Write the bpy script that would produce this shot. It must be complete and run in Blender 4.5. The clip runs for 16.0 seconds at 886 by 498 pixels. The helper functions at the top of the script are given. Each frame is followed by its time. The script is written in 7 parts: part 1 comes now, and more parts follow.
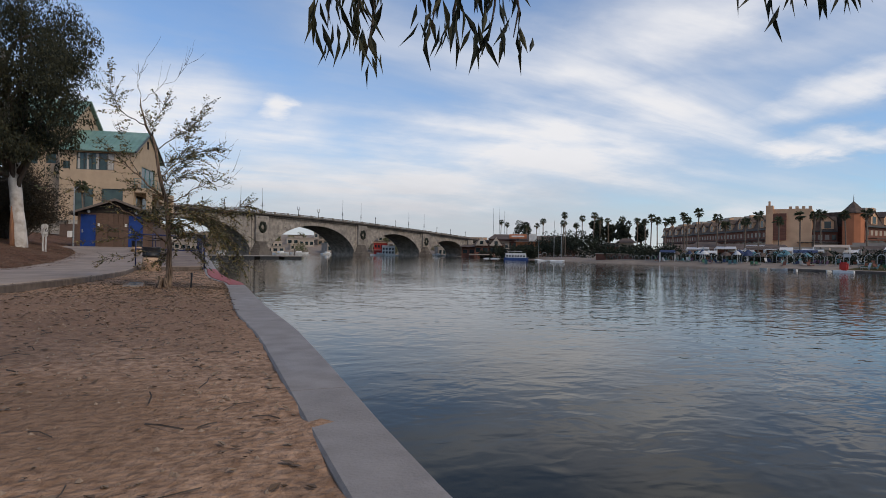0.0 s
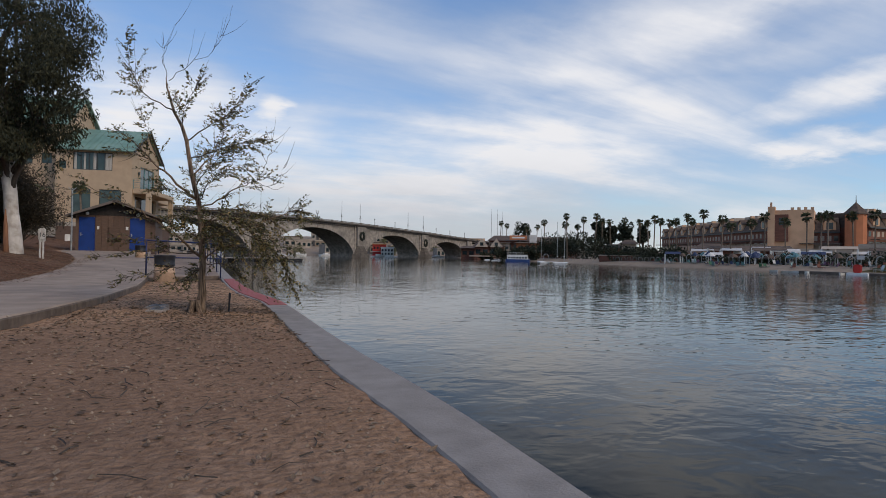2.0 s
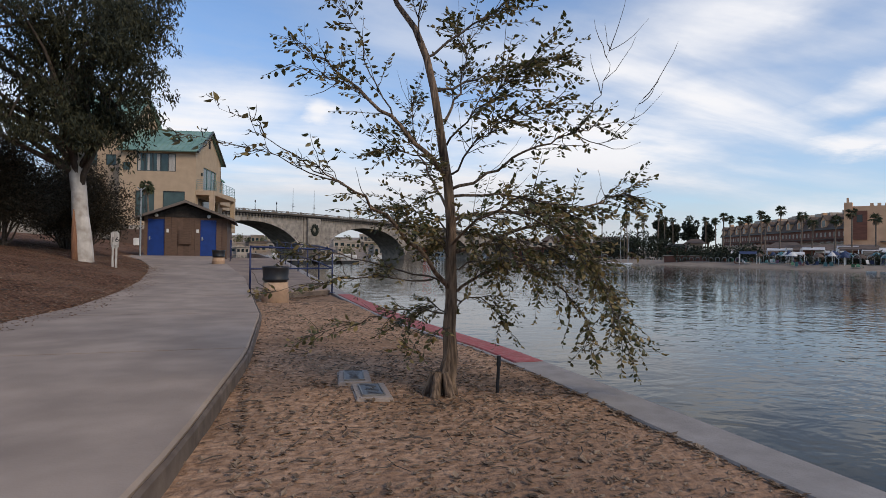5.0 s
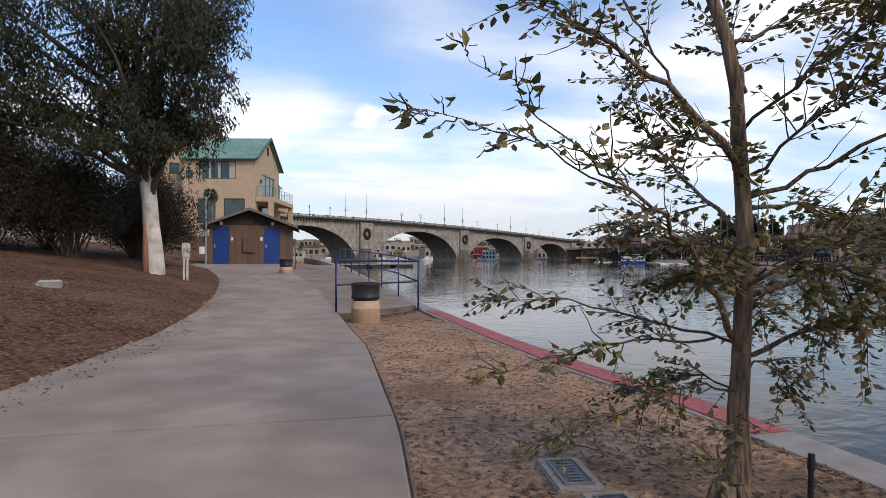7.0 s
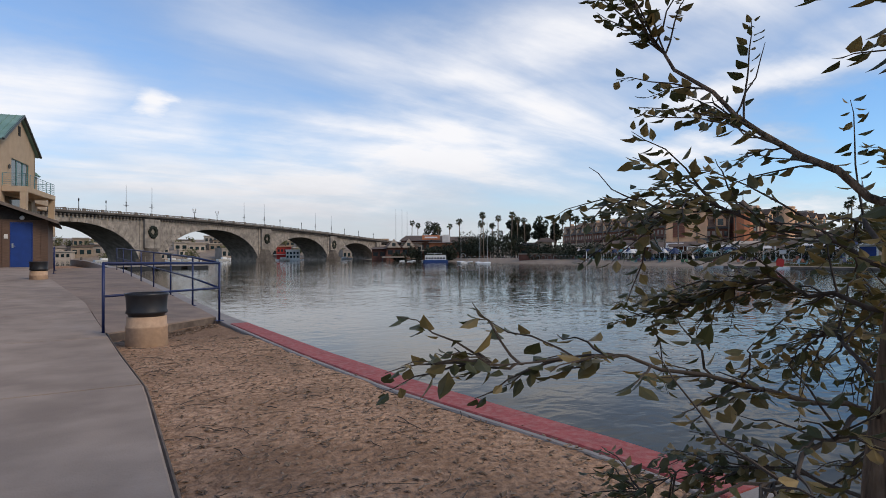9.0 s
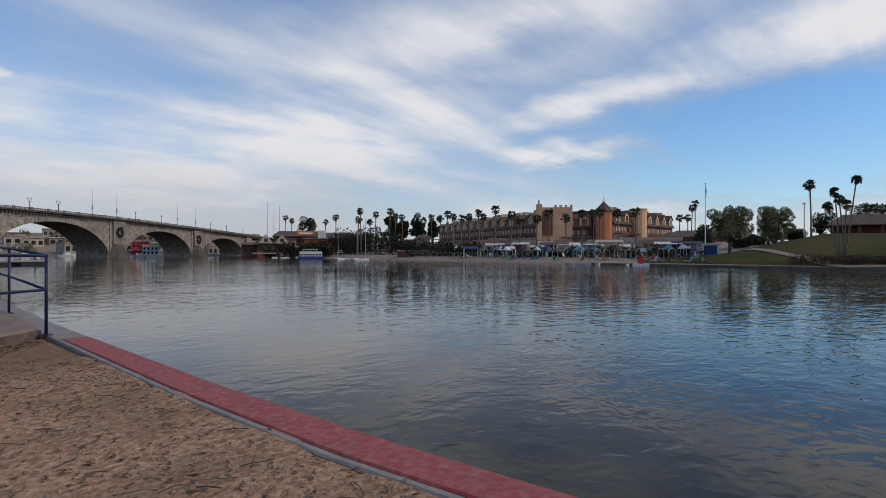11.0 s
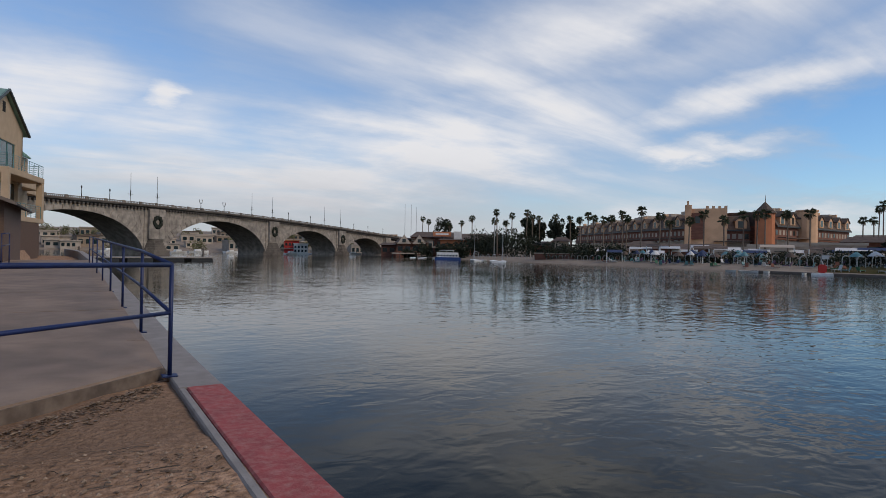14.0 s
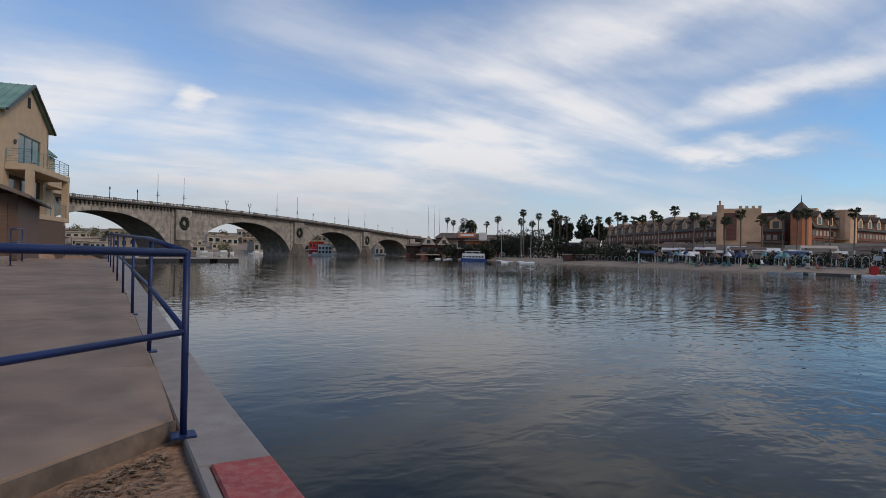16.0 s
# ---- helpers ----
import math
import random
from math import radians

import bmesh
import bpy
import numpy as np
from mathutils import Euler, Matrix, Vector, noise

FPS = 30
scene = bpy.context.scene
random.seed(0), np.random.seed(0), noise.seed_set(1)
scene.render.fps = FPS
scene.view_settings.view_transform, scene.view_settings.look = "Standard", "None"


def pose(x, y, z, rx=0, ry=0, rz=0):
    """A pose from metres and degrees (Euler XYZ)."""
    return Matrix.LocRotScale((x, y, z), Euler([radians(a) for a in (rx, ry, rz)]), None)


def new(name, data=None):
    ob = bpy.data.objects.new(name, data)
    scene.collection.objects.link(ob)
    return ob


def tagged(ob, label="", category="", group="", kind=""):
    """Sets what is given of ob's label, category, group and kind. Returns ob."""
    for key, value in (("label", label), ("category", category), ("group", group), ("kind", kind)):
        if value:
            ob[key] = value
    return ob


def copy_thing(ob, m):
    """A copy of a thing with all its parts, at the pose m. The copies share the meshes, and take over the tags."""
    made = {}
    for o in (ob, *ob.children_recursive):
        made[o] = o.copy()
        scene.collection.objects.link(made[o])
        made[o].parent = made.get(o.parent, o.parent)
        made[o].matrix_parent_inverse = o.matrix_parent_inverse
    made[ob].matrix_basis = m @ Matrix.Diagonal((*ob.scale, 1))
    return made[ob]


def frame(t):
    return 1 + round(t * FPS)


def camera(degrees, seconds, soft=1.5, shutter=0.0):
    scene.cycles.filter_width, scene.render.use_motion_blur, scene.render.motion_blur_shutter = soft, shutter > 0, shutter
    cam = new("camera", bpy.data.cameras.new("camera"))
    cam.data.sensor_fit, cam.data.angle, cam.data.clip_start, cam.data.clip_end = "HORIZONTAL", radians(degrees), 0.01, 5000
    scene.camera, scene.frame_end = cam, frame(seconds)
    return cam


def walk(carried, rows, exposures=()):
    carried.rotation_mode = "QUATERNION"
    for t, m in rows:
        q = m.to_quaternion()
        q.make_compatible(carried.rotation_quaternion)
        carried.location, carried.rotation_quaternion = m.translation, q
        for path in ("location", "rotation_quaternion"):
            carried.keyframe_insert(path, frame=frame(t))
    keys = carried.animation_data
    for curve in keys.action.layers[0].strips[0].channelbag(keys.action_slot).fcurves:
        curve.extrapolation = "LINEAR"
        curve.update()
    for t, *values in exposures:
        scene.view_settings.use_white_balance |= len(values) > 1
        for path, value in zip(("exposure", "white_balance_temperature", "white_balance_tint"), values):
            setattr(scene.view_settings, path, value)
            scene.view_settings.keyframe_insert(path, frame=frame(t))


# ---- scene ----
cam = camera(74.0, 16.0, 0.5)
# seconds, eye, yaw, pitch, roll
PATH = [
    (0, 0.175, -22.067, 0.720, -21.60, 0.33, 1.08),
    (0.5, 0.041, -21.386, 0.770, -21.01, 0.34, 1.19),
    (1, -0.104, -20.777, 0.806, -20.55, 0.37, 1.15),
    (1.5, -0.204, -20.375, 0.853, -20.94, 0.40, 1.07),
    (2, -0.452, -19.694, 0.898, -21.99, 0.43, 1.04),
    (2.5, -0.694, -18.951, 0.917, -22.85, 0.46, 1.06),
    (3, -0.956, -18.235, 0.920, -23.19, 0.48, 1.01),
    (3.2, -1.062, -17.948, 0.939, -22.82, 0.53, 0.99),
    (5.3, -1.953, -14.382, 1.028, -16.53, 0.39, 0.72),
    (5.5, -2.033, -14.162, 1.033, -15.68, 0.41, 0.68),
    (6, -2.244, -13.822, 1.135, -13.96, 0.46, 0.41),
    (6.5, -2.364, -13.509, 1.185, -12.83, 0.53, 0.22),
    (7, -2.455, -13.135, 1.220, -12.99, 0.55, 0.14),
    (7.5, -2.528, -12.776, 1.242, -16.55, 0.52, 0.04),
    (8, -2.402, -12.330, 1.231, -21.22, 0.45, -0.33),
    (8.2, -2.362, -12.130, 1.231, -23.31, 0.45, -0.33),
    (10.3, -1.893, -10.303, 1.218, -42.11, 0.26, 0.00),
    (10.5, -1.812, -10.059, 1.217, -42.86, 0.17, 0.00),
    (11, -1.656, -9.400, 1.145, -43.99, 0.19, 0.14),
    (11.5, -1.478, -8.750, 1.099, -44.54, 0.16, 0.35),
    (12, -1.323, -8.320, 1.093, -43.88, 0.13, 0.57),
    (12.5, -1.120, -7.888, 1.132, -41.20, 0.12, 0.82),
    (13, -0.942, -7.331, 1.193, -37.36, 0.11, 1.05),
    (13.5, -0.787, -6.861, 1.244, -33.10, 0.14, 1.12),
    (14, -0.698, -6.186, 1.251, -31.17, 0.20, 1.08),
    (14.5, -0.594, -5.549, 1.217, -30.20, 0.26, 1.05),
    (15, -0.512, -4.929, 1.195, -29.55, 0.29, 1.05),
    (15.5, -0.435, -4.398, 1.170, -29.24, 0.29, 1.08),
    (16, -0.359, -3.737, 1.103, -29.00, 0.31, 1.10),
]


def held(x, y, z, yaw, pitch, roll):
    return pose(x, y, z, 90 + pitch, 0, yaw) @ pose(0, 0, 0, 0, 0, roll)


EXPOSURES = [(0, -0.06), (3.2, -0.05), (5.3, 0.15), (6.2, 0.36), (7.2, 0.45), (8.2, 0.36), (10.3, -0.18), (13, -0.17), (16, -0.13)]
walk(cam, [(row[0], held(*row[1:])) for row in PATH], EXPOSURES)

# ---- light ----
SUN_HEIGHT, SUN_TURN = radians(38), radians(150)
world = bpy.data.worlds.new("sky")
scene.world = world
world.use_nodes = True
wn, wl = world.node_tree.nodes, world.node_tree.links
wn.clear()


def sky_node(kind, **values):
    n = wn.new(kind)
    for key, value in values.items():
        n.inputs[key].default_value = value
    return n


sky = wn.new("ShaderNodeTexSky")
sky.sky_type, sky.sun_disc = "NISHITA", False
sky.sun_elevation, sky.sun_rotation = SUN_HEIGHT, SUN_TURN
sky.air_density, sky.dust_density, sky.ozone_density = 1.1, 0.1, 5.0
place = wn.new("ShaderNodeTexCoord")
apart = wn.new("ShaderNodeSeparateXYZ")
wl.new(place.outputs["Generated"], apart.inputs[0])
lift = wn.new("ShaderNodeMath"); lift.operation = "ADD"; lift.inputs[1].default_value = 0.16
wl.new(apart.outputs["Z"], lift.inputs[0])
rise = wn.new("ShaderNodeMath"); rise.operation = "MAXIMUM"; rise.inputs[1].default_value = 0.05
wl.new(lift.outputs[0], rise.inputs[0])
flat = []
for axis in "XY":
    over = wn.new("ShaderNodeMath"); over.operation = "DIVIDE"
    wl.new(apart.outputs[axis], over.inputs[0]); wl.new(rise.outputs[0], over.inputs[1])
    flat.append(over)
sheet = wn.new("ShaderNodeCombineXYZ")
wl.new(flat[0].outputs[0], sheet.inputs[0]); wl.new(flat[1].outputs[0], sheet.inputs[1])


def cloud_layer(turn, stretch, scale, detail, warp, low, high, offset=(0, 0, 0)):
    """A layer of streaky cloud: 0 clear, 1 dense."""
    m = wn.new("ShaderNodeMapping")
    m.inputs["Rotation"].default_value = (0, 0, radians(turn))
    m.inputs["Scale"].default_value = stretch
    m.inputs["Location"].default_value = offset
    wl.new(sheet.outputs[0], m.inputs[0])
    n = sky_node("ShaderNodeTexNoise", Scale=scale, Detail=detail, Roughness=0.55, Distortion=warp)
    wl.new(m.outputs[0], n.inputs["Vector"])
    r = wn.new("ShaderNodeMapRange")
    r.interpolation_type = "SMOOTHSTEP"
    r.inputs["From Min"].default_value, r.inputs["From Max"].default_value = low, high
    wl.new(n.outputs["Fac"], r.inputs["Value"])
    return r.outputs[0]


def sky_math(op, a, b=0.0, clamp=True):
    n = wn.new("ShaderNodeMath")
    n.operation, n.use_clamp = op, clamp
    for k, v in enumerate((a, b)):
        if isinstance(v, (int, float)):
            n.inputs[k].default_value = v
        else:
            wl.new(v, n.inputs[k])
    return n.outputs[0]


# compass bearing and height over the horizon, in degrees, slightly ruffled
ruffle = sky_node("ShaderNodeTexNoise", Scale=2.2, Detail=7, Roughness=0.6)
wl.new(sheet.outputs[0], ruffle.inputs["Vector"])
ruffled = wn.new("ShaderNodeSeparateColor")
wl.new(ruffle.outputs["Color"], ruffled.inputs[0])
bearing = sky_math("MULTIPLY", sky_math("ARCTAN2", apart.outputs["X"], apart.outputs["Y"], False), 57.3, False)
height = sky_math("MULTIPLY", sky_math("ARCSINE", apart.outputs["Z"], 0, False), 57.3, False)
bearing = sky_math("ADD", bearing, sky_math("MULTIPLY", sky_math("SUBTRACT", ruffled.outputs[0], 0.5, False), 9.0, False), False)
height = sky_math("ADD", height, sky_math("MULTIPLY", sky_math("SUBTRACT", ruffled.outputs[1], 0.5, False), 5.0, False), False)
dome = wn.new("ShaderNodeCombineXYZ")
wl.new(bearing, dome.inputs[0]); wl.new(height, dome.inputs[1])


def bank(at, turn, size, weight):
    """A soft bank of cloud (or, with a negative weight, a gap) round a bearing and height."""
    m = wn.new("ShaderNodeMapping")
    m.vector_type = "TEXTURE"
    m.inputs["Location"].default_value = (*at, 0)
    m.inputs["Rotation"].default_value = (0, 0, radians(turn))
    m.inputs["Scale"].default_value = (*size, 1)
    wl.new(dome.outputs[0], m.inputs[0])
    far = wn.new("ShaderNodeVectorMath"); far.operation = "LENGTH"
    wl.new(m.outputs[0], far.inputs[0])
    r = wn.new("ShaderNodeMapRange")
    r.interpolation_type = "SMOOTHSTEP"
    r.inputs["From Min"].default_value, r.inputs["From Max"].default_value = 1.25, 0.1
    r.inputs["To Max"].default_value = weight
    wl.new(far.outputs["Value"], r.inputs["Value"])
    return r.outputs[0]


veil = cloud_layer(-35, (0.45, 1.0, 1), 1.1, 7, 0.5, 0.28, 0.72, (3.1, 1.2, 0))
streak = cloud_layer(-58, (0.22, 1.2, 1), 2.0, 8, 0.6, 0.36, 0.72, (0.4, 4.3, 0))
banks = [((27, 9.5), 8, (30, 6.8), 0.8), ((48, 20), 10, (30, 6), 0.5), ((58, 14.0), 14, (16, 2.6), 0.75), ((76, 17.5), 6, (15, 3.6), 0.8), ((57, 9.4), 3, (9, 1.3), 0.8), ((-4, 11.5), 18, (12, 5.0), 0.5), ((6, 12.6), -25, (3.2, 1.9), 0.7), ((7, 8.6), 6, (14, 5.5), 0.55),
         ((36, 17.5), 5, (13, 2.2), 0.4), ((16, 3.0), 0, (34, 3.4), 0.2), ((60, 3.0), 0, (30, 2.2), 0.35), ((-24, 8), 0, (12, 8), 0.35), ((110, 12), 10, (24, 6), 0.4), ((150, 20), 0, (30, 10), 0.6), ((-80, 20), 0, (30, 10), 0.6)]
gaps = [((75, 10.5), 2, (18, 4.4), 0.85), ((74, 6.6), 0, (20, 2.8), 0.7), ((-2, 21.0), -10, (13, 5.0), 0.45), ((26, 24.0), 0, (14, 4), 0.25), ((52, 19.0), 8, (8, 2.0), 0.3)]
thick = None
for row in banks:
    b = bank(*row)
    thick = b if thick is None else sky_math("MAXIMUM", thick, b)
thin = None
for row in gaps:
    b = bank(*row)
    thin = b if thin is None else sky_math("MAXIMUM", thin, b)
puff = cloud_layer(-20, (0.7, 1.0, 1), 3.4, 9, 0.25, 0.36, 0.66, (5.2, 2.6, 0))
texture = sky_math("ADD", sky_math("MULTIPLY", streak, 0.2), sky_math("ADD", sky_math("MULTIPLY", veil, 0.24), sky_math("MULTIPLY", puff, 0.24)))
cover = sky_math("ADD", sky_math("MULTIPLY", thick, sky_math("ADD", texture, 0.5)), sky_math("ADD", sky_math("MULTIPLY", veil, 0.42), 0.17))
cover = sky_math("ADD", cover, sky_math("MULTIPLY", streak, 0.14))
cover = sky_math("SUBTRACT", cover, thin)
overhead = wn.new("ShaderNodeMapRange"); overhead.interpolation_type = "SMOOTHSTEP"
overhead.inputs["From Min"].default_value, overhead.inputs["From Max"].default_value = 24, 46
overhead.inputs["To Min"].default_value, overhead.inputs["To Max"].default_value = 1.0, 0.4
wl.new(height, overhead.inputs["Value"])
cover = sky_math("MULTIPLY", cover, overhead.outputs[0])
white = wn.new("ShaderNodeMix"); white.data_type = "RGBA"
white.inputs[6].default_value = (3.25, 3.6, 4.25, 1)
white.inputs[7].default_value = (5.8, 5.8, 6.0, 1)
lit = wn.new("ShaderNodeMapRange"); lit.interpolation_type = "SMOOTHSTEP"
lit.inputs["From Min"].default_value, lit.inputs["From Max"].default_value = 0.25, 1.0
wl.new(cover, lit.inputs["Value"])
wl.new(lit.outputs[0], white.inputs[0])
blend = wn.new("ShaderNodeMix"); blend.data_type = "RGBA"
clear = wn.new("ShaderNodeMix"); clear.data_type, clear.blend_type = "RGBA", "MULTIPLY"
clear.inputs[0].default_value, clear.inputs[7].default_value = 1.0, (0.83, 0.95, 1.05, 1)
wl.new(sky.outputs[0], clear.inputs[6])
wl.new(cover, blend.inputs[0]); wl.new(clear.outputs[2], blend.inputs[6]); wl.new(white.outputs[2], blend.inputs[7])
back = sky_node("ShaderNodeBackground", Strength=0.15)
# grey haze low over the horizon
haze = wn.new("ShaderNodeMix"); haze.data_type = "RGBA"
low_down = wn.new("ShaderNodeMapRange"); low_down.interpolation_type = "SMOOTHSTEP"
low_down.inputs["From Min"].default_value, low_down.inputs["From Max"].default_value, low_down.inputs["To Max"].default_value = 11.0, 1.0, 0.85
wl.new(height, low_down.inputs["Value"])
westward = wn.new("ShaderNodeMapRange"); westward.interpolation_type = "SMOOTHSTEP"
westward.inputs["From Min"].default_value, westward.inputs["From Max"].default_value = 54, 28
westward.inputs["To Min"].default_value = 0.2
wl.new(bearing, westward.inputs["Value"])
wl.new(sky_math("MULTIPLY", low_down.outputs[0], westward.outputs[0]), haze.inputs[0]); wl.new(blend.outputs[2], haze.inputs[6])
haze.inputs[7].default_value = (3.5, 3.62, 3.95, 1)
wl.new(haze.outputs[2], back.inputs[0])
wl.new(back.outputs[0], wn.new("ShaderNodeOutputWorld").inputs[0])

sun = new("sun", bpy.data.lights.new("sun", "SUN"))
sun.data.energy, sun.data.angle, sun.data.color = 1.9, radians(24), (1.0, 0.82, 0.62)
sun.matrix_world = pose(0, 0, 60, 90 - math.degrees(SUN_HEIGHT), 0, math.degrees(math.pi - SUN_TURN))


# ---- materials ----
def material(name, base, second=None, rough=0.8, metal=0.0, scale=3.0, detail=6, spread=(0.35, 0.65), bump=0.0, bump_scale=None,
             stretch=(1, 1, 1), stain=None, stain_scale=0.4, stain_amount=0.5, per_object=0.0, ior=1.45, space="Object"):
    """Two colours mixed by fine noise, a broad stain over them, fine relief, and a little change from piece to piece."""
    m = bpy.data.materials.new(name)
    m.use_nodes = True
    nodes, links = m.node_tree.nodes, m.node_tree.links
    out = nodes["Principled BSDF"]
    out.inputs["Roughness"].default_value, out.inputs["Metallic"].default_value = rough, metal
    out.inputs["IOR"].default_value = ior
    second = second or tuple(c * 0.75 for c in base)
    where = nodes.new("ShaderNodeTexCoord")
    fit = nodes.new("ShaderNodeMapping")
    fit.inputs["Scale"].default_value = stretch
    links.new(where.outputs[space], fit.inputs[0])
    grain = nodes.new("ShaderNodeTexNoise")
    grain.inputs["Scale"].default_value, grain.inputs["Detail"].default_value = scale, detail
    links.new(fit.outputs[0], grain.inputs["Vector"])
    ramp = nodes.new("ShaderNodeMapRange")
    ramp.inputs["From Min"].default_value, ramp.inputs["From Max"].default_value = spread
    links.new(grain.outputs["Fac"], ramp.inputs["Value"])
    mix = nodes.new("ShaderNodeMix"); mix.data_type = "RGBA"
    mix.inputs[6].default_value, mix.inputs[7].default_value = (*base, 1), (*second, 1)
    links.new(ramp.outputs[0], mix.inputs[0])
    colour = mix.outputs[2]
    if stain:
        broad = nodes.new("ShaderNodeTexNoise")
        broad.inputs["Scale"].default_value, broad.inputs["Detail"].default_value = stain_scale, 5
        links.new(where.outputs[space], broad.inputs["Vector"])
        edge = nodes.new("ShaderNodeMapRange")
        edge.inputs["From Min"].default_value, edge.inputs["From Max"].default_value = 0.42, 0.68
        edge.inputs["To Max"].default_value = stain_amount
        links.new(broad.outputs["Fac"], edge.inputs["Value"])
        over = nodes.new("ShaderNodeMix"); over.data_type = "RGBA"
        over.inputs[7].default_value = (*stain, 1)
        links.new(edge.outputs[0], over.inputs[0]); links.new(colour, over.inputs[6])
        colour = over.outputs[2]
    if per_object:
        info = nodes.new("ShaderNodeObjectInfo")
        span = nodes.new("ShaderNodeMapRange")
        span.inputs["To Min"].default_value, span.inputs["To Max"].default_value = 1 - per_object, 1 + per_object
        links.new(info.outputs["Random"], span.inputs["Value"])
        hsv = nodes.new("ShaderNodeHueSaturation")
        links.new(span.outputs[0], hsv.inputs["Value"]); links.new(colour, hsv.inputs["Color"])
        colour = hsv.outputs[0]
    links.new(colour, out.inputs["Base Color"])
    if bump:
        rough_noise = nodes.new("ShaderNodeTexNoise")
        rough_noise.inputs["Scale"].default_value, rough_noise.inputs["Detail"].default_value = bump_scale or scale * 2, 8
        links.new(fit.outputs[0], rough_noise.inputs["Vector"])
        relief = nodes.new("ShaderNodeBump")
        relief.inputs["Strength"].default_value, relief.inputs["Distance"].default_value = 1.0, bump
        links.new(rough_noise.outputs["Fac"], relief.inputs["Height"]); links.new(relief.outputs[0], out.inputs["Normal"])
    return m


SAND = material("sand", (0.5, 0.32, 0.205), (0.25, 0.148, 0.09), 0.95, scale=17, detail=9, bump=0.035, bump_scale=24, stain=(0.22, 0.135, 0.083), stain_scale=1.3, stain_amount=0.65)
MULCH = material("mulch", (0.2, 0.105, 0.064), (0.045, 0.025, 0.017), 0.95, scale=15, detail=9, bump=0.08, bump_scale=18, stain=(0.24, 0.145, 0.095), stain_scale=0.8, stain_amount=0.55)
BEACH = material("beach", (0.28, 0.22, 0.16), (0.2, 0.15, 0.11), 0.95, scale=0.6, bump=0.01, stain=(0.2, 0.16, 0.12), stain_scale=0.05)
GRASS = material("grass", (0.026, 0.041, 0.008), (0.062, 0.06, 0.016), 0.95, scale=1.1, bump=0.05, bump_scale=5, stain=(0.085, 0.06, 0.026), stain_scale=0.09, stain_amount=0.75)
for dull in (SAND, MULCH, GRASS):
    dull.node_tree.nodes["Principled BSDF"].inputs["Specular IOR Level"].default_value = 0.08
CONCRETE = material("concrete", (0.29, 0.262, 0.238), (0.22, 0.198, 0.18), 0.85, scale=5, bump=0.004, bump_scale=60, stain=(0.2, 0.18, 0.16), stain_scale=0.9, stain_amount=0.45)
WALK = material("walkway_concrete", (0.345, 0.268, 0.208), (0.265, 0.205, 0.158), 0.88, scale=2.2, bump=0.003, bump_scale=80, stain=(0.17, 0.128, 0.1), stain_scale=0.55, stain_amount=0.6)
# upright slab sides: shade painted into the base colour, plus soil stain
SHADED_EDGE = material("shaded_stained_edge", (0.17, 0.13, 0.1), (0.095, 0.07, 0.054), 0.95, scale=7, bump=0.006, stain=(0.05, 0.038, 0.03), stain_scale=2.0)
QUAY = material("quay_concrete", (0.28, 0.203, 0.15), (0.21, 0.152, 0.112), 0.88, scale=2.6, bump=0.003, bump_scale=80, stain=(0.12, 0.09, 0.07), stain_scale=0.7, stain_amount=0.6)
RED = material("red_paint", (0.34, 0.066, 0.06), (0.26, 0.055, 0.05), 0.8, scale=5, bump=0.004, bump_scale=60, stain=(0.4, 0.25, 0.215), stain_scale=16, stain_amount=0.38)
BLUE = material("blue_paint", (0.007, 0.018, 0.085), (0.005, 0.013, 0.06), 0.5, scale=5, bump=0.001)
DOOR_BLUE = material("blue_door_paint", (0.009, 0.042, 0.21), (0.008, 0.034, 0.17), 0.45, scale=3, bump=0.001)
STONE = material("granite", (0.36, 0.315, 0.265), (0.19, 0.165, 0.14), 0.9, scale=0.8, bump=0.03, bump_scale=3, stain=(0.16, 0.14, 0.12), stain_scale=0.18, stain_amount=0.65, per_object=0.1)
STONE_DARK = material("weathered_granite", (0.13, 0.11, 0.093), (0.07, 0.059, 0.05), 0.9, scale=0.9, bump=0.03, stain=(0.2, 0.17, 0.14), stain_scale=0.2)
PLANK = material("brown_board", (0.13, 0.08, 0.056), (0.09, 0.056, 0.04), 0.8, scale=4, stretch=(1, 1, 8), bump=0.004, per_object=0.12)
DARK_ROOF = material("dark_shingle", (0.045, 0.038, 0.034), (0.028, 0.024, 0.022), 0.9, scale=6, bump=0.01, per_object=0.15)
STUCCO = material("cream_stucco", (0.46, 0.34, 0.225), (0.4, 0.295, 0.195), 0.9, scale=1.5, bump=0.006, bump_scale=30, stain=(0.42, 0.32, 0.215), stain_scale=0.3, stain_amount=0.3)
GREEN_ROOF = material("green_metal", (0.17, 0.29, 0.235), (0.13, 0.23, 0.185), 0.5, 0.1, scale=1.2, stain=(0.29, 0.4, 0.335), stain_scale=0.4, stain_amount=0.4)
STEEL = material("pale_steel", (0.4, 0.42, 0.42), None, 0.45, 0.6, scale=4)
GLASS = material("dark_glass", (0.02, 0.035, 0.038), (0.012, 0.02, 0.022), 0.06, scale=0.5, ior=1.5)
WHITE = material("white_paint", (0.72, 0.72, 0.7), (0.6, 0.6, 0.58), 0.6, scale=2)
DARK = material("dark_void", (0.012, 0.011, 0.01), None, 0.9)
BLACK = material("black_plastic", (0.012, 0.012, 0.014), (0.02, 0.02, 0.022), 0.45, scale=8)



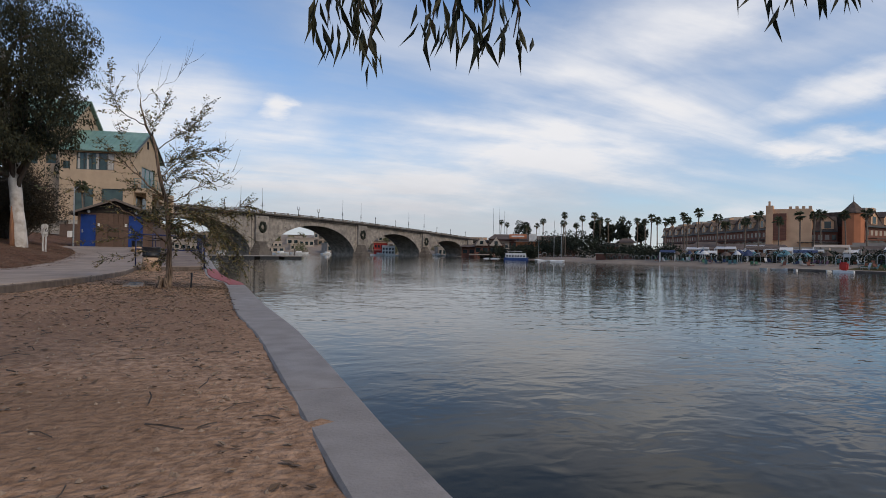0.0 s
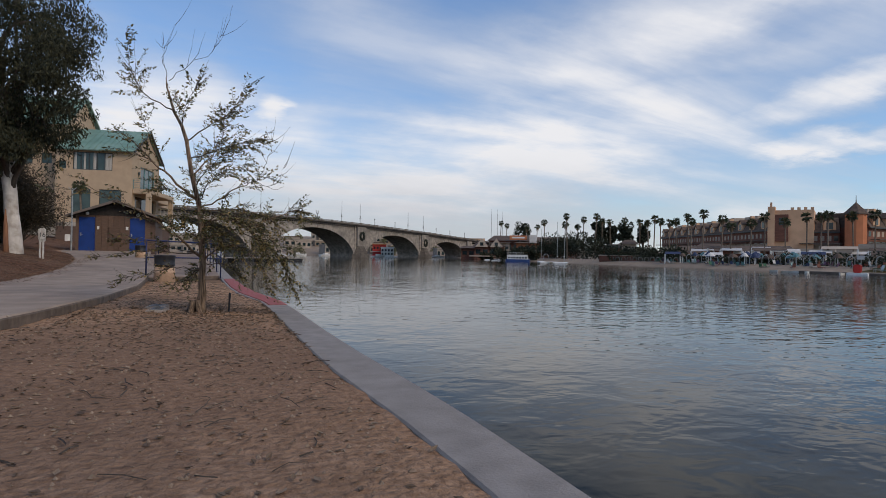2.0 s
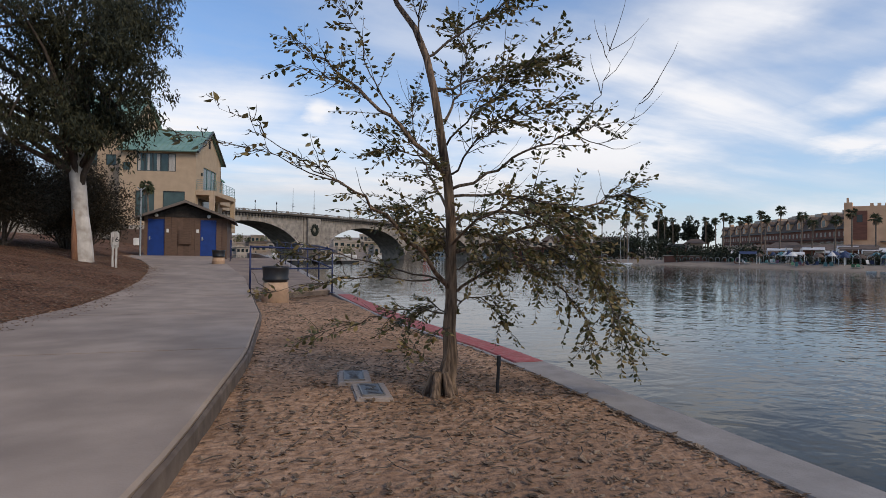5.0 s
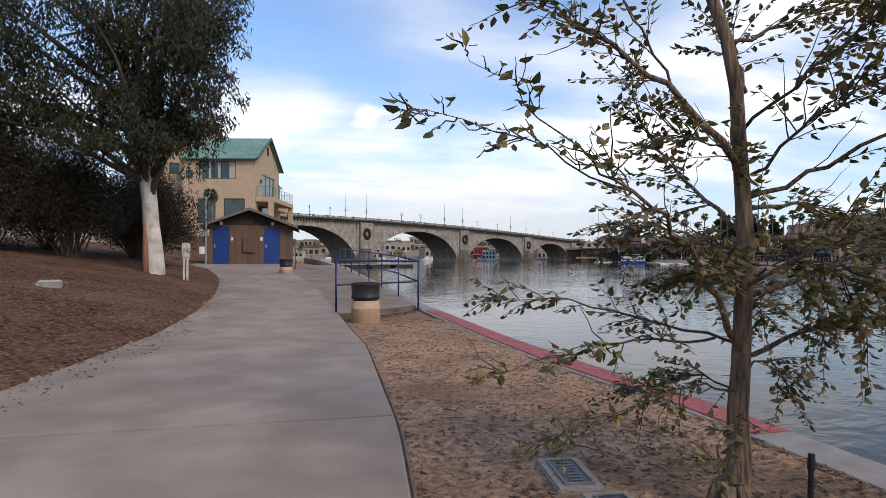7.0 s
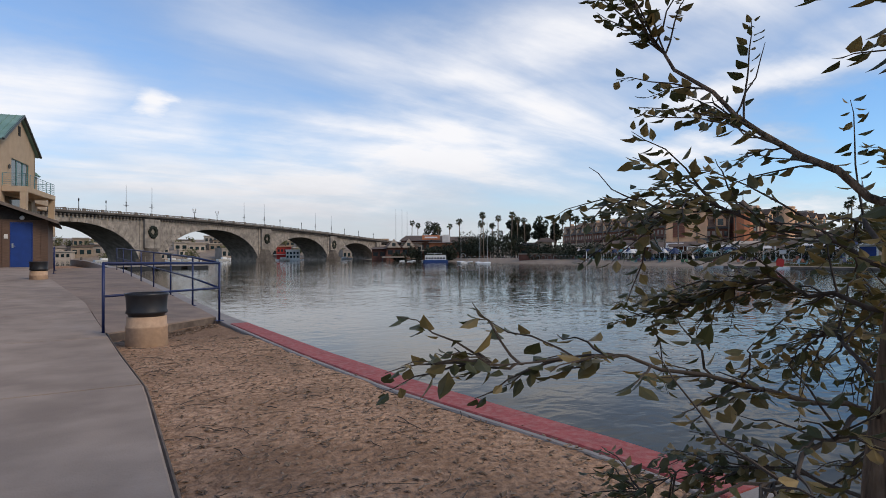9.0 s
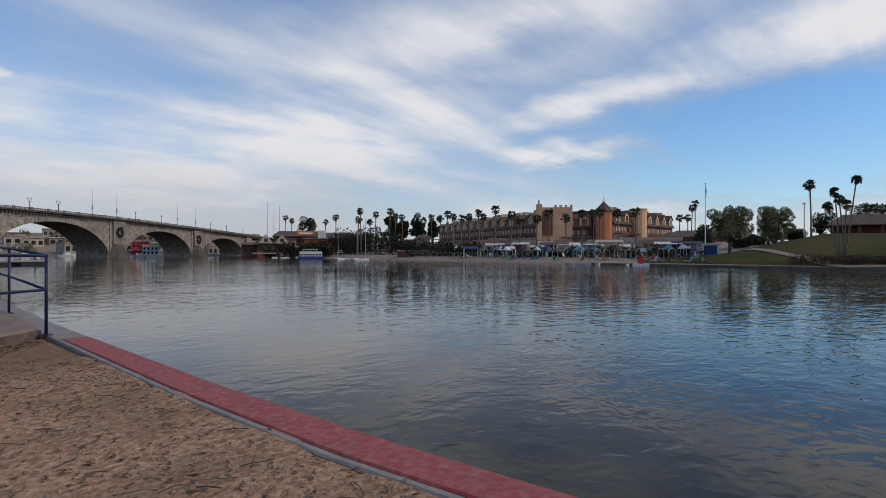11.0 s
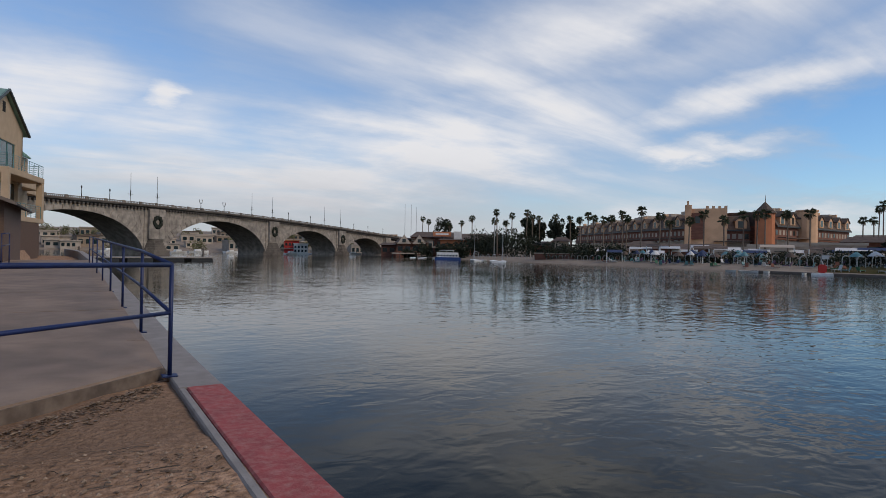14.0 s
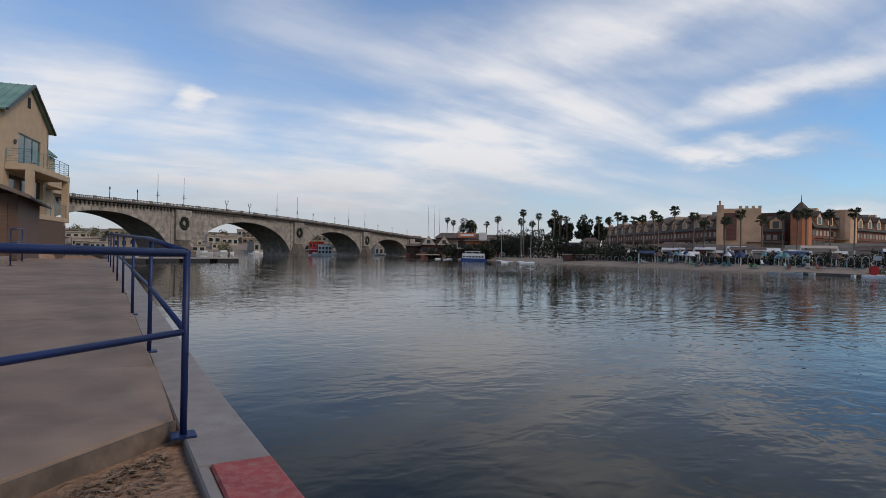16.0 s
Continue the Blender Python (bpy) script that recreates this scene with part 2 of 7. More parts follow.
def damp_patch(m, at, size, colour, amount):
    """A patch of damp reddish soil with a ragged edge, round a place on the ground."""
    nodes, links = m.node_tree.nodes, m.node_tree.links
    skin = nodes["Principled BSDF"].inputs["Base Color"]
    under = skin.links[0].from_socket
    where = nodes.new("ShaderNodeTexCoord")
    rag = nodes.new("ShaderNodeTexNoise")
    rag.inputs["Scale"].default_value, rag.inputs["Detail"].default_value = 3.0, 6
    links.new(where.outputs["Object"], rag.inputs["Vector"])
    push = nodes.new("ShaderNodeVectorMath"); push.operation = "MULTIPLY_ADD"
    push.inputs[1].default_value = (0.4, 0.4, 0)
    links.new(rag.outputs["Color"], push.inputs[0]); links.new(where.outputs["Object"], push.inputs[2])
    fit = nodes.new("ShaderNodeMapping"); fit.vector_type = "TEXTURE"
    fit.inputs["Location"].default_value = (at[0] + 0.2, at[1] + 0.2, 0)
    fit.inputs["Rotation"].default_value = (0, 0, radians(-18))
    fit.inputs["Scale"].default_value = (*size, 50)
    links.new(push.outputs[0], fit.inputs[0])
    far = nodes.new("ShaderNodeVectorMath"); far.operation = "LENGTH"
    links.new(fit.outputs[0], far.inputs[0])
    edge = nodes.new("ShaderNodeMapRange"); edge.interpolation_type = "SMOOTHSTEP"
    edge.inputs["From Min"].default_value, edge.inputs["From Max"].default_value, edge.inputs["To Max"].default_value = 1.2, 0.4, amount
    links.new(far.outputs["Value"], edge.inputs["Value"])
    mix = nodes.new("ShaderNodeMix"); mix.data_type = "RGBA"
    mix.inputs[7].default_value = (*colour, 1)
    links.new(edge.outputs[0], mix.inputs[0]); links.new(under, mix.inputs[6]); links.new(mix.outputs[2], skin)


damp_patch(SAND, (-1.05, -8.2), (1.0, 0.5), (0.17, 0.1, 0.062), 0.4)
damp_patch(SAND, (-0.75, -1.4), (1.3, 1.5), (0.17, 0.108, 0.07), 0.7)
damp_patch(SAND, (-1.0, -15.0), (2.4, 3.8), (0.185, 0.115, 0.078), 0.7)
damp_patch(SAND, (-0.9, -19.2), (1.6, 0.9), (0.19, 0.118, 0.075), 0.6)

# ---- shaping helpers ----
def part(name, bm, mat, parent=None, label="", smooth=False):
    me = bpy.data.meshes.new(name)
    bm.to_mesh(me)
    bm.free()
    for m in mat if isinstance(mat, (list, tuple)) else (mat,):
        me.materials.append(m)
    if smooth:
        me.polygons.foreach_set("use_smooth", [True] * len(me.polygons))
    ob = new(name, me)
    if parent:
        ob.parent = parent
    if label:
        ob["label"] = label
    return ob


def thing(name, label, category, at=None, group="", kind=""):
    ob = new(name)
    ob.empty_display_size = 0.2
    ob.matrix_world = at or Matrix.Identity(4)
    return tagged(ob, label, category, group, kind)


def sheet_mesh(name, verts, faces, mats, smooth=False, parent=None, index=None):
    me = bpy.data.meshes.new(name)
    me.from_pydata(verts, [], faces)
    for m in mats if isinstance(mats, (list, tuple)) else (mats,):
        me.materials.append(m)
    if index is not None:
        me.polygons.foreach_set("material_index", index)
    if smooth:
        me.polygons.foreach_set("use_smooth", [True] * len(me.polygons))
    me.update()
    ob = new(name, me)
    if parent:
        ob.parent = parent
    return ob


def box(bm, x0, x1, y0, y1, z0, z1, bevel=0.0, m=None):
    made = bmesh.ops.create_cube(bm, size=1, matrix=Matrix.Translation(((x0 + x1) / 2, (y0 + y1) / 2, (z0 + z1) / 2)) @ Matrix.Diagonal((abs(x1 - x0), abs(y1 - y0), abs(z1 - z0), 1)))
    vs = made["verts"]
    if m:
        bmesh.ops.transform(bm, matrix=m, verts=vs)
    if bevel:
        es = list({e for v in vs for e in v.link_edges})
        bmesh.ops.bevel(bm, geom=es, offset=bevel, segments=2, affect="EDGES", clamp_overlap=True)
    return bm


def boxed(*a, **k):
    return box(bmesh.new(), *a, **k)


def tube(bm, points, radii, sides=8, cap=True):
    """A round bar through points, with a radius at each."""
    rings = []
    pts = [Vector(p) for p in points]
    if not isinstance(radii, (list, tuple)):
        radii = [radii] * len(pts)
    side = None
    for i, p in enumerate(pts):
        ahead = (pts[min(i + 1, len(pts) - 1)] - pts[max(i - 1, 0)]).normalized()
        if side is None:
            side = ahead.orthogonal().normalized()
        side = (side - ahead * side.dot(ahead)).normalized()
        up = ahead.cross(side)
        rings.append([bm.verts.new(p + (side * math.cos(a) + up * math.sin(a)) * radii[i]) for a in (2 * math.pi * k / sides for k in range(sides))])
    for a, b in zip(rings, rings[1:]):
        for k in range(sides):
            bm.faces.new((a[k], a[(k + 1) % sides], b[(k + 1) % sides], b[k]))
    if cap:
        bm.faces.new(rings[0][::-1])
        bm.faces.new(rings[-1])
    return bm


def lathe(bm, profile, sides=20, x=0, y=0):
    """A turned form from (radius, height) pairs."""
    rings = [[bm.verts.new((x + r * math.cos(2 * math.pi * k / sides), y + r * math.sin(2 * math.pi * k / sides), z)) for k in range(sides)] for r, z in profile]
    for a, b in zip(rings, rings[1:]):
        for k in range(sides):
            bm.faces.new((a[k], a[(k + 1) % sides], b[(k + 1) % sides], b[k]))
    bm.faces.new(rings[0][::-1])
    bm.faces.new(rings[-1])
    return bm


def prism(bm, outline, y0, y1):
    """An upright outline of (x, z) pairs, from y0 to y1."""
    a = [bm.verts.new((x, y0, z)) for x, z in outline]
    b = [bm.verts.new((x, y1, z)) for x, z in outline]
    bm.faces.new(a)
    bm.faces.new(b[::-1])
    for i in range(len(a)):
        j = (i + 1) % len(a)
        bm.faces.new((a[j], a[i], b[i], b[j]))
    return bm


def slab(bm, outline, z0, z1):
    """A flat outline of (x, y) pairs, from z0 to z1; heights may be lists."""
    n = len(outline)
    low = z0 if isinstance(z0, (list, tuple)) else [z0] * n
    top = z1 if isinstance(z1, (list, tuple)) else [z1] * n
    a = [bm.verts.new((x, y, z)) for (x, y), z in zip(outline, low)]
    b = [bm.verts.new((x, y, z)) for (x, y), z in zip(outline, top)]
    bm.faces.new(b)
    bm.faces.new(a[::-1])
    for i in range(n):
        j = (i + 1) % n
        bm.faces.new((a[i], a[j], b[j], b[i]))
    return bm


def curve(points):
    """Smooth interpolation of (y, x) pairs."""
    ys, xs = zip(*points)
    return lambda y: float(np.interp(y, ys, xs))


# ---- the plan ----
WATER = -1.14
# the far bank is laid out at 5:8 round the middle of the path, over water at -0.30, and set to its true size by FAR
BANK_WATER, FAR_SCALE, FAR_EYE = -0.30, 1.6, Vector((-1.7, -9.8, 1.1))
FAR = Matrix.Translation(FAR_EYE) @ Matrix.Scale(FAR_SCALE, 4) @ Matrix.Translation(-FAR_EYE)
inner = curve([(-400, 2), (-60, 1.2), (-25, 0.60), (-20, 0.56), (-17, 0.56), (-15, 0.45), (-13, 0.46), (-10.5, 0.48), (-8.9, 0.45), (-7.8, 0.31), (-6.6, 0.16), (-4.5, 0.06), (0, 0.0), (24, -0.5), (60, -1.5), (75, -3)])
outer = curve([(-400, 2.4), (-60, 1.5), (-25, 0.92), (-20, 0.86), (-18, 0.91), (-16.5, 0.93), (-14.5, 0.86), (-13, 0.84), (-10.5, 0.85), (-8.9, 0.82), (-7.8, 0.70), (-6.6, 0.58), (-4.5, 0.46), (0, 0.38), (24, -0.1), (60, -1.1), (75, -2.6)])
walk_right = curve([(-60, -14), (-25, -5.0), (-20, -3.8), (-15, -2.6), (-12, -2.15), (-9.5, -1.9), (-6, -1.76), (-2, -1.9), (3, -2.1), (14, -3.2), (21, -3.6), (80, -6)])
walk_left = curve([(-60, -20), (-25, -8.6), (-15, -6.1), (-10, -4.98), (-7, -4.7), (-4.5, -4.5), (-1.5, -4.48), (2, -4.65), (6, -5.1), (10, -5.7), (15, -6.8), (20, -8.3), (80, -10)])
walk_height = curve([(-60, 0.24), (-14, 0.22), (-9, 0.16), (-4, 0.12), (0, 0.17), (21, 0.68), (80, 0.9)])
slab_height = curve([(-3, 0.07), (0, 0.07), (23, 0.55), (80, 0.8)])
bank_x = curve([(-400, 120), (-60, 66), (-20, 58), (0, 56), (30, 55), (60, 56), (85, 58), (120, 62), (170, 74), (215, 94), (235, 112), (300, 135), (900, 300)])


def bank_height(x, y):
    """Height of the far bank in its own layout."""
    d = x - bank_x(y) + 0.5
    if d <= 0:
        return -1.6
    grassy = max(0.0, min(1.0, (22 - y) / 12))
    rise = min(d * 0.12, 0.7) + max(0, min(d - 22, 30)) * 0.085 + max(0, d - 60) * 0.010
    mound = max(0.0, min(1, (d - 3) / 24)) ** 0.9 * 3.2
    return BANK_WATER - 0.05 + rise * (1 - grassy) + grassy * (min(d * 0.15, 0.5) + mound)


def bank_plan(x, y):
    return FAR_EYE.x + (x - FAR_EYE.x) / FAR_SCALE, FAR_EYE.y + (y - FAR_EYE.y) / FAR_SCALE


def ground_height(x, y):
    fx, fy = bank_plan(x, y)
    if fx > bank_x(fy) - 0.5:                    # the far bank
        return FAR_EYE.z + FAR_SCALE * (bank_height(fx, fy) - FAR_EYE.z)
    if y > 290:                                   # the land beyond the bridge
        return min(13.0, WATER - 0.2 + max(0, y - 290) * 0.085)
    if x < inner(y) + 0.2 and y < 75:
        right, left, wz = walk_right(y), walk_left(y), walk_height(y)
        if x > right:
            f = min(1.0, (x - right) / max(0.3, inner(y) - right))
            z = (wz - 0.10) * (1 - f) + 0.0 * f - 0.015
            z -= 0.04 * max(0.0, min(1.0, (y + 2.6) / 1.2))
            if y > -2.0:
                z = min(z, -0.04)
        elif x > left:
            z = wz - 0.12
        else:
            d = left - x
            z = wz - 0.02 + 0.20 * d - 0.006 * d * d if d < 14 else wz + 1.6 + min(3, (d - 14) * 0.05)
        bumps = 0.016 * noise.noise((x * 2.1, y * 2.1, 0)) + 0.016 * noise.noise((x * 6.3, y * 6.3, 4))
        if x < left:
            bumps *= 3
        return z + bumps
    return -2.9


def bend(points, n, rng, wobble):
    """A wobbling line through points."""
    pts = [Vector(p) for p in points]
    out = []
    segs = len(pts) - 1
    for i in range(n + 1):
        f = i / n * segs
        k = min(int(f), segs - 1)
        t = f - k
        p0, p1, p2, p3 = pts[max(k - 1, 0)], pts[k], pts[k + 1], pts[min(k + 2, segs)]
        v = 0.5 * ((2 * p1) + (p2 - p0) * t + (2 * p0 - 5 * p1 + 4 * p2 - p3) * t * t + (3 * p1 - p0 - 3 * p2 + p3) * t ** 3)
        if 0 < i < n:
            v = v + Vector((rng.uniform(-1, 1), rng.uniform(-1, 1), rng.uniform(-1, 1))) * wobble
        out.append(v)
    return out


def lines(*spans):
    out = []
    for a, b, step in spans:
        n = max(1, round((b - a) / step))
        out += [a + (b - a) * i / n for i in range(n)]
    return out


def build_ground():
    xs = lines((-3000, -300, 450), (-300, -60, 30), (-60, -18, 3), (-18, -7, 0.5), (-7, 1.0, 0.14), (1.0, 1.6, 0.3), (1.6, 82, 8), (82, 200, 3.4), (200, 420, 17), (420, 3000, 430)) + [3000]
    ys = lines((-3000, -300, 450), (-300, -40, 26), (-40, -26, 1.5), (-26, 2.0, 0.16), (2.0, 30, 0.7), (30, 290, 5), (290, 600, 31), (600, 3000, 400)) + [3000]
    verts = [(x, y, ground_height(x, y)) for y in ys for x in xs]
    w = len(xs)
    faces, index = [], []
    for j in range(len(ys) - 1):
        for i in range(w - 1):
            faces.append((j * w + i, j * w + i + 1, (j + 1) * w + i + 1, (j + 1) * w + i))
            x, y = (xs[i] + xs[i + 1]) / 2, (ys[j] + ys[j + 1]) / 2
            fx, fy = bank_plan(x, y)
            if fx > bank_x(fy) - 1:
                index.append(3 if fy < 21 and fx > bank_x(fy) + 1.2 else 2)
            elif x < walk_left(y) and y < 75:
                index.append(1)
            else:
                index.append(0 if y < 75 else 2)
    return tagged(sheet_mesh("ground", verts, faces, (SAND, MULCH, BEACH, GRASS), True, index=index), "bare sandy ground with leaf litter, dark mulch and far beach", "ground", kind="structure")


build_ground()


# ---- water ----
def water_material():
    m = bpy.data.materials.new("lake_water")
    m.use_nodes = True
    nodes, links = m.node_tree.nodes, m.node_tree.links
    out = nodes["Principled BSDF"]
    out.inputs["Roughness"].default_value, out.inputs["IOR"].default_value = 0.03, 1.19
    where = nodes.new("ShaderNodeTexCoord")
    # weed and pale silt on the bed, dimly seen
    bed = nodes.new("ShaderNodeTexNoise")
    bed.inputs["Scale"].default_value, bed.inputs["Detail"].default_value = 0.7, 5
    links.new(where.outputs["Object"], bed.inputs["Vector"])
    silt = nodes.new("ShaderNodeValToRGB")
    silt.color_ramp.elements[0].color, silt.color_ramp.elements[1].color = (0.008, 0.009, 0.005, 1), (0.034, 0.032, 0.019, 1)
    silt.color_ramp.elements[0].position, silt.color_ramp.elements[1].position = 0.4, 0.68
    links.new(bed.outputs["Fac"], silt.inputs[0]); links.new(silt.outputs[0], out.inputs["Base Color"])
    # puffs of wind: calmer and livelier patches
    gust = nodes.new("ShaderNodeTexNoise")
    gust.inputs["Scale"].default_value, gust.inputs["Detail"].default_value = 0.07, 3
    links.new(where.outputs["Object"], gust.inputs["Vector"])
    lively = nodes.new("ShaderNodeMapRange")
    lively.inputs["From Min"].default_value, lively.inputs["From Max"].default_value = 0.35, 0.65
    lively.inputs["To Min"].default_value, lively.inputs["To Max"].default_value = 0.55, 1.25
    links.new(gust.outputs["Fac"], lively.inputs["Value"])
    total = None
    for turn, stretch, scale, height, detail in ((-44, (0.7, 1.0, 1), 1.6, 0.018, 2.0), (-20, (0.75, 1.0, 1), 3.4, 0.0075, 1.6), (-62, (0.6, 1, 1), 0.45, 0.014, 1)):
        fit = nodes.new("ShaderNodeMapping")
        fit.inputs["Rotation"].default_value, fit.inputs["Scale"].default_value = (0, 0, radians(turn)), stretch
        links.new(where.outputs["Object"], fit.inputs[0])
        n = nodes.new("ShaderNodeTexNoise")
        n.inputs["Scale"].default_value, n.inputs["Detail"].default_value, n.inputs["Distortion"].default_value = scale, detail, 0.6
        links.new(fit.outputs[0], n.inputs["Vector"])
        k = nodes.new("ShaderNodeMath"); k.operation = "MULTIPLY_ADD"; k.inputs[1].default_value = height
        links.new(n.outputs["Fac"], k.inputs[0])
        if total:
            links.new(total, k.inputs[2])
        else:
            k.inputs[2].default_value = 0
        total = k.outputs[0]
    # calmer in the lee of the lake wall
    axes = nodes.new("ShaderNodeSeparateXYZ")
    links.new(where.outputs["Object"], axes.inputs[0])
    lee = nodes.new("ShaderNodeMapRange")
    lee.interpolation_type = "SMOOTHSTEP"
    lee.inputs["From Min"].default_value, lee.inputs["From Max"].default_value = 1.0, 11.0
    lee.inputs["To Min"].default_value, lee.inputs["To Max"].default_value = 0.55, 1.4
    links.new(axes.outputs["X"], lee.inputs["Value"])
    for strength in (lively.outputs[0], lee.outputs[0]):
        waves = nodes.new("ShaderNodeMath"); waves.operation = "MULTIPLY"
        links.new(total, waves.inputs[0]); links.new(strength, waves.inputs[1])
        total = waves.outputs[0]
    relief = nodes.new("ShaderNodeBump")
    relief.inputs["Strength"].default_value, relief.inputs["Distance"].default_value = 1.0, 1.0
    links.new(total, relief.inputs["Height"]); links.new(relief.outputs[0], out.inputs["Normal"])
    return m


LAKE = water_material()
bm = bmesh.new()
slab(bm, [(-2500, 76), (-3.2, 76), (-1.4, 60), (-0.35, 24), (0.12, 0), (0.3, -5), (0.6, -9), (0.75, -13), (0.75, -25), (1.4, -60), (2.2, -400), (2500, -400), (2500, 2500), (-2500, 2500)], WATER - 0.4, WATER)
tagged(part("water", bm, LAKE), "calm grey-blue lake water with small ripples", "water", kind="structure")


# ---- lake wall and walkway ----
def strip(name, left, right, y0, y1, step, top, low, mat, parent=None, label=""):
    """A bar of masonry along y between two edges."""
    bm = bmesh.new()
    rows = []
    n = max(1, round((y1 - y0) / step))
    for i in range(n + 1):
        y = y0 + (y1 - y0) * i / n
        t = top(y) if callable(top) else top
        rows.append([bm.verts.new(p) for p in ((left(y), y, low), (left(y), y, t - 0.012), (left(y) + 0.012, y, t), (right(y) - 0.015, y, t), (right(y), y, t - 0.015), (right(y), y, low))])
    for a, b in zip(rows, rows[1:]):
        for k in range(5):
            bm.faces.new((a[k], a[k + 1], b[k + 1], b[k]))
    bm.faces.new(rows[0]); bm.faces.new(rows[-1][::-1])
    bmesh.ops.recalc_face_normals(bm, faces=bm.faces)
    return part(name, bm, mat, parent, label)


lake_wall = thing("wall_lake", "low concrete lake wall with a red-painted stretch", "lake wall", kind="structure")
strip("wall_section", inner, outer, -120, -40, 8, 0.0, -3.0, CONCRETE, lake_wall)
for a, b in ((-40, -31), (-31, -25), (-25, -19), (-19, -14.5), (-14.5, -9.7)):
    strip("wall_section", inner, outer, a + 0.006, b, 0.7, 0.0, -3.0, CONCRETE, lake_wall)
strip("painted_section", lambda y: inner(y) + 0.07, outer, -9.69, -5.2, 0.3, 0.003, -3.0, RED, lake_wall, "red-painted concrete kerb, scuffed")
strip("painted_section", lambda y: inner(y) + 0.07, outer, -5.195, -0.56, 0.3, 0.003, -3.0, RED, lake_wall, "red-painted concrete kerb, scuffed")
strip("kerb_edge", inner, lambda y: inner(y) + 0.068, -9.69, -0.56, 0.3, -0.004, -3.0, CONCRETE, lake_wall)
strip("wall_section", inner, outer, -0.55, 24, 1.2, lambda y: max(0, slab_height(y) - 0.10), -3.0, CONCRETE, lake_wall)
strip("wall_section", inner, outer, 24.01, 75, 6, lambda y: slab_height(y) - 0.10, -3.0, CONCRETE, lake_wall)

pavement = thing("pavement", "pale worn concrete footpath with joints", "footpath", kind="structure")
joints = [-60, -50, -40, -32, -26, -22.9, -19.5, -16.1, -12.7, -9.3, -5.9, -2.5, 0.9, 4.3, 7.7, 11.1, 14.5, 17.9, 21.6]
for a, b in zip(joints, joints[1:]):
    strip("paving_slab", walk_left, walk_right, a + 0.03, b, 0.5, walk_height, -0.4, WALK, pavement)

# strips down the walk's side, coloured dark for its shade and soil
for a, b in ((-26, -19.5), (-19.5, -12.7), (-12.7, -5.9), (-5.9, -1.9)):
    strip("slab_edge", lambda y: walk_right(y) + 0.002, lambda y: walk_right(y) + 0.03, a, b, 0.5, lambda y: walk_height(y) - 0.014, -0.4, SHADED_EDGE, pavement, "slab edge with soil stain and painted-in shade")

quay = thing("quay", "raised concrete quay apron beside the water", "quay", kind="structure")
quay_left = lambda y: walk_right(y) + 0.012
quay_right = lambda y: inner(y) - 0.03
bm = bmesh.new()
slab(bm, [(-0.04, 0.16), (-0.05, 1.75), (-2.03, 1.75), (-1.90, -1.75)], -0.4, [0.07, slab_height(1.75), slab_height(1.75) + 0.06, 0.10])
bmesh.ops.bevel(bm, geom=list(bm.edges), offset=0.012, segments=2, affect="EDGES")
part("paving_slab", bm, QUAY, quay)
# the riser of the quay's end; its dark colour holds both shade and stain
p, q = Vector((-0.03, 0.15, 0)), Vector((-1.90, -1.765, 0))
riser = part("riser", boxed(0, (q - p).length, -0.012, 0.004, -0.3, 0.0), SHADED_EDGE, quay, "stained edge of the concrete slab, shade in its colour")
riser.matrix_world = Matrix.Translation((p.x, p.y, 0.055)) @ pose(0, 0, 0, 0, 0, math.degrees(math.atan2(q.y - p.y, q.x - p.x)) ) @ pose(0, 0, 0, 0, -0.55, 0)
for a, b in ((1.79, 5.0), (5.04, 8.4), (8.44, 12.2), (12.216, 16.2), (16.216, 20.2), (20.216, 24)):
    strip("paving_slab", quay_left, quay_right, a, b, 0.8, slab_height, -0.4, QUAY, quay)


# ---- railing, bins, marker post ----
def rail_run(points, name, label, drop=0.46, skip=0):
    """A pipe railing: posts with foot plates, a top rail and a middle rail."""
    ob = thing(name, label, "railing", group="quay railings")
    tops = [Vector((x, y, z + 1.07)) for x, y, z in points]
    part("top_rail", tube(bmesh.new(), tops, 0.022, 12), BLUE, ob, smooth=True)
    part("middle_rail", tube(bmesh.new(), [t - Vector((0, 0, drop)) for t in tops], 0.019, 10), BLUE, ob, smooth=True)
    for x, y, z in points[skip:]:
        post = part("post", tube(bmesh.new(), [(x, y, z), (x, y, z + 1.07)], 0.020, 12), BLUE, ob, smooth=True)
        part("foot_plate", boxed(x - 0.07, x + 0.07, y - 0.07, y + 0.07, z, z + 0.012, 0.004), BLUE, post)
    return ob


rail_run([(0.0, 0.0, 0.0)] + [(-0.035 * y / 1.0 * 0.85, y, slab_height(y) - 0.02) for y in (2.5, 5.4, 8.5, 11.6, 14.7, 17.8, 20.9)], "railing", "dark blue painted steel pipe railing along the quay")
rail_run([(-0.02, -0.02, 0.0), (-1.93, -2.0, 0.04)], "railing", "dark blue steel pipe railing across the quay end", 0.46, 1)
rail_run([(-3.1, 20.0, 0.53), (-3.05, 17.2, 0.47)], "railing", "short blue steel handrail beside the toilet block", 0.4)

TAN = material("tan_concrete", (0.46, 0.31, 0.2), (0.38, 0.25, 0.16), 0.85, scale=18, bump=0.004, bump_scale=70, stain=(0.28, 0.19, 0.13), stain_scale=3, stain_amount=0.5)


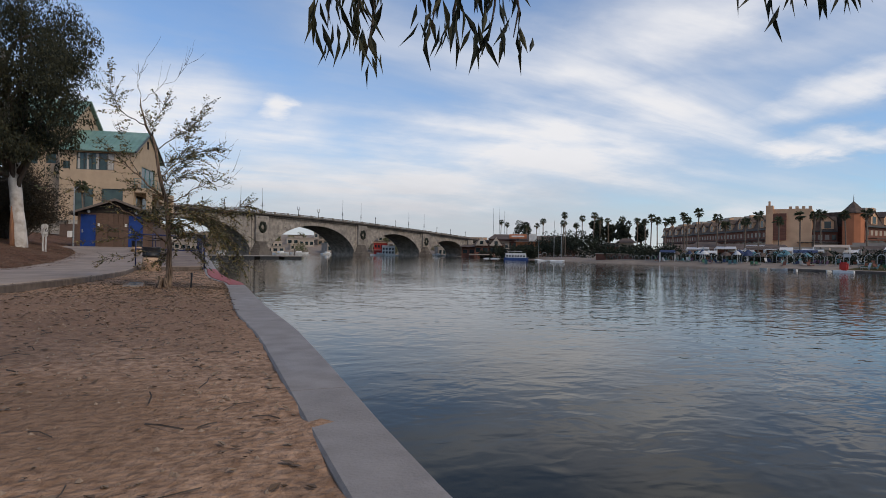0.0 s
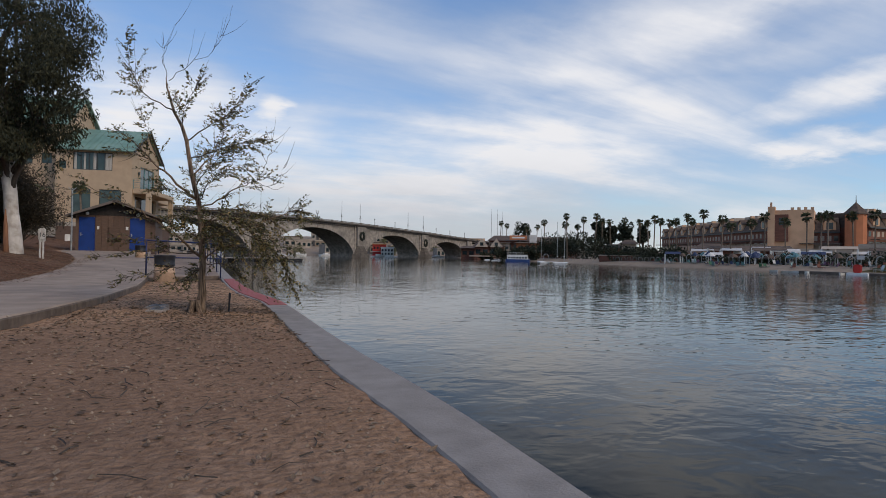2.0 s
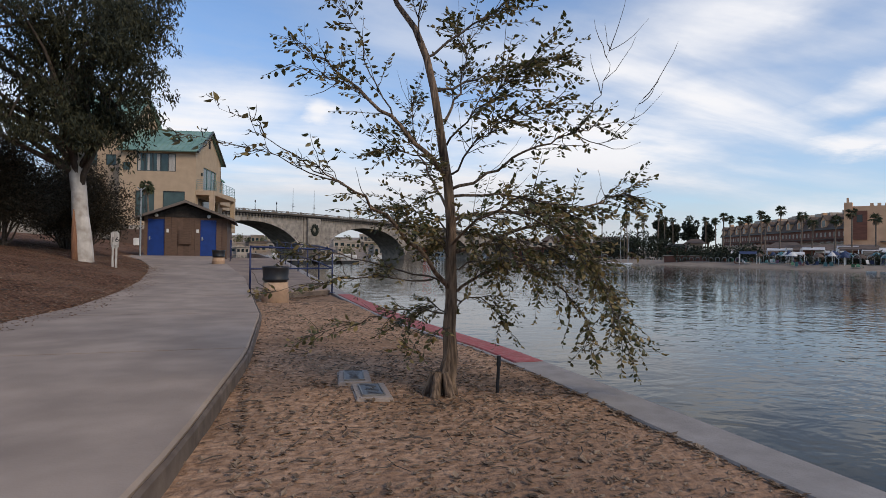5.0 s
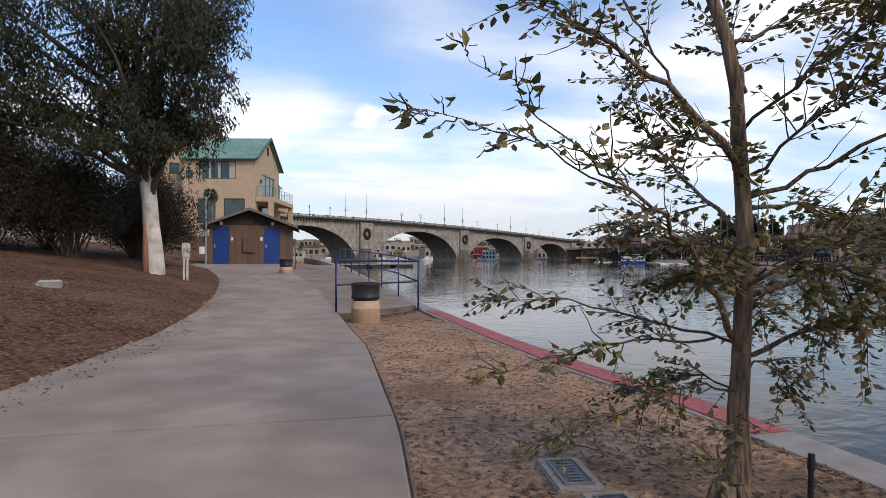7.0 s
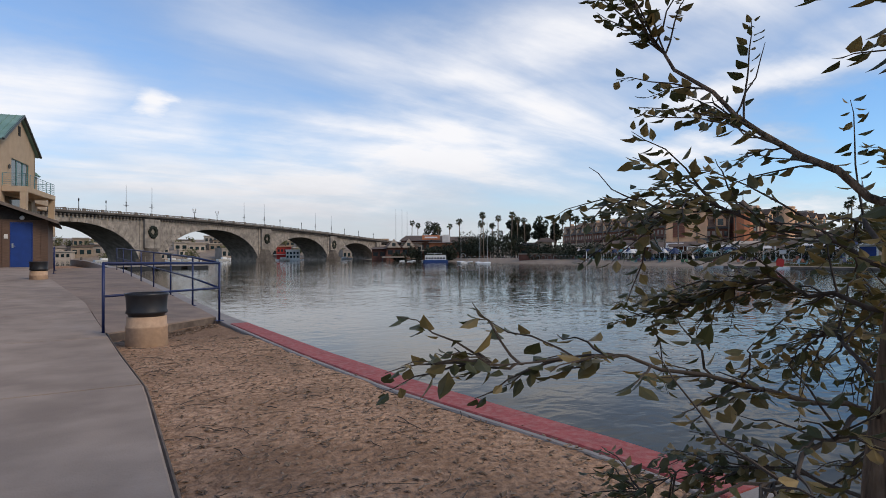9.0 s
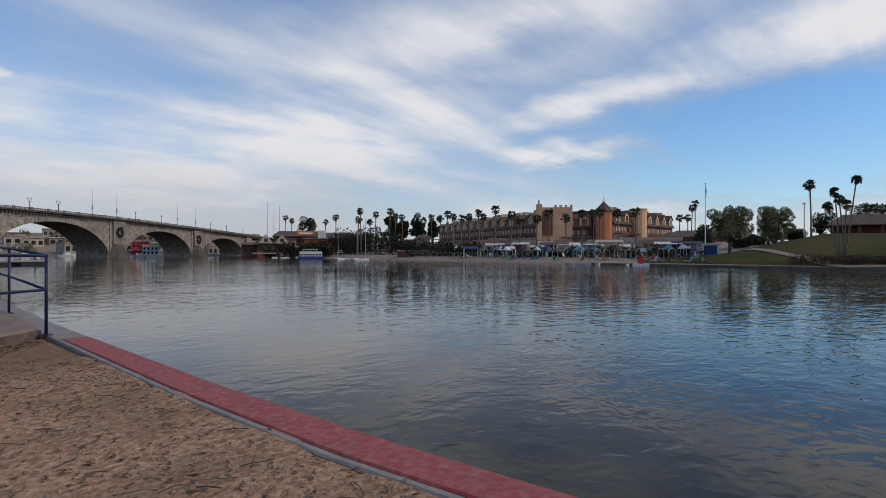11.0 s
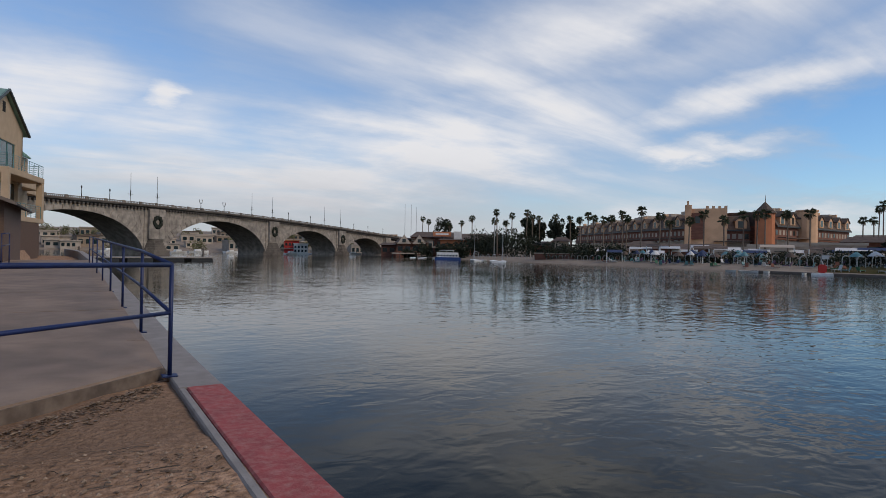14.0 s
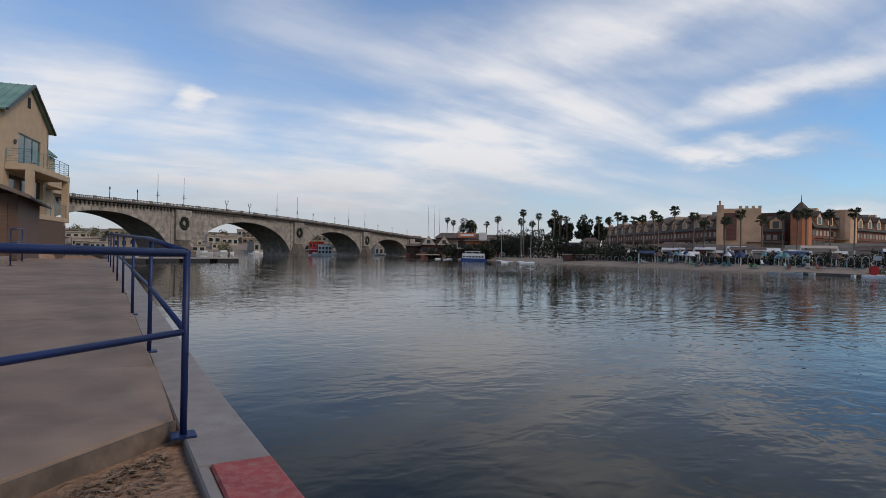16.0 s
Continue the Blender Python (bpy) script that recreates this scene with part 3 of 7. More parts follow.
def litter_bin(at):
    ob = thing("litter_bin", "black plastic litter drum in a round tan concrete base", "litter bin", at, group="litter bins")
    bm = bmesh.new()
    lathe(bm, [(0.255, 0), (0.27, 0.02), (0.262, 0.30), (0.268, 0.315), (0.268, 0.34), (0.255, 0.35), (0.25, 0.48), (0.235, 0.49)], 28)
    part("base", bm, TAN, ob, "speckled tan concrete base", True)
    bm = bmesh.new()
    lathe(bm, [(0.225, 0.44), (0.232, 0.52), (0.262, 0.54), (0.262, 0.57), (0.25, 0.6), (0.262, 0.80), (0.275, 0.83), (0.275, 0.86), (0.25, 0.86), (0.235, 0.62), (0.0001, 0.61)], 28)
    part("drum", bm, BLACK, ob, "black plastic drum, open at the top", True)
    return ob


first_bin = litter_bin(pose(-1.44, -2.62, -0.005) @ Matrix.Diagonal((0.98, 0.98, 0.84, 1)))
copy_thing(first_bin, pose(-3.3, 11.6, slab_height(11.6) - 0.01, 0, 0, 40))

POST_WHITE = material("weathered_white_wood", (0.55, 0.53, 0.49), (0.32, 0.29, 0.25), 0.85, scale=6, stretch=(4, 4, 0.6), bump=0.004, stain=(0.25, 0.2, 0.16), stain_scale=3)


def writing(text, size, at, mat, parent, name="lettering"):
    cu = bpy.data.curves.new(name, "FONT")
    cu.body, cu.size, cu.extrude = text, size, 0.002
    cu.align_x = cu.align_y = "CENTER"
    cu.materials.append(mat)
    ob = new(name, cu)
    me = bpy.data.meshes.new_from_object(ob)
    bpy.data.objects.remove(ob)
    ob = new(name, me)
    ob.matrix_world = at
    ob.parent = parent
    return ob


marker = thing("marker_post", "weathered white wooden marker post with black number sixteen", "marker post", pose(-5.93, 5.37, walk_height(5.4) - 0.12, 0, 0, 8))
part("stake", boxed(-0.075, -0.015, -0.05, 0.05, -0.1, 1.0, 0.008), POST_WHITE, marker)
part("stake", boxed(0.015, 0.075, -0.05, 0.05, -0.1, 0.9, 0.008), POST_WHITE, marker)
board = part("number_board", boxed(-0.105, 0.125, -0.075, -0.05, 0.95, 1.34, 0.02), POST_WHITE, marker, "white board with black numerals")
writing("16", 0.22, pose(0.01, -0.079, 1.12, 90, 0, 0), BLACK, board)
part("cap", boxed(-0.09, 0.11, -0.05, 0.06, 0.86, 1.37, 0.03), POST_WHITE, marker)

BOX_GREY = material("grey_box", (0.3, 0.28, 0.26), (0.22, 0.2, 0.18), 0.8, scale=12, bump=0.003)
lidbox = thing("valve_box", "small weathered grey utility box half sunk in mulch", "utility box", pose(-7.1, -0.9, ground_height(-7.1, -0.9) - 0.01, 8, 0, 14))
part("body", boxed(-0.2, 0.2, -0.14, 0.14, -0.1, 0.08, 0.012), BOX_GREY, lidbox)
part("lid", boxed(-0.17, 0.17, -0.11, 0.11, 0.082, 0.1, 0.008), material("lid_grey", (0.42, 0.38, 0.34), None, 0.7, scale=9), lidbox)

PLAQUE = material("plaque_stone", (0.36, 0.3, 0.26), (0.29, 0.24, 0.2), 0.85, scale=20, bump=0.004)
BRONZE = material("dark_bronze", (0.05, 0.05, 0.055), (0.03, 0.03, 0.035), 0.4, 0.6, scale=20)
for px, py, turn in ((-1.05, -10.72, -4), (-1.09, -10.22, -7)):
    plaque = thing("memorial_plaque", "small concrete ground plaque with a dark bronze plate", "plaque", pose(px, py, 0.0, 0, 0, turn) @ Matrix.Diagonal((0.78, 0.92, 0.88, 1)), group="ground plaques")
    part("block", boxed(-0.16, 0.16, -0.25, 0.25, -0.08, 0.07, 0.012), PLAQUE, plaque)
    plate = part("plate", boxed(-0.09, 0.09, -0.18, 0.18, 0.071, 0.078, 0.003), BRONZE, plaque, "dark bronze plate with worn raised text")
    bm = bmesh.new()
    for a in ((-0.1, -0.088), (0.088, 0.1)):
        box(bm, *a, -0.19, 0.19, 0.071, 0.083)
    for b in ((-0.19, -0.178), (0.178, 0.19)):
        box(bm, -0.088, 0.088, *b, 0.071, 0.083)
    part("rim", bm, material("dull_rim", (0.24, 0.22, 0.2), None, 0.6, 0.3, scale=30), plaque)
    bm = bmesh.new()
    rng = random.Random(int(px * 100))
    for i in range(7):
        w = rng.uniform(0.03, 0.065)
        box(bm, -w, w, -0.15 + i * 0.045, -0.132 + i * 0.045, 0.079, 0.081)
    part("text_bars", bm, material("worn_bronze", (0.16, 0.15, 0.14), None, 0.5, 0.5, scale=30), plate)

stake = thing("short_stake", "short dark iron stake standing in the sand", "stake", pose(-0.13, -10.80, -0.05))
part("shaft", tube(bmesh.new(), [(0, 0, 0), (0.01, 0, 0.26)], 0.013, 8), BLACK, stake)
part("head", tube(bmesh.new(), [(0.01, 0, 0.255), (0.012, 0, 0.33)], [0.018, 0.015], 8), BLACK, stake)


# ---- toilet block ----
def toilet_block():
    g = 0.66
    ob = thing("toilet_block", "brown board toilet block with dark gable and blue doors", "toilet block", pose(-5.6, 21.3, g))
    x0, x1, top, ridge, deep = -2.12, 2.2, 2.18, 3.0, 6.5
    bm = bmesh.new()
    box(bm, x0, x1, 0.04, deep, -0.5, top)
    part("body", bm, PLANK, ob)
    for lo, hi in ((x0, -1.94), (-1.08, -0.40), (0.48, 0.78), (1.62, x1)):
        n = max(1, round((hi - lo) / 0.30))
        for i in range(n):
            a, b = lo + (hi - lo) * i / n, lo + (hi - lo) * (i + 1) / n
            part("board", boxed(a + 0.006, b - 0.006, -0.0, 0.04, -0.1, top), PLANK, ob)
    for i in range(3):
        a, b = -0.40 + 0.293 * i, -0.40 + 0.293 * (i + 1)
        part("board", boxed(a + 0.006, b - 0.006, -0.0, 0.04, -0.1, top), PLANK, ob)
    for dx in (-1.94, 0.78):
        part("board", boxed(dx + 0.01, dx + 0.83, 0.0, 0.04, 2.06, top), PLANK, ob)
        door = part("door", boxed(dx + 0.03, dx + 0.81, 0.012, 0.05, 0.01, 2.02, 0.006), DOOR_BLUE, ob, "plain blue painted metal door")
        bm = bmesh.new()
        box(bm, dx, dx + 0.03, -0.01, 0.05, 0, 2.06); box(bm, dx + 0.81, dx + 0.84, -0.01, 0.05, 0, 2.06); box(bm, dx + 0.03, dx + 0.81, -0.01, 0.05, 2.025, 2.06)
        part("door_frame", bm, DOOR_BLUE, ob)
        side = 0.1 if dx < 0 else 0.1
        part("handle", tube(bmesh.new(), [(dx + side, 0.012, 0.98), (dx + side, -0.05, 0.98), (dx + side + 0.1, -0.05, 0.98)], 0.012, 8), STEEL, door)
        part("kick_plate", boxed(dx + side - 0.04, dx + side + 0.03, 0.004, 0.012, 0.9, 1.1), STEEL, door)
        lamp = part("lamp", lathe(bmesh.new(), [(0.02, 2.16), (0.085, 2.20), (0.1, 2.27), (0.075, 2.34), (0.02, 2.36)], 14, dx + 0.45, -0.13), WHITE, ob, "round white wall lamp", True)
        part("bracket", boxed(dx + 0.43, dx + 0.47, -0.06, 0.0, 2.22, 2.28), STEEL, lamp)
        part("sign", boxed(dx - 0.22 if dx > 0 else dx + 0.95, dx - 0.08 if dx > 0 else dx + 1.07, -0.015, -0.0, 1.32, 1.52, 0.004), WHITE, ob, "small pale sign")
    cab = part("cabinet", boxed(-0.36, 0.30, -0.12, -0.004, 0.66, 1.46, 0.015), PLANK, ob, "brown painted wall cabinet")
    part("door", boxed(-0.30, 0.24, -0.135, -0.121, 0.74, 1.42, 0.008), PLANK, cab)
    bm = bmesh.new()
    prism(bm, [(x0 - 0.05, top), (x1 + 0.05, top), (0.03, ridge - 0.1)], -0.02, 0.1)
    gab = part("gable", bm, DARK_ROOF, ob, "dark shingled gable")
    for s in (-1, 1):
        bm = bmesh.new()
        e = (x0 - 0.42) if s < 0 else (x1 + 0.42)
        prism(bm, [(e, 2.02), (e, 2.10), (0.03, ridge + 0.10), (0.03, ridge + 0.0)], -0.55, deep + 0.3)
        part("roof_slope", bm, DARK_ROOF, ob)
        bm = bmesh.new()
        prism(bm, [(e, 2.00), (e, 2.13), (0.03, ridge + 0.14), (0.03, ridge - 0.02)], -0.60, -0.553)
        part("fascia", bm, material("fascia_brown", (0.16, 0.13, 0.11), None, 0.8, scale=5), ob)
    bm = bmesh.new()
    for i in range(9):
        z = top + 0.05 + i * 0.085
        w = (ridge - 0.12 - z) / (ridge - top) * 2.3
        if w > 0.1:
            box(bm, 0.03 - w, 0.03 + w, -0.035, -0.02, z, z + 0.07)
    part("shingle_coursing", bm, DARK_ROOF, gab)
    return ob


toilet_block()

pole = thing("street_lamp", "thin grey steel lamp pole with small head", "street lamp", pose(-7.75, 20.4, 0.62))
part("pole", tube(bmesh.new(), [(0, 0, 0), (0, 0, 3.7)], [0.05, 0.035], 10), STEEL, pole)
part("arm", tube(bmesh.new(), [(-0.2, 0, 3.75), (0, 0, 3.55), (0.2, 0, 3.75)], 0.025, 8), STEEL, pole)
part("box", boxed(-0.32, -0.06, -0.12, 0.1, 0.6, 1.0, 0.02), WHITE, pole, "small white meter box")


# ---- stucco house ----
CURTAIN = material("curtain", (0.5, 0.47, 0.42), (0.3, 0.28, 0.25), 0.9, scale=3, stretch=(9, 9, 0.3))
FRAME_DARK = material("dark_frame", (0.05, 0.06, 0.06), None, 0.5)
TEAL = material("teal_paint", (0.10, 0.23, 0.24), None, 0.5, scale=3)


# house panes: the teal-green reflection is painted into the base colour
REFLECTION_PANE = material("teal_reflection_pane", (0.05, 0.085, 0.08), (0.025, 0.045, 0.045), 0.08, scale=0.9, ior=1.5)


def window_unit(parent, x0, x1, z0, z1, y, panes, axis="front", deep=0.16, frame_mat=None):
    """A window set into a wall that faces -y; axis 'side' for a wall that faces +x at x=y."""
    def put(a0, a1, d0, d1, h0, h1):
        return boxed(a0, a1, y + d0, y + d1, h0, h1) if axis == "front" else boxed(y - d1, y - d0, a0, a1, h0, h1)
    win = part("window", put(x0, x1, deep - 0.02, deep, z0, z1), DARK, parent)
    n = panes
    w = (x1 - x0) / n
    for i in range(n):
        part("pane", put(x0 + i * w + 0.05, x0 + (i + 1) * w - 0.05, deep - 0.045, deep - 0.03, z0 + 0.06, z1 - 0.06), REFLECTION_PANE, win)
    bm = bmesh.new()
    spans = [(x0 + i * w - 0.05, x0 + i * w + 0.05, z0, z1) for i in range(n + 1)] + [(x0, x1, z0, z0 + 0.07), (x0, x1, z1 - 0.07, z1)]
    for a0, a1, h0, h1 in spans:
        if axis == "front":
            box(bm, max(a0, x0), min(a1, x1), y + deep - 0.09, y + deep - 0.028, h0, h1)
        else:
            box(bm, y - deep + 0.028, y - deep + 0.09, max(a0, x0), min(a1, x1), h0, h1)
    part("frame", bm, frame_mat or FRAME_DARK, win)
    return win


def wall_with_holes(parent, name, x0, x1, z0, z1, y, thick, holes, mat, axis="front"):
    """A wall of blocks round rectangular holes."""
    xs = sorted({x0, x1, *[h[0] for h in holes], *[h[1] for h in holes]})
    zs = sorted({z0, z1, *[h[2] for h in holes], *[h[3] for h in holes]})
    bm = bmesh.new()
    for a, b in zip(xs, xs[1:]):
        for c, d in zip(zs, zs[1:]):
            mx, mz = (a + b) / 2, (c + d) / 2
            if any(h[0] < mx < h[1] and h[2] < mz < h[3] for h in holes):
                continue
            if axis == "front":
                box(bm, a, b, y, y + thick, c, d)
            else:
                box(bm, y - thick, y, a, b, c, d)
    bmesh.ops.remove_doubles(bm, verts=bm.verts, dist=0.0005)
    return part(name, bm, mat, parent)


def balcony_rail(parent, points, z, h=1.05):
    bm = bmesh.new()
    for a, b in zip(points, points[1:]):
        for k in range(6):
            zz = z + 0.15 + k * (h - 0.15) / 5
            tube(bm, [(*a, zz), (*b, zz)], 0.022 if k == 5 else 0.012, 6)
        n = max(1, round(math.dist(a, b) / 1.3))
        for i in range(n + 1):
            x, y = a[0] + (b[0] - a[0]) * i / n, a[1] + (b[1] - a[1]) * i / n
            tube(bm, [(x, y, z), (x, y, z + h)], 0.025, 6)
    return part("balcony_railing", bm, TEAL, parent, "teal steel railing with thin bars")


def standing_seam(parent, name, outline_lo, outline_hi, z_lo, z_hi, n):
    """A sloping metal roof sheet between an eave line and a ridge line, with raised seams."""
    (ax, ay), (bx, by) = outline_lo
    (cx, cy), (dx, dy) = outline_hi
    bm = bmesh.new()
    q = [Vector((ax, ay, z_lo)), Vector((bx, by, z_lo)), Vector((dx, dy, z_hi)), Vector((cx, cy, z_hi))]
    up = (q[1] - q[0]).cross(q[3] - q[0]).normalized()
    if up.z < 0:
        up = -up
    lo = [bm.verts.new(v) for v in q]
    hi = [bm.verts.new(v + up * 0.12) for v in q]
    bm.faces.new(hi); bm.faces.new(lo[::-1])
    for i in range(4):
        j = (i + 1) % 4
        bm.faces.new((lo[i], lo[j], hi[j], hi[i]))
    roof = part(name, bm, GREEN_ROOF, parent)
    bm = bmesh.new()
    for i in range(n + 1):
        f = i / n
        a, b = q[0].lerp(q[1], f) + up * 0.14, q[3].lerp(q[2], f) + up * 0.14
        tube(bm, [a, b], 0.035, 4)
    part("seams", bm, GREEN_ROOF, roof)
    return roof


def house():
    ob = thing("house", "cream stucco waterside house with green metal roofs and balconies", "house", pose(-7.6, 48.4, 0, 0, 0, -11.7))
    eave, ridge, deep, wide = 10.9, 13.6, 9.2, 7.2
    front = [(-5.6, -1.9, 8.75, 10.55), (-5.7, -3.9, 4.3, 6.8), (-3.1, -1.0, 4.5, 6.8), (-6.9, -6.2, 8.8, 9.6)]
    wall_with_holes(ob, "front_wall", -wide, 0, 3.4, eave, 0, 0.3, front, STUCCO)
    for h, n in zip(front, (5, 2, 1, 1)):
        window_unit(ob, *h, 0.0, n)
    for x, w in ((-5.5, 0.22), (-4.62, 0.2), (-3.72, 0.3), (-2.6, 0.6)):
        part("curtain", boxed(x, x + w, 0.105, 0.113, 8.83, 10.47), CURTAIN, ob, "pale curtain edge behind the pane")
    # the gable side towards the water
    side = [(2.6, 7.4, 7.0, 9.6)]
    wall_with_holes(ob, "gable_wall", 0.3, deep, 3.4, eave, 0, 0.3, side + [(1.0, 8.2, 3.6, 6.3)], STUCCO, "side")
    window_unit(ob, 2.6, 7.4, 7.0, 9.6, 0.0, 3, "side", frame_mat=TEAL)
    bm = bmesh.new()
    a = [bm.verts.new(p) for p in ((-0.3, 0.0, eave), (-0.3, deep, eave), (-0.3, deep / 2, ridge - 0.1))]
    b = [bm.verts.new((p.co.x + 0.3, p.co.y, p.co.z)) for p in a]
    bm.faces.new(a[::-1]); bm.faces.new(b)
    for i in range(3):
        j = (i + 1) % 3
        bm.faces.new((a[i], a[j], b[j], b[i]))
    part("gable", bm, STUCCO, ob)
    part("attic_vent", boxed(0.0, 0.03, deep / 2 - 0.3, deep / 2 + 0.3, ridge - 1.75, ridge - 0.9), DARK, ob)
    part("back_wall", boxed(-wide, 0, deep - 0.3, deep, 3.4, eave), STUCCO, ob)
    standing_seam(ob, "roof", ((-wide - 0.1, -0.5), (0.35, -0.5)), ((-wide - 0.1, deep / 2), (0.35, deep / 2)), eave - 0.25, ridge, 14)
    standing_seam(ob, "roof", ((-wide - 0.1, deep + 0.5), (0.35, deep + 0.5)), ((-wide - 0.1, deep / 2), (0.35, deep / 2)), eave - 0.25, ridge, 14)
    bm = bmesh.new()
    for y0, y1 in ((-0.55, deep / 2), (deep + 0.55, deep / 2)):
        tube(bm, [(0.36, y0, eave - 0.2), (0.36, y1, ridge + 0.08)], 0.12, 4)
    part("barge_board", bm, FRAME_DARK, ob)
    # balconies
    part("balcony_slab", boxed(0.005, 1.75, 0.2, deep - 0.2, 6.5, 6.98, 0.03), STUCCO, ob)
    balcony_rail(ob, [(0.05, 0.3), (1.65, 0.3), (1.65, deep - 0.3), (0.05, deep - 0.3)], 6.98)
    part("balcony_slab", boxed(0.005, 1.75, 0.2, deep - 0.2, 3.0, 3.4, 0.03), STUCCO, ob)
    balcony_rail(ob, [(0.05, 0.25), (1.28, 0.25)], 3.4)
    balcony_rail(ob, [(1.65, 0.7), (1.65, deep - 0.75)], 3.4)
    for y in (0.2, deep - 0.75):
        part("column", boxed(1.28, 1.74, y, y + 0.5, 3.402, 6.498), STUCCO, ob)
    part("patio_chair", boxed(0.5, 1.1, 1.2, 1.8, 3.402, 4.1, 0.05), CURTAIN, ob)
    part("wall_lamp", lathe(bmesh.new(), [(0.04, 8.55), (0.09, 8.62), (0.1, 8.85), (0.04, 8.92)], 10, 0.12, 1.7), FRAME_DARK, ob)
    part("loggia_glass", boxed(-0.28, -0.26, 1.0, 8.2, 3.6, 6.3), GLASS, ob)
    # brown lower storey
    part("lower_storey", boxed(-wide, 1.7, 0.35, deep - 1.5, -0.3, 2.98), PLANK, ob, "dark brown lower storey")
    part("doorway", boxed(-0.6, 0.7, 0.30, 0.345, 0.2, 2.6), DARK, ob)
    # the row of houses behind along the water
    for k in range(2):
        y0, edge = deep + 0.4 + k * 7.2, -0.5 - k * 2.0
        part("rear_range", boxed(-wide + 1.5, edge - 1.2, y0, y0 + 7, -0.3, 9.6 - k * 0.6), STUCCO, ob)
        part("rear_balcony", boxed(edge - 1.198, edge, y0 + 0.3, y0 + 6.6, 6.4, 7.0, 0.03), STUCCO, ob)
        part("rear_balcony", boxed(edge - 1.198, edge, y0 + 0.3, y0 + 6.6, 3.0, 3.5, 0.03), STUCCO, ob)
        part("rear_storey", boxed(edge - 1.198, edge, y0 + 0.3, y0 + 6.6, -0.3, 2.98), PLANK, ob)
    standing_seam(ob, "roof", ((-1.4, deep + 0.6), (-1.4, deep + 7)), ((-3.6, deep + 0.6), (-3.6, deep + 7)), 9.5, 11.4, 9)
    # the taller gable behind
    wall_with_holes(ob, "tall_wall", -wide - 6.4, -wide, 3.0, 13.8, 2.0, 0.3, [(-wide - 2.2, -wide - 1.2, 9.5, 10.6), (-wide - 4.6, -wide - 3.0, 9.4, 11.2)], STUCCO)
    window_unit(ob, -wide - 2.2, -wide - 1.2, 9.5, 10.6, 2.0, 1)
    window_unit(ob, -wide - 4.6, -wide - 3.0, 9.4, 11.2, 2.0, 2)
    bm = bmesh.new()
    a = [bm.verts.new(p) for p in ((-wide - 0.0, 2.0, 10.5), (-wide - 0.0, 11.0, 10.5), (-wide - 0.0, 11.0, 13.8), (-wide - 0.0, 6.5, 17.3), (-wide - 0.0, 2.0, 13.8))]
    b = [bm.verts.new((p.co.x - 0.3, p.co.y, p.co.z)) for p in a]
    bm.faces.new(a); bm.faces.new(b[::-1])
    for i in range(5):
        j = (i + 1) % 5
        bm.faces.new((a[j], a[i], b[i], b[j]))
    part("tall_gable", bm, STUCCO, ob)
    standing_seam(ob, "roof", ((-wide - 6.6, 1.5), (-wide + 0.4, 1.5)), ((-wide - 6.6, 6.5), (-wide + 0.4, 6.5)), 13.5, 17.3, 12)
    standing_seam(ob, "roof", ((-wide - 6.6, 11.5), (-wide + 0.4, 11.5)), ((-wide - 6.6, 6.5), (-wide + 0.4, 6.5)), 13.5, 17.3, 12)
    return ob


house()

dock = thing("floating_dock", "low white-edged floating dock on dark floats", "dock", FAR @ pose(-1.5, 53.0, BANK_WATER, 0, 0, 22))
part("deck", boxed(0, 12.5, -1.0, 1.0, 0.30, 0.42, 0.02), CONCRETE, dock, "weathered grey deck boards")
for x in (0.4, 3.5, 6.6, 9.7):
    part("float", boxed(x, x + 2.4, -0.9, 0.9, -0.15, 0.298, 0.05), BLACK, dock)
for x in (0.2, 6.2, 12.2):
    part("pile", tube(bmesh.new(), [(x, 1.1, -1.2), (x, 1.1, 1.3)], 0.09, 10), STONE_DARK, dock)


# ---- stone arch bridge ----
PARAPET = material("grimy_granite", (0.22, 0.185, 0.155), (0.13, 0.108, 0.09), 0.9, scale=0.9, bump=0.02, stain=(0.09, 0.075, 0.062), stain_scale=0.3, stain_amount=0.6)
# cornice granite: grime and the shadow under the parapet in one dark colour
GRIME_SHADE = material("shaded_grime_granite", (0.062, 0.053, 0.046), (0.034, 0.03, 0.027), 0.92, scale=1.2, bump=0.02, stain=(0.13, 0.11, 0.09), stain_scale=0.35, stain_amount=0.5)


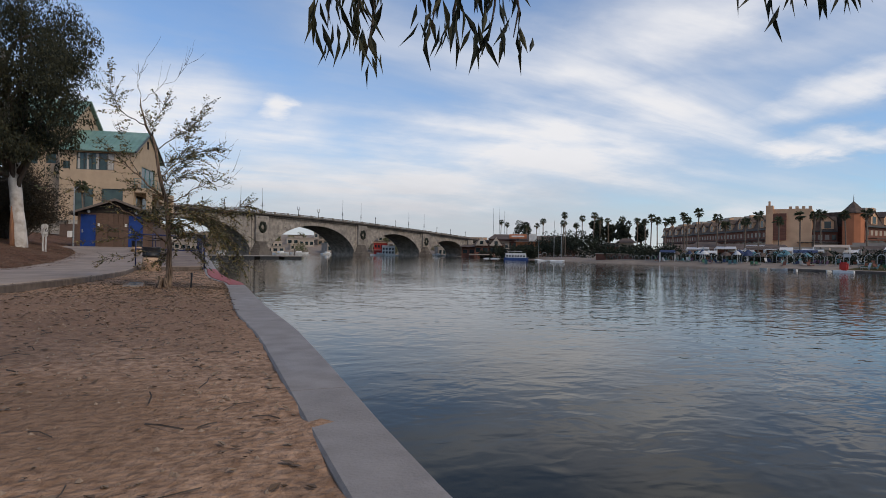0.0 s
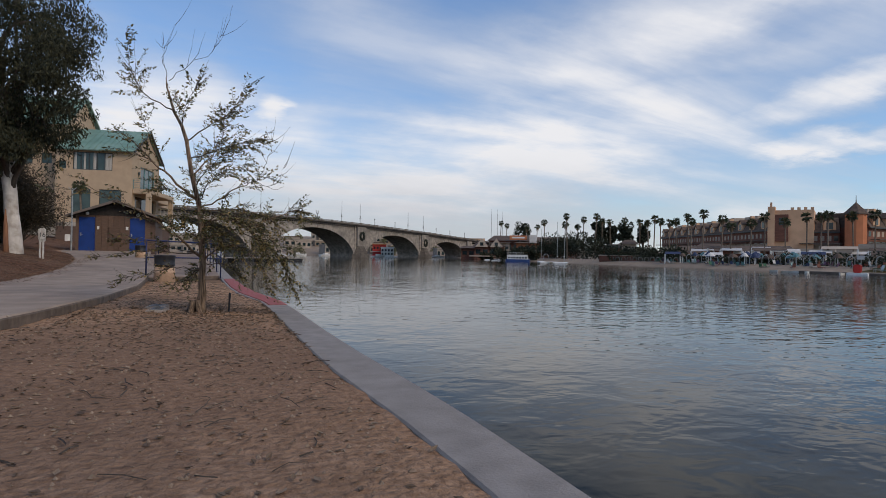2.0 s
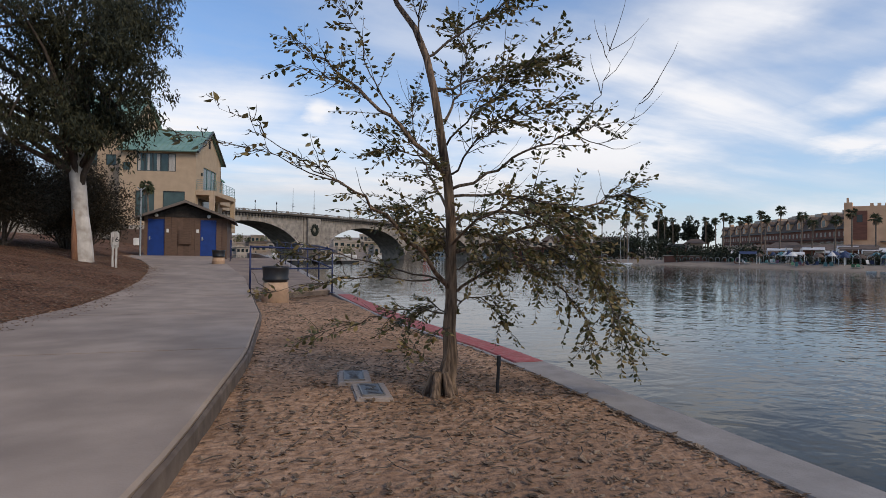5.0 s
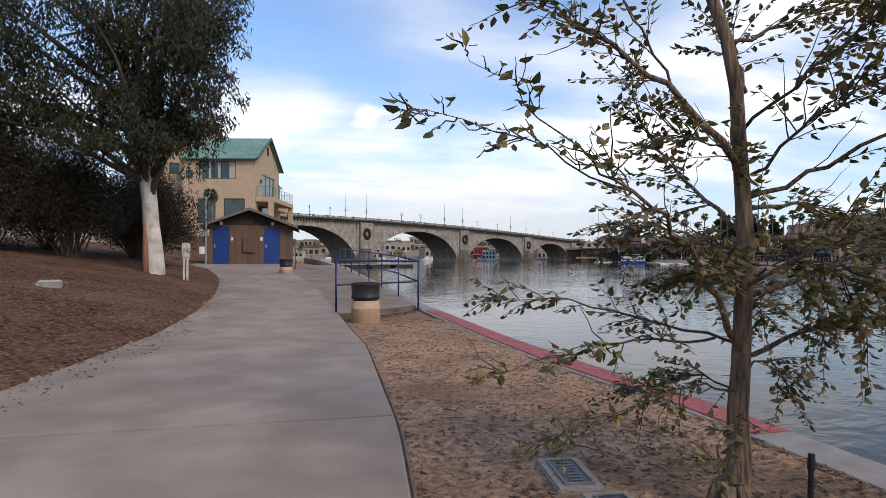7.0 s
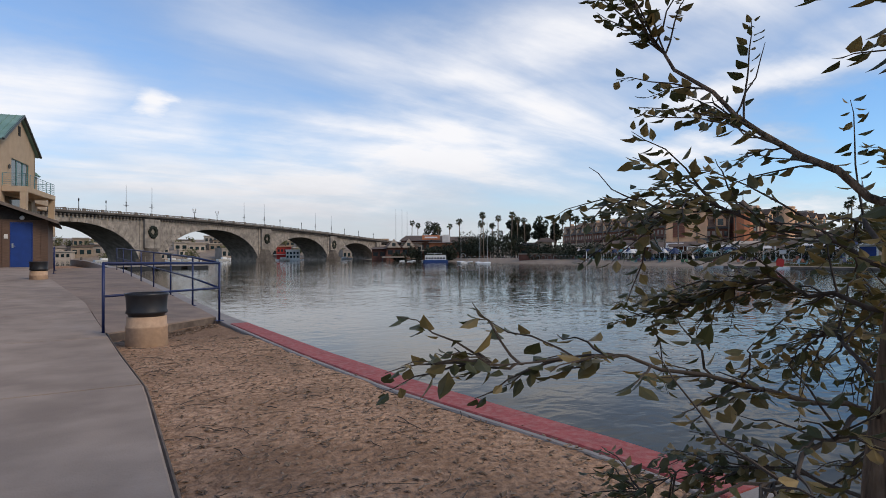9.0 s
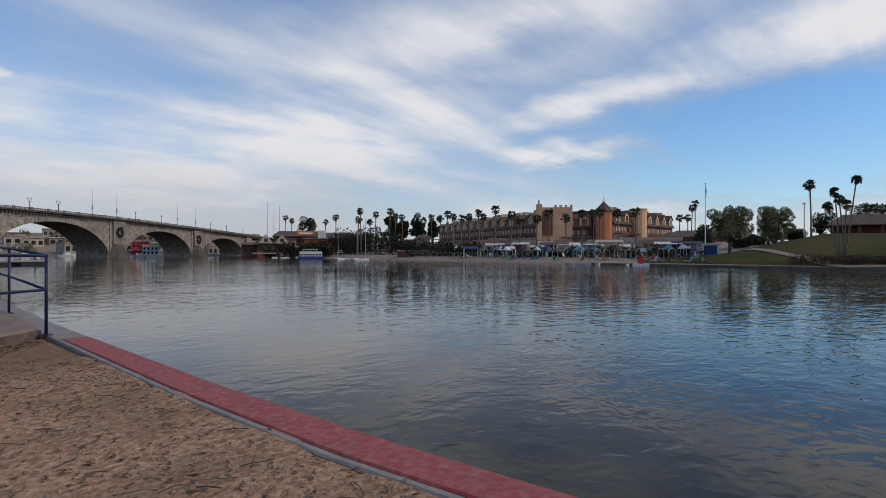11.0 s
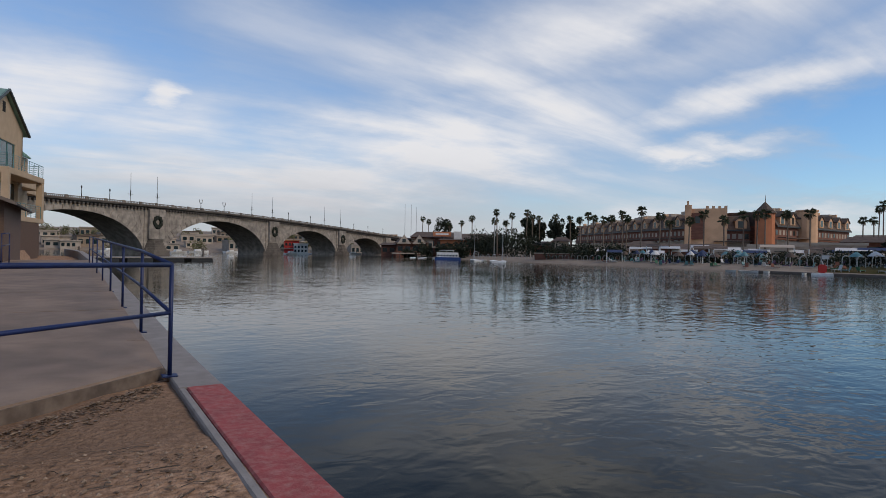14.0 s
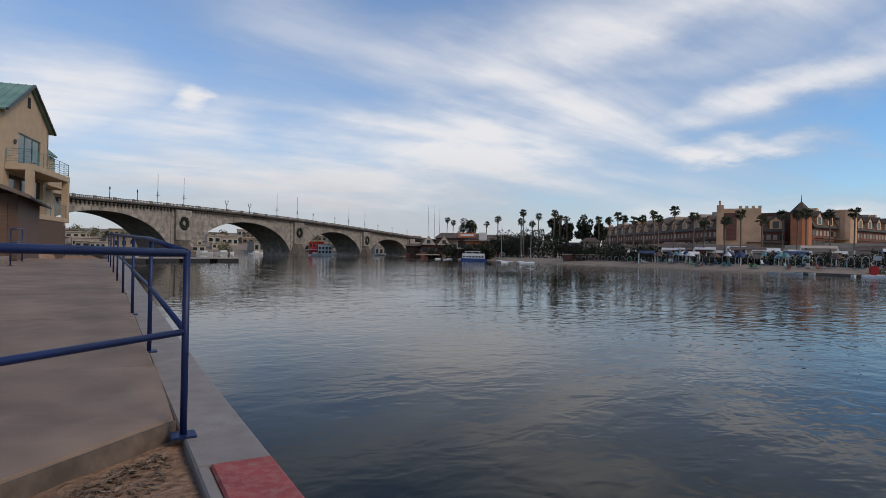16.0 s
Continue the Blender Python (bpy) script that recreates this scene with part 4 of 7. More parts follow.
def bridge():
    A, B = Vector((13.6, 156.9, 0)), Vector((83.8, 210.8, 0))
    along = (B - A).normalized()
    turn = math.degrees(math.atan2(along.y, along.x))
    ob = thing("bridge", "long weathered granite arch bridge with wreaths on its piers", "bridge", pose(A.x, A.y, 0, 0, 0, turn))
    wide, half = 10.5, 3.3
    top = curve([(-130, 11.2), (-82, 11.4), (-42, 11.7), (0, 11.75), (20, 11.6), (46.3, 11.1), (66, 10.5), (88.5, 9.75), (108, 9.0), (128, 8.2), (180, 6.3), (300, 4.5)])
    CORN = 1.45
    spring, base = -0.5, WATER - 0.8
    spans = [(-42.2, 0), (0, 46.3), (46.3, 88.5), (88.5, 128)]
    for n, (a, b) in enumerate(spans):
        x0, x1 = a + half, b - half
        mid, r = (x0 + x1) / 2, (x1 - x0) / 2
        crown = top(mid) - CORN - 1.55
        arch = lambda x: spring + (crown - spring) * (max(0.0, 1 - abs((x - mid) / r) ** 2.15)) ** 0.62
        steps = 36
        xs = [mid - r * math.cos(math.pi * i / steps) for i in range(steps + 1)]
        bm = bmesh.new()
        for y, flip in ((0, False), (wide, True)):
            rows = [(bm.verts.new((x, y, arch(x))), bm.verts.new((x, y, top(x) - CORN))) for x in xs]
            for p, q in zip(rows, rows[1:]):
                f = (p[0], q[0], q[1], p[1])
                bm.faces.new(f[::-1] if flip else f)
        part("spandrel", bm, STONE, ob)
        bm = bmesh.new()
        fr = [bm.verts.new((x, 0, arch(x))) for x in xs]
        bk = [bm.verts.new((x, wide, arch(x))) for x in xs]
        for i in range(steps):
            bm.faces.new((fr[i], bk[i], bk[i + 1], fr[i + 1]))
        part("soffit", bm, STONE, ob)
        # ring stones
        ring = 29
        for i in range(ring):
            p = []
            for k in (i + 0.06, i + 0.94):
                t = math.pi * k / ring
                x = mid - r * math.cos(t)
                e = 0.05
                z = arch(x)
                dz = (arch(min(x1 - 0.01, x + e)) - arch(max(x0 + 0.01, x - e))) / (2 * e)
                nrm = Vector((-dz, 0, 1)).normalized()
                p.append((Vector((x, 0, z)), Vector((x, 0, z)) + nrm * (1.1 + 0.9 * abs(math.cos(t)) ** 2)))
            bm = bmesh.new()
            q = [p[0][0], p[1][0], p[1][1], p[0][1]]
            for v in q:
                v.z = min(v.z, top(v.x) - CORN - 0.02)
                v.x = min(max(v.x, a + half - 1.2), b - half + 1.2)
            f = [bm.verts.new((v.x, -0.10, v.z)) for v in q]
            g = [bm.verts.new((v.x, 0.05, v.z)) for v in q]
            bm.faces.new(f)
            for j in range(4):
                k = (j + 1) % 4
                bm.faces.new((f[k], f[j], g[j], g[k]))
            part("ring_stone", bm, STONE, ob)
        # courses of stone on the spandrel
        rng = random.Random(n)
        bm = bmesh.new()
        z = 1.2
        while z < 10.2:
            h = 0.62
            x = x0 - 0.6
            while x < x1 + 0.6:
                w = rng.uniform(1.0, 2.2)
                lo = max(arch(min(max(x, x0), x1)), arch(min(max(x + w, x0), x1))) if x0 < x + w / 2 < x1 else spring
                if z > lo + 1.7 and z + h < top(x + w / 2) - CORN - 0.05:
                    d = rng.uniform(0.0, 0.05)
                    box(bm, x + 0.03, x + w - 0.03, -0.03 - d, 0.0, z + 0.025, z + h - 0.025)
                x += w
            z += h
        part("stone_coursing", bm, STONE, ob)["kind"] = "stuff"
    for n, x in enumerate((-42.2, 0, 46.3, 88.5, 128)):
        t = top(x)
        pier = part("pier", boxed(x - half, x + half, -0.25, wide + 0.25, base, t - CORN, 0.0), STONE, ob)
        bm = bmesh.new()
        box(bm, x - 2.4, x + 2.4, -0.9, -0.25, 2.9, t - CORN)
        part("pilaster", bm, STONE, pier)
        rng = random.Random(50 + n)
        zz = 3.0
        while zz < t - CORN - 0.5:
            part("facing_block", boxed(x - 2.44, x - 0.02 + rng.uniform(-0.5, 0.5), -0.95 - rng.uniform(0, 0.04), -0.9, zz + 0.02, zz + 0.56), STONE, pier)
            part("facing_block", boxed(x + 0.58, x + 2.44, -0.95 - rng.uniform(0, 0.04), -0.9, zz + 0.02, zz + 0.56), STONE, pier)
            zz += 0.6
        bm = bmesh.new()
        for k, (w, out, z0, z1) in enumerate(((4.4, 2.6, base, 0.15), (3.3, 2.2, 0.15, 0.75), (3.0, 1.9, 0.75, 1.35), (2.75, 1.6, 1.35, 1.95), (2.5, 1.3, 1.95, 2.5), (2.2, 1.1, 2.5, 2.92))):
            slab(bm, [(x - w, -0.2), (x - w * 0.55, -out), (x + w * 0.55, -out), (x + w, -0.2)], z0, z1 - 0.03)
        part("cutwater", bm, STONE_DARK if n < 4 else STONE, pier, "stepped dark stone cutwater")
        if n < 4:
            wr = bmesh.new()
            cz = t - CORN - 3.2
            rng = random.Random(n)
            for i in range(190):
                a = rng.uniform(0, 2 * math.pi)
                rr = 1.12 + rng.uniform(-0.32, 0.32)
                c = Vector((x + rr * 0.92 * math.cos(a), -1.0 - rng.uniform(0, 0.25), cz + rr * 1.08 * math.sin(a)))
                bmesh.ops.create_icosphere(wr, subdivisions=1, radius=rng.uniform(0.16, 0.3), matrix=Matrix.Translation(c))
            part("wreath", wr, material("wreath_green", (0.022, 0.028, 0.018), (0.012, 0.014, 0.01), 0.95, scale=5), pier, "dark evergreen wreath")
    # cornice with brackets, deck and parapet
    cuts = [-90, -42.2, 0, 46.3, 88.5, 128, 170]
    for a, b in zip(cuts, cuts[1:]):
        bm = bmesh.new()
        n = 10
        prof = [(0.0, -CORN), (-0.55, -CORN + 0.35), (-0.75, -CORN + 0.5), (-0.75, -0.62), (wide + 0.75, -0.62), (wide + 0.75, -CORN + 0.5), (wide, -CORN)]
        rows = [[bm.verts.new((a + (b - a) * i / n, y, top(a + (b - a) * i / n) + z)) for y, z in prof] for i in range(n + 1)]
        for p, q in zip(rows, rows[1:]):
            for k in range(len(prof)):
                m = (k + 1) % len(prof)
                bm.faces.new((p[k], p[m], q[m], q[k]))
        # the cornice's shadow line is in its colour, along with grime
        part("cornice", bm, GRIME_SHADE, ob, "stone cornice dark with grime and painted shade")
        bm = bmesh.new()
        n = int((b - a) / 0.95)
        for i in range(n):
            x = a + (b - a) * (i + 0.5) / n
            z = top(x)
            box(bm, x - 0.24, x + 0.24, -0.72, -0.02, z - CORN - 0.28, z - CORN + 0.2)
        part("bracket_band", bm, GRIME_SHADE, ob)["kind"] = "stuff"
        for y in (-0.55, wide + 0.35):
            for i in range(9):
                x = a + (b - a) * i / 9
                z = top(x)
                part("parapet_post", boxed(x - 0.3, x + 0.3, y - 0.04, y + 0.3, z - 0.62, z + 0.10), PARAPET, ob)
        bm = bmesh.new()
        for y in (-0.5,):
            for i in range(9):
                xa, xb = a + (b - a) * i / 9 + 0.3, a + (b - a) * (i + 1) / 9 - 0.3
                za, zb = top(xa), top(xb)
                for lo, hi in ((-0.62, -0.42), (-0.14, 0.0)):
                    v = [bm.verts.new(p) for p in ((xa, y, za + lo), (xb, y, zb + lo), (xb, y + 0.22, zb + lo), (xa, y + 0.22, za + lo), (xa, y, za + hi), (xb, y, zb + hi), (xb, y + 0.22, zb + hi), (xa, y + 0.22, za + hi))]
                    for f in ((0, 1, 5, 4), (2, 3, 7, 6), (4, 5, 6, 7), (3, 2, 1, 0), (1, 2, 6, 5), (3, 0, 4, 7)):
                        bm.faces.new([v[k] for k in f])
                k = 0
                while xa + 0.25 + k * 0.42 < xb - 0.1:
                    xx = xa + 0.25 + k * 0.42
                    box(bm, xx - 0.07, xx + 0.07, y + 0.05, y + 0.17, top(xx) - 0.42, top(xx) - 0.14)
                    k += 1
        part("parapet", bm, PARAPET, ob, "stone parapet with balusters")
    # end walls
    part("abutment", boxed(128, 172, 0.0, wide, base, 5.6), STONE, ob)
    part("abutment", boxed(-120, -42.2 - half, 0.0, wide, base, top(-46) - CORN), STONE, ob)
    return ob, A, turn, top


the_bridge, b_at, b_turn, b_top = bridge()
IRON = material("dark_iron", (0.06, 0.06, 0.06), None, 0.6, 0.5)
for x, kind in ((-19, 1), (-12, 1), (-7, 2), (0.8, 2), (15.5, 0), (24.5, 0), (36.5, 2), (46.5, 2), (56, 1), (69, 1), (77, 2), (88.5, 2), (100, 1), (112, 1), (126, 1)):
    m = pose(b_at.x, b_at.y, 0, 0, 0, b_turn) @ Matrix.Translation((x, 0.9 if kind == 1 else 0.2, b_top(x) - 0.6))
    if kind == 2:
        mast = thing("flag_mast", "tall thin white mast with a short crossbar", "mast", m, group="bridge masts")
        part("shaft", tube(bmesh.new(), [(0, 0, 0), (0, 0, 7.4)], [0.09, 0.045], 8), STEEL, mast)
        part("crossbar", tube(bmesh.new(), [(-0.75, 0, 2.35), (0, 0, 2.2), (0.75, 0, 2.35)], 0.05, 6), STEEL, mast)
        part("collar", tube(bmesh.new(), [(0, 0, 1.9), (0, 0, 3.2)], 0.11, 8), IRON, mast)
    else:
        lamp = thing("bridge_lamp", "old iron bridge lamp post", "street lamp", m, group="bridge lamps")
        part("column", tube(bmesh.new(), [(0, 0, 0), (0, 0, 1.2), (0, 0, 2.4)], [0.16, 0.08, 0.06], 8), IRON, lamp)
        if kind == 0:
            for s in (-1, 1):
                part("arm", tube(bmesh.new(), [(0, 0, 2.0), (s * 0.4, 0, 2.1), (s * 0.5, 0, 2.6)], 0.05, 6), IRON, lamp)
                part("lantern", lathe(bmesh.new(), [(0.08, 2.6), (0.18, 2.9), (0.14, 3.15), (0.03, 3.3)], 8, s * 0.5, 0), WHITE, lamp)
        else:
            part("lantern", lathe(bmesh.new(), [(0.08, 2.4), (0.17, 2.75), (0.12, 3.0), (0.02, 3.2)], 8), IRON, lamp)


# ---- the far bank ----
before_bank = set(bpy.data.objects)


def spot(bearing, dist, lift=0.0):
    """A place on the ground, by compass bearing from the path's middle and distance."""
    x, y = -1.7 + dist * math.sin(radians(bearing)), -9.8 + dist * math.cos(radians(bearing))
    return x, y, bank_height(x, y) + lift


BROWN_TIMBER = material("brown_timber", (0.2, 0.082, 0.052), (0.13, 0.055, 0.037), 0.85, scale=0.8, stretch=(1, 1, 4), bump=0.01)
BROWN_ROOF = material("brown_shingle", (0.125, 0.088, 0.066), (0.075, 0.053, 0.04), 0.9, scale=1.6, bump=0.03, per_object=0.1)
PEACH = material("peach_stucco", (0.68, 0.42, 0.25), (0.6, 0.365, 0.215), 0.9, scale=0.6, bump=0.01, stain=(0.3, 0.17, 0.1), stain_scale=0.15, stain_amount=0.35)
TERRACOTTA = material("terracotta_stucco", (0.48, 0.18, 0.085), (0.4, 0.15, 0.07), 0.9, scale=0.6, bump=0.01)
PALE_STUCCO = material("pale_stucco", (0.47, 0.39, 0.31), (0.36, 0.295, 0.235), 0.9, scale=0.5, stain=(0.3, 0.25, 0.2), stain_scale=0.1, stain_amount=0.4)
CANVAS = material("white_canvas", (0.6, 0.58, 0.55), (0.48, 0.465, 0.44), 0.85, scale=1)
BLUE_CANVAS = material("blue_canvas", (0.03, 0.045, 0.1), (0.022, 0.035, 0.075), 0.8, scale=1)
RED_PLAIN = material("bright_red_paint", (0.5, 0.035, 0.025), (0.4, 0.03, 0.02), 0.6, scale=2)


def wing(ob, name, p, q, z0, z1, bays, depth=14, tops=True):
    """A hotel wing from p to q (plan), its long face on the right-hand side going from p to q seen from the lake."""
    p, q = Vector((*p, 0)), Vector((*q, 0))
    length = (q - p).length
    a = math.degrees(math.atan2((q - p).y, (q - p).x))
    base = part(name, boxed(0, length, 0.0, depth, z0 - 3, z1 - 3.4), BROWN_TIMBER, ob, "dark brown timber-clad storeys")
    base.matrix_world = pose(p.x, p.y, 0, 0, 0, a)
    w = length / bays
    bm = bmesh.new()
    zr = z1 - 3.4
    # mansard
    prof = [(-0.5, zr), (1.2, z1 - 0.4), (1.8, z1 - 0.2), (depth, z1 - 0.2), (depth, zr)]
    v0 = [bm.verts.new((0, y, z)) for y, z in prof]
    v1 = [bm.verts.new((length, y, z)) for y, z in prof]
    bm.faces.new(v0[::-1]); bm.faces.new(v1)
    for i in range(5):
        j = (i + 1) % 5
        bm.faces.new((v0[i], v0[j], v1[j], v1[i]))
    part("mansard_roof", bm, BROWN_ROOF, base, "brown shingled mansard roof")
    part("string_course", boxed(0, length, -0.62, 0.0, zr - 0.28, zr - 0.003), FRAME_DARK, base)
    for i in range(bays):
        cx = (i + 0.5) * w
        dm = bmesh.new()
        prism(dm, [(cx - 1.15, zr + 0.35), (cx + 1.15, zr + 0.35), (cx + 1.15, zr + 2.0), (cx, zr + 3.0), (cx - 1.15, zr + 2.0)], -0.45, 2.2)
        dormer = part("dormer", dm, PEACH, base, "peach stucco dormer")
        part("pane", boxed(cx - 0.62, cx + 0.62, -0.47, -0.452, zr + 0.5, zr + 2.0), GLASS, dormer)
        cap = bmesh.new()
        prism(cap, [(cx - 1.4, zr + 1.85), (cx, zr + 3.1), (cx + 1.4, zr + 1.85), (cx + 1.4, zr + 2.05), (cx, zr + 3.32), (cx - 1.4, zr + 2.05)], -0.65, 2.2)
        part("dormer_roof", cap, BROWN_ROOF, dormer)
        for k in range(3):
            x = i * w + w * (k + 0.5) / 3
            part("window", boxed(x - 0.42, x + 0.42, -0.03, -0.002, zr - 2.0, zr - 0.9), PALE_STUCCO if (i + k) % 3 else GLASS, base)
        for k in range(2):
            x = i * w + w * (k + 0.5) / 2
            part("window", boxed(x - 0.9, x + 0.9, -0.03, -0.002, zr - 4.6, zr - 3.1), GLASS, base)
        if tops and i % 2 == 0:
            part("chimney", boxed(cx + w * 0.35, cx + w * 0.35 + 0.8, 1.0, 2.0, z1 - 1.6, z1 + 0.7), PEACH, base)
        if tops and i % 3 == 1:
            part("roof_block", boxed(cx - 1.8, cx + 2.2, 3.0, 6.0, z1 - 0.3, z1 + 0.9), PALE_STUCCO, base)
    part("veranda_roof", boxed(0, length, -2.4, -0.62, zr - 2.75, zr - 2.55), BROWN_ROOF, base)
    part("ground_wall", boxed(0, length, -0.4, -0.04, z0 - 3, z0 + 0.9), PALE_STUCCO, base)
    return base


def merlons(bm, x0, x1, y0, y1, z, n):
    for i in range(n):
        if i % 2 == 0:
            box(bm, x0 + (x1 - x0) * i / n, x0 + (x1 - x0) * (i + 1) / n, y0, y1, z, z + 0.55)


def hotel():
    ob = thing("hotel", "large brown timber and peach stucco hotel with mansard roofs", "hotel")
    wing(ob, "west_wing", (158, 158), (124.5, 81.5), 3.9, 11.6, 14)
    wing(ob, "link_wing", (121, 75.5), (126.5, 70), 3.9, 10.6, 2, 8, False)
    wing(ob, "east_wing", (128.5, 65.5), (167, 68.0), 4.0, 11.6, 8)
    block = part("corner_block", boxed(-4.6, 4.2, -4.0, 6, 1.5, 12.0), PEACH, ob, "peach stucco corner block")
    block.matrix_world = pose(122.5, 78.0, 0, 0, 0, -56)
    bm = bmesh.new()
    merlons(bm, -0.2, 4.2, -4.0, -3.5, 12.0, 7)
    part("battlement", bm, PEACH, block)
    part("stair_shaft", boxed(-4.6, -3.2, -4.6, -2.0, 1.5, 12.8), PEACH, block)
    part("finial", boxed(-4.2, -3.8, -4.0, -3.6, 12.8, 13.8), PEACH, block)
    part("bay", boxed(-3.2, -0.6, -4.5, -4.003, 5.0, 11.0), BROWN_TIMBER, block)
    part("pane", boxed(-2.4, -1.4, -4.53, -4.503, 8.6, 10.2), GLASS, block)
    tw = bmesh.new()
    lathe(tw, [(2.0, 1.0), (2.0, 10.9)], 10)
    tower = part("tower", tw, TERRACOTTA, ob, "terracotta stair tower with pointed roof")
    tower.matrix_world = pose(126.0, 66.3, 0)
    rf = bmesh.new()
    lathe(rf, [(2.3, 10.7), (2.3, 10.95), (0.1, 13.3), (0.03, 14.8)], 8)
    part("spire", rf, BROWN_ROOF, tower)
    rd = bmesh.new()
    lathe(rd, [(2.2, 4), (2.2, 11.9), (2.35, 11.9), (2.35, 12.2)], 14)
    round_bay = part("round_bay", rd, PEACH, ob, "round peach stucco bay")
    round_bay.matrix_world = pose(141.5, 65.4, 0)
    for i in range(6):
        rb = part("roof_block", boxed(-3, 3, -2, 2, 11.3, 12.5 + 0.25 * (i % 2)), PALE_STUCCO, ob)
        f = 0.12 + i * 0.15
        rb.matrix_world = pose(163 - 33.5 * f, 156 - 76.5 * f, 0, 0, 0, -113)
    return ob


hotel()


# palms
PALM_BARK = material("palm_bark", (0.2, 0.155, 0.115), (0.13, 0.1, 0.074), 0.95, scale=2, stretch=(1, 1, 5), bump=0.02)
PALM_GREEN = material("palm_frond", (0.045, 0.062, 0.028), (0.075, 0.08, 0.04), 0.8, scale=1.5)
PALM_DRY = material("dry_frond", (0.17, 0.12, 0.07), (0.12, 0.085, 0.05), 0.95, scale=2)


def palm(height, seed, lean=(0, 0), size=1.0, label="tall thin fan palm with a shaggy round crown"):
    rng = random.Random(seed)
    ob = thing("palm_tree", label, "palm tree", group="palms on the far bank")
    bend = rng.uniform(-0.3, 0.3)
    pts = [(bend * (i / 5) ** 2 + lean[0] * i / 5, 0.2 * bend * (i / 5) + lean[1] * i / 5, height * i / 5) for i in range(6)]
    part("trunk", tube(bmesh.new(), pts, [k * size for k in (0.15, 0.11, 0.095, 0.09, 0.09, 0.1)], 8), PALM_BARK, ob, smooth=True)
    top = Vector(pts[-1])
    bm = bmesh.new()
    n = 30
    for i in range(n):
        a = rng.uniform(0, 2 * math.pi)
        e = rng.uniform(-0.9, 1.35)
        d = Vector((math.cos(a) * math.cos(e), math.sin(a) * math.cos(e), math.sin(e)))
        side = d.cross(Vector((0, 0, 1))).normalized() if abs(d.z) < 0.98 else Vector((1, 0, 0))
        stem = top + d * rng.uniform(0.22, 0.36) * size
        for k in range(7):
            f = (k - 3) / 3
            tip = stem + (d * (1 - 0.35 * abs(f)) + side * f * 0.95).normalized() * size * rng.uniform(0.42, 0.62) - Vector((0, 0, 0.2 * rng.random()))
            w = (tip - stem).cross(side if abs(f) < 0.9 else d).normalized() * 0.04 + side * 0.035
            mid = stem.lerp(tip, 0.5) + Vector((0, 0, 0.05))
            v = [bm.verts.new(p) for p in (stem, mid - w, tip, mid + w)]
            bm.faces.new(v)
        w = side * 0.03
        v = [bm.verts.new(p) for p in (top - w, top + w, stem + w, stem - w)]
        bm.faces.new(v)
    part("crown", bm, PALM_GREEN, ob)
    bm = bmesh.new()
    for i in range(26):
        a = rng.uniform(0, 2 * math.pi)
        r = size * rng.uniform(0.15, 0.42)
        p = top + Vector((math.cos(a) * r * 0.5, math.sin(a) * r * 0.5, rng.uniform(-0.3, 0.0)))
        q = top + Vector((math.cos(a) * r, math.sin(a) * r, size * rng.uniform(-0.9, -0.5)))
        w = Vector((-math.sin(a), math.cos(a), 0)) * 0.09
        bm.faces.new([bm.verts.new(x) for x in (p - w, p + w, q + w * 0.4, q - w * 0.4)])
    part("skirt", bm, PALM_DRY, ob, "dry hanging fronds")
    return ob


# bearing, distance, height of the crown over the water
PALMS = [(28.9, 150, 9.2), (29.5, 152, 8.6), (31.6, 150, 7.8), (32.6, 140, 7.8), (33.6, 120, 8.3), (36, 112, 8.7), (35.7, 114, 7.1), (37.4, 122, 8.5), (36.9, 122, 7.1), (38.7, 112, 8.5), (39.3, 114, 8.2), (40, 118, 7.8), (41.3, 112, 8.1), (42.8, 114, 7.6), (43.7, 108, 7.4), (44.3, 104, 6.9), (44.9, 104, 7), (45.7, 102, 6.8), (46.5, 98, 6.8), (47.4, 100, 7), (47.7, 98, 6.7), (48.9, 92, 7), (50.5, 92, 6.5), (51.3, 90, 5.6), (52.9, 90, 6), (54.1, 88, 6.1), (55.7, 88, 5.5), (57.2, 90, 6.4), (58.2, 90, 6.5), (58.8, 88, 6.2), (60.5, 90, 6.3), (62, 88, 6.8), (65.8, 120, 7.5), (66.5, 118, 7.4), (66.8, 120, 8.7), (67.1, 120, 9.8), (75.9, 86, 8.9), (79.6, 100, 7.2), (80.2, 100, 7.2), (80.7, 102, 7.3)]
makes = {}
for n, (bearing, dist, height) in enumerate(PALMS):
    foot = spot(bearing, dist, -0.3)
    height = max(3.0, height - foot[2])
    key = (round(height * 1.25), n % 2)
    at = Matrix.Translation(foot) @ pose(0, 0, 0, 0, 0, n * 57)
    if key in makes:
        copy_thing(makes[key], at)
    else:
        makes[key] = palm(height, n)
        makes[key].matrix_world = at

# a clump of palms whose trunks splay from one foot
for n, (bearing, height) in enumerate(((77.0, 5.3), (77.45, 6.6), (78.25, 5.4), (78.9, 7.6), (77.75, 5.9))):
    foot, head = Vector(spot(77.75 + 0.12 * n, 64, -0.3)), Vector(spot(bearing, 64))
    p = palm(height - foot.z, 80 + n, (head.x - foot.x, head.y - foot.y), 0.62)
    p.matrix_world = Matrix.Translation(foot)

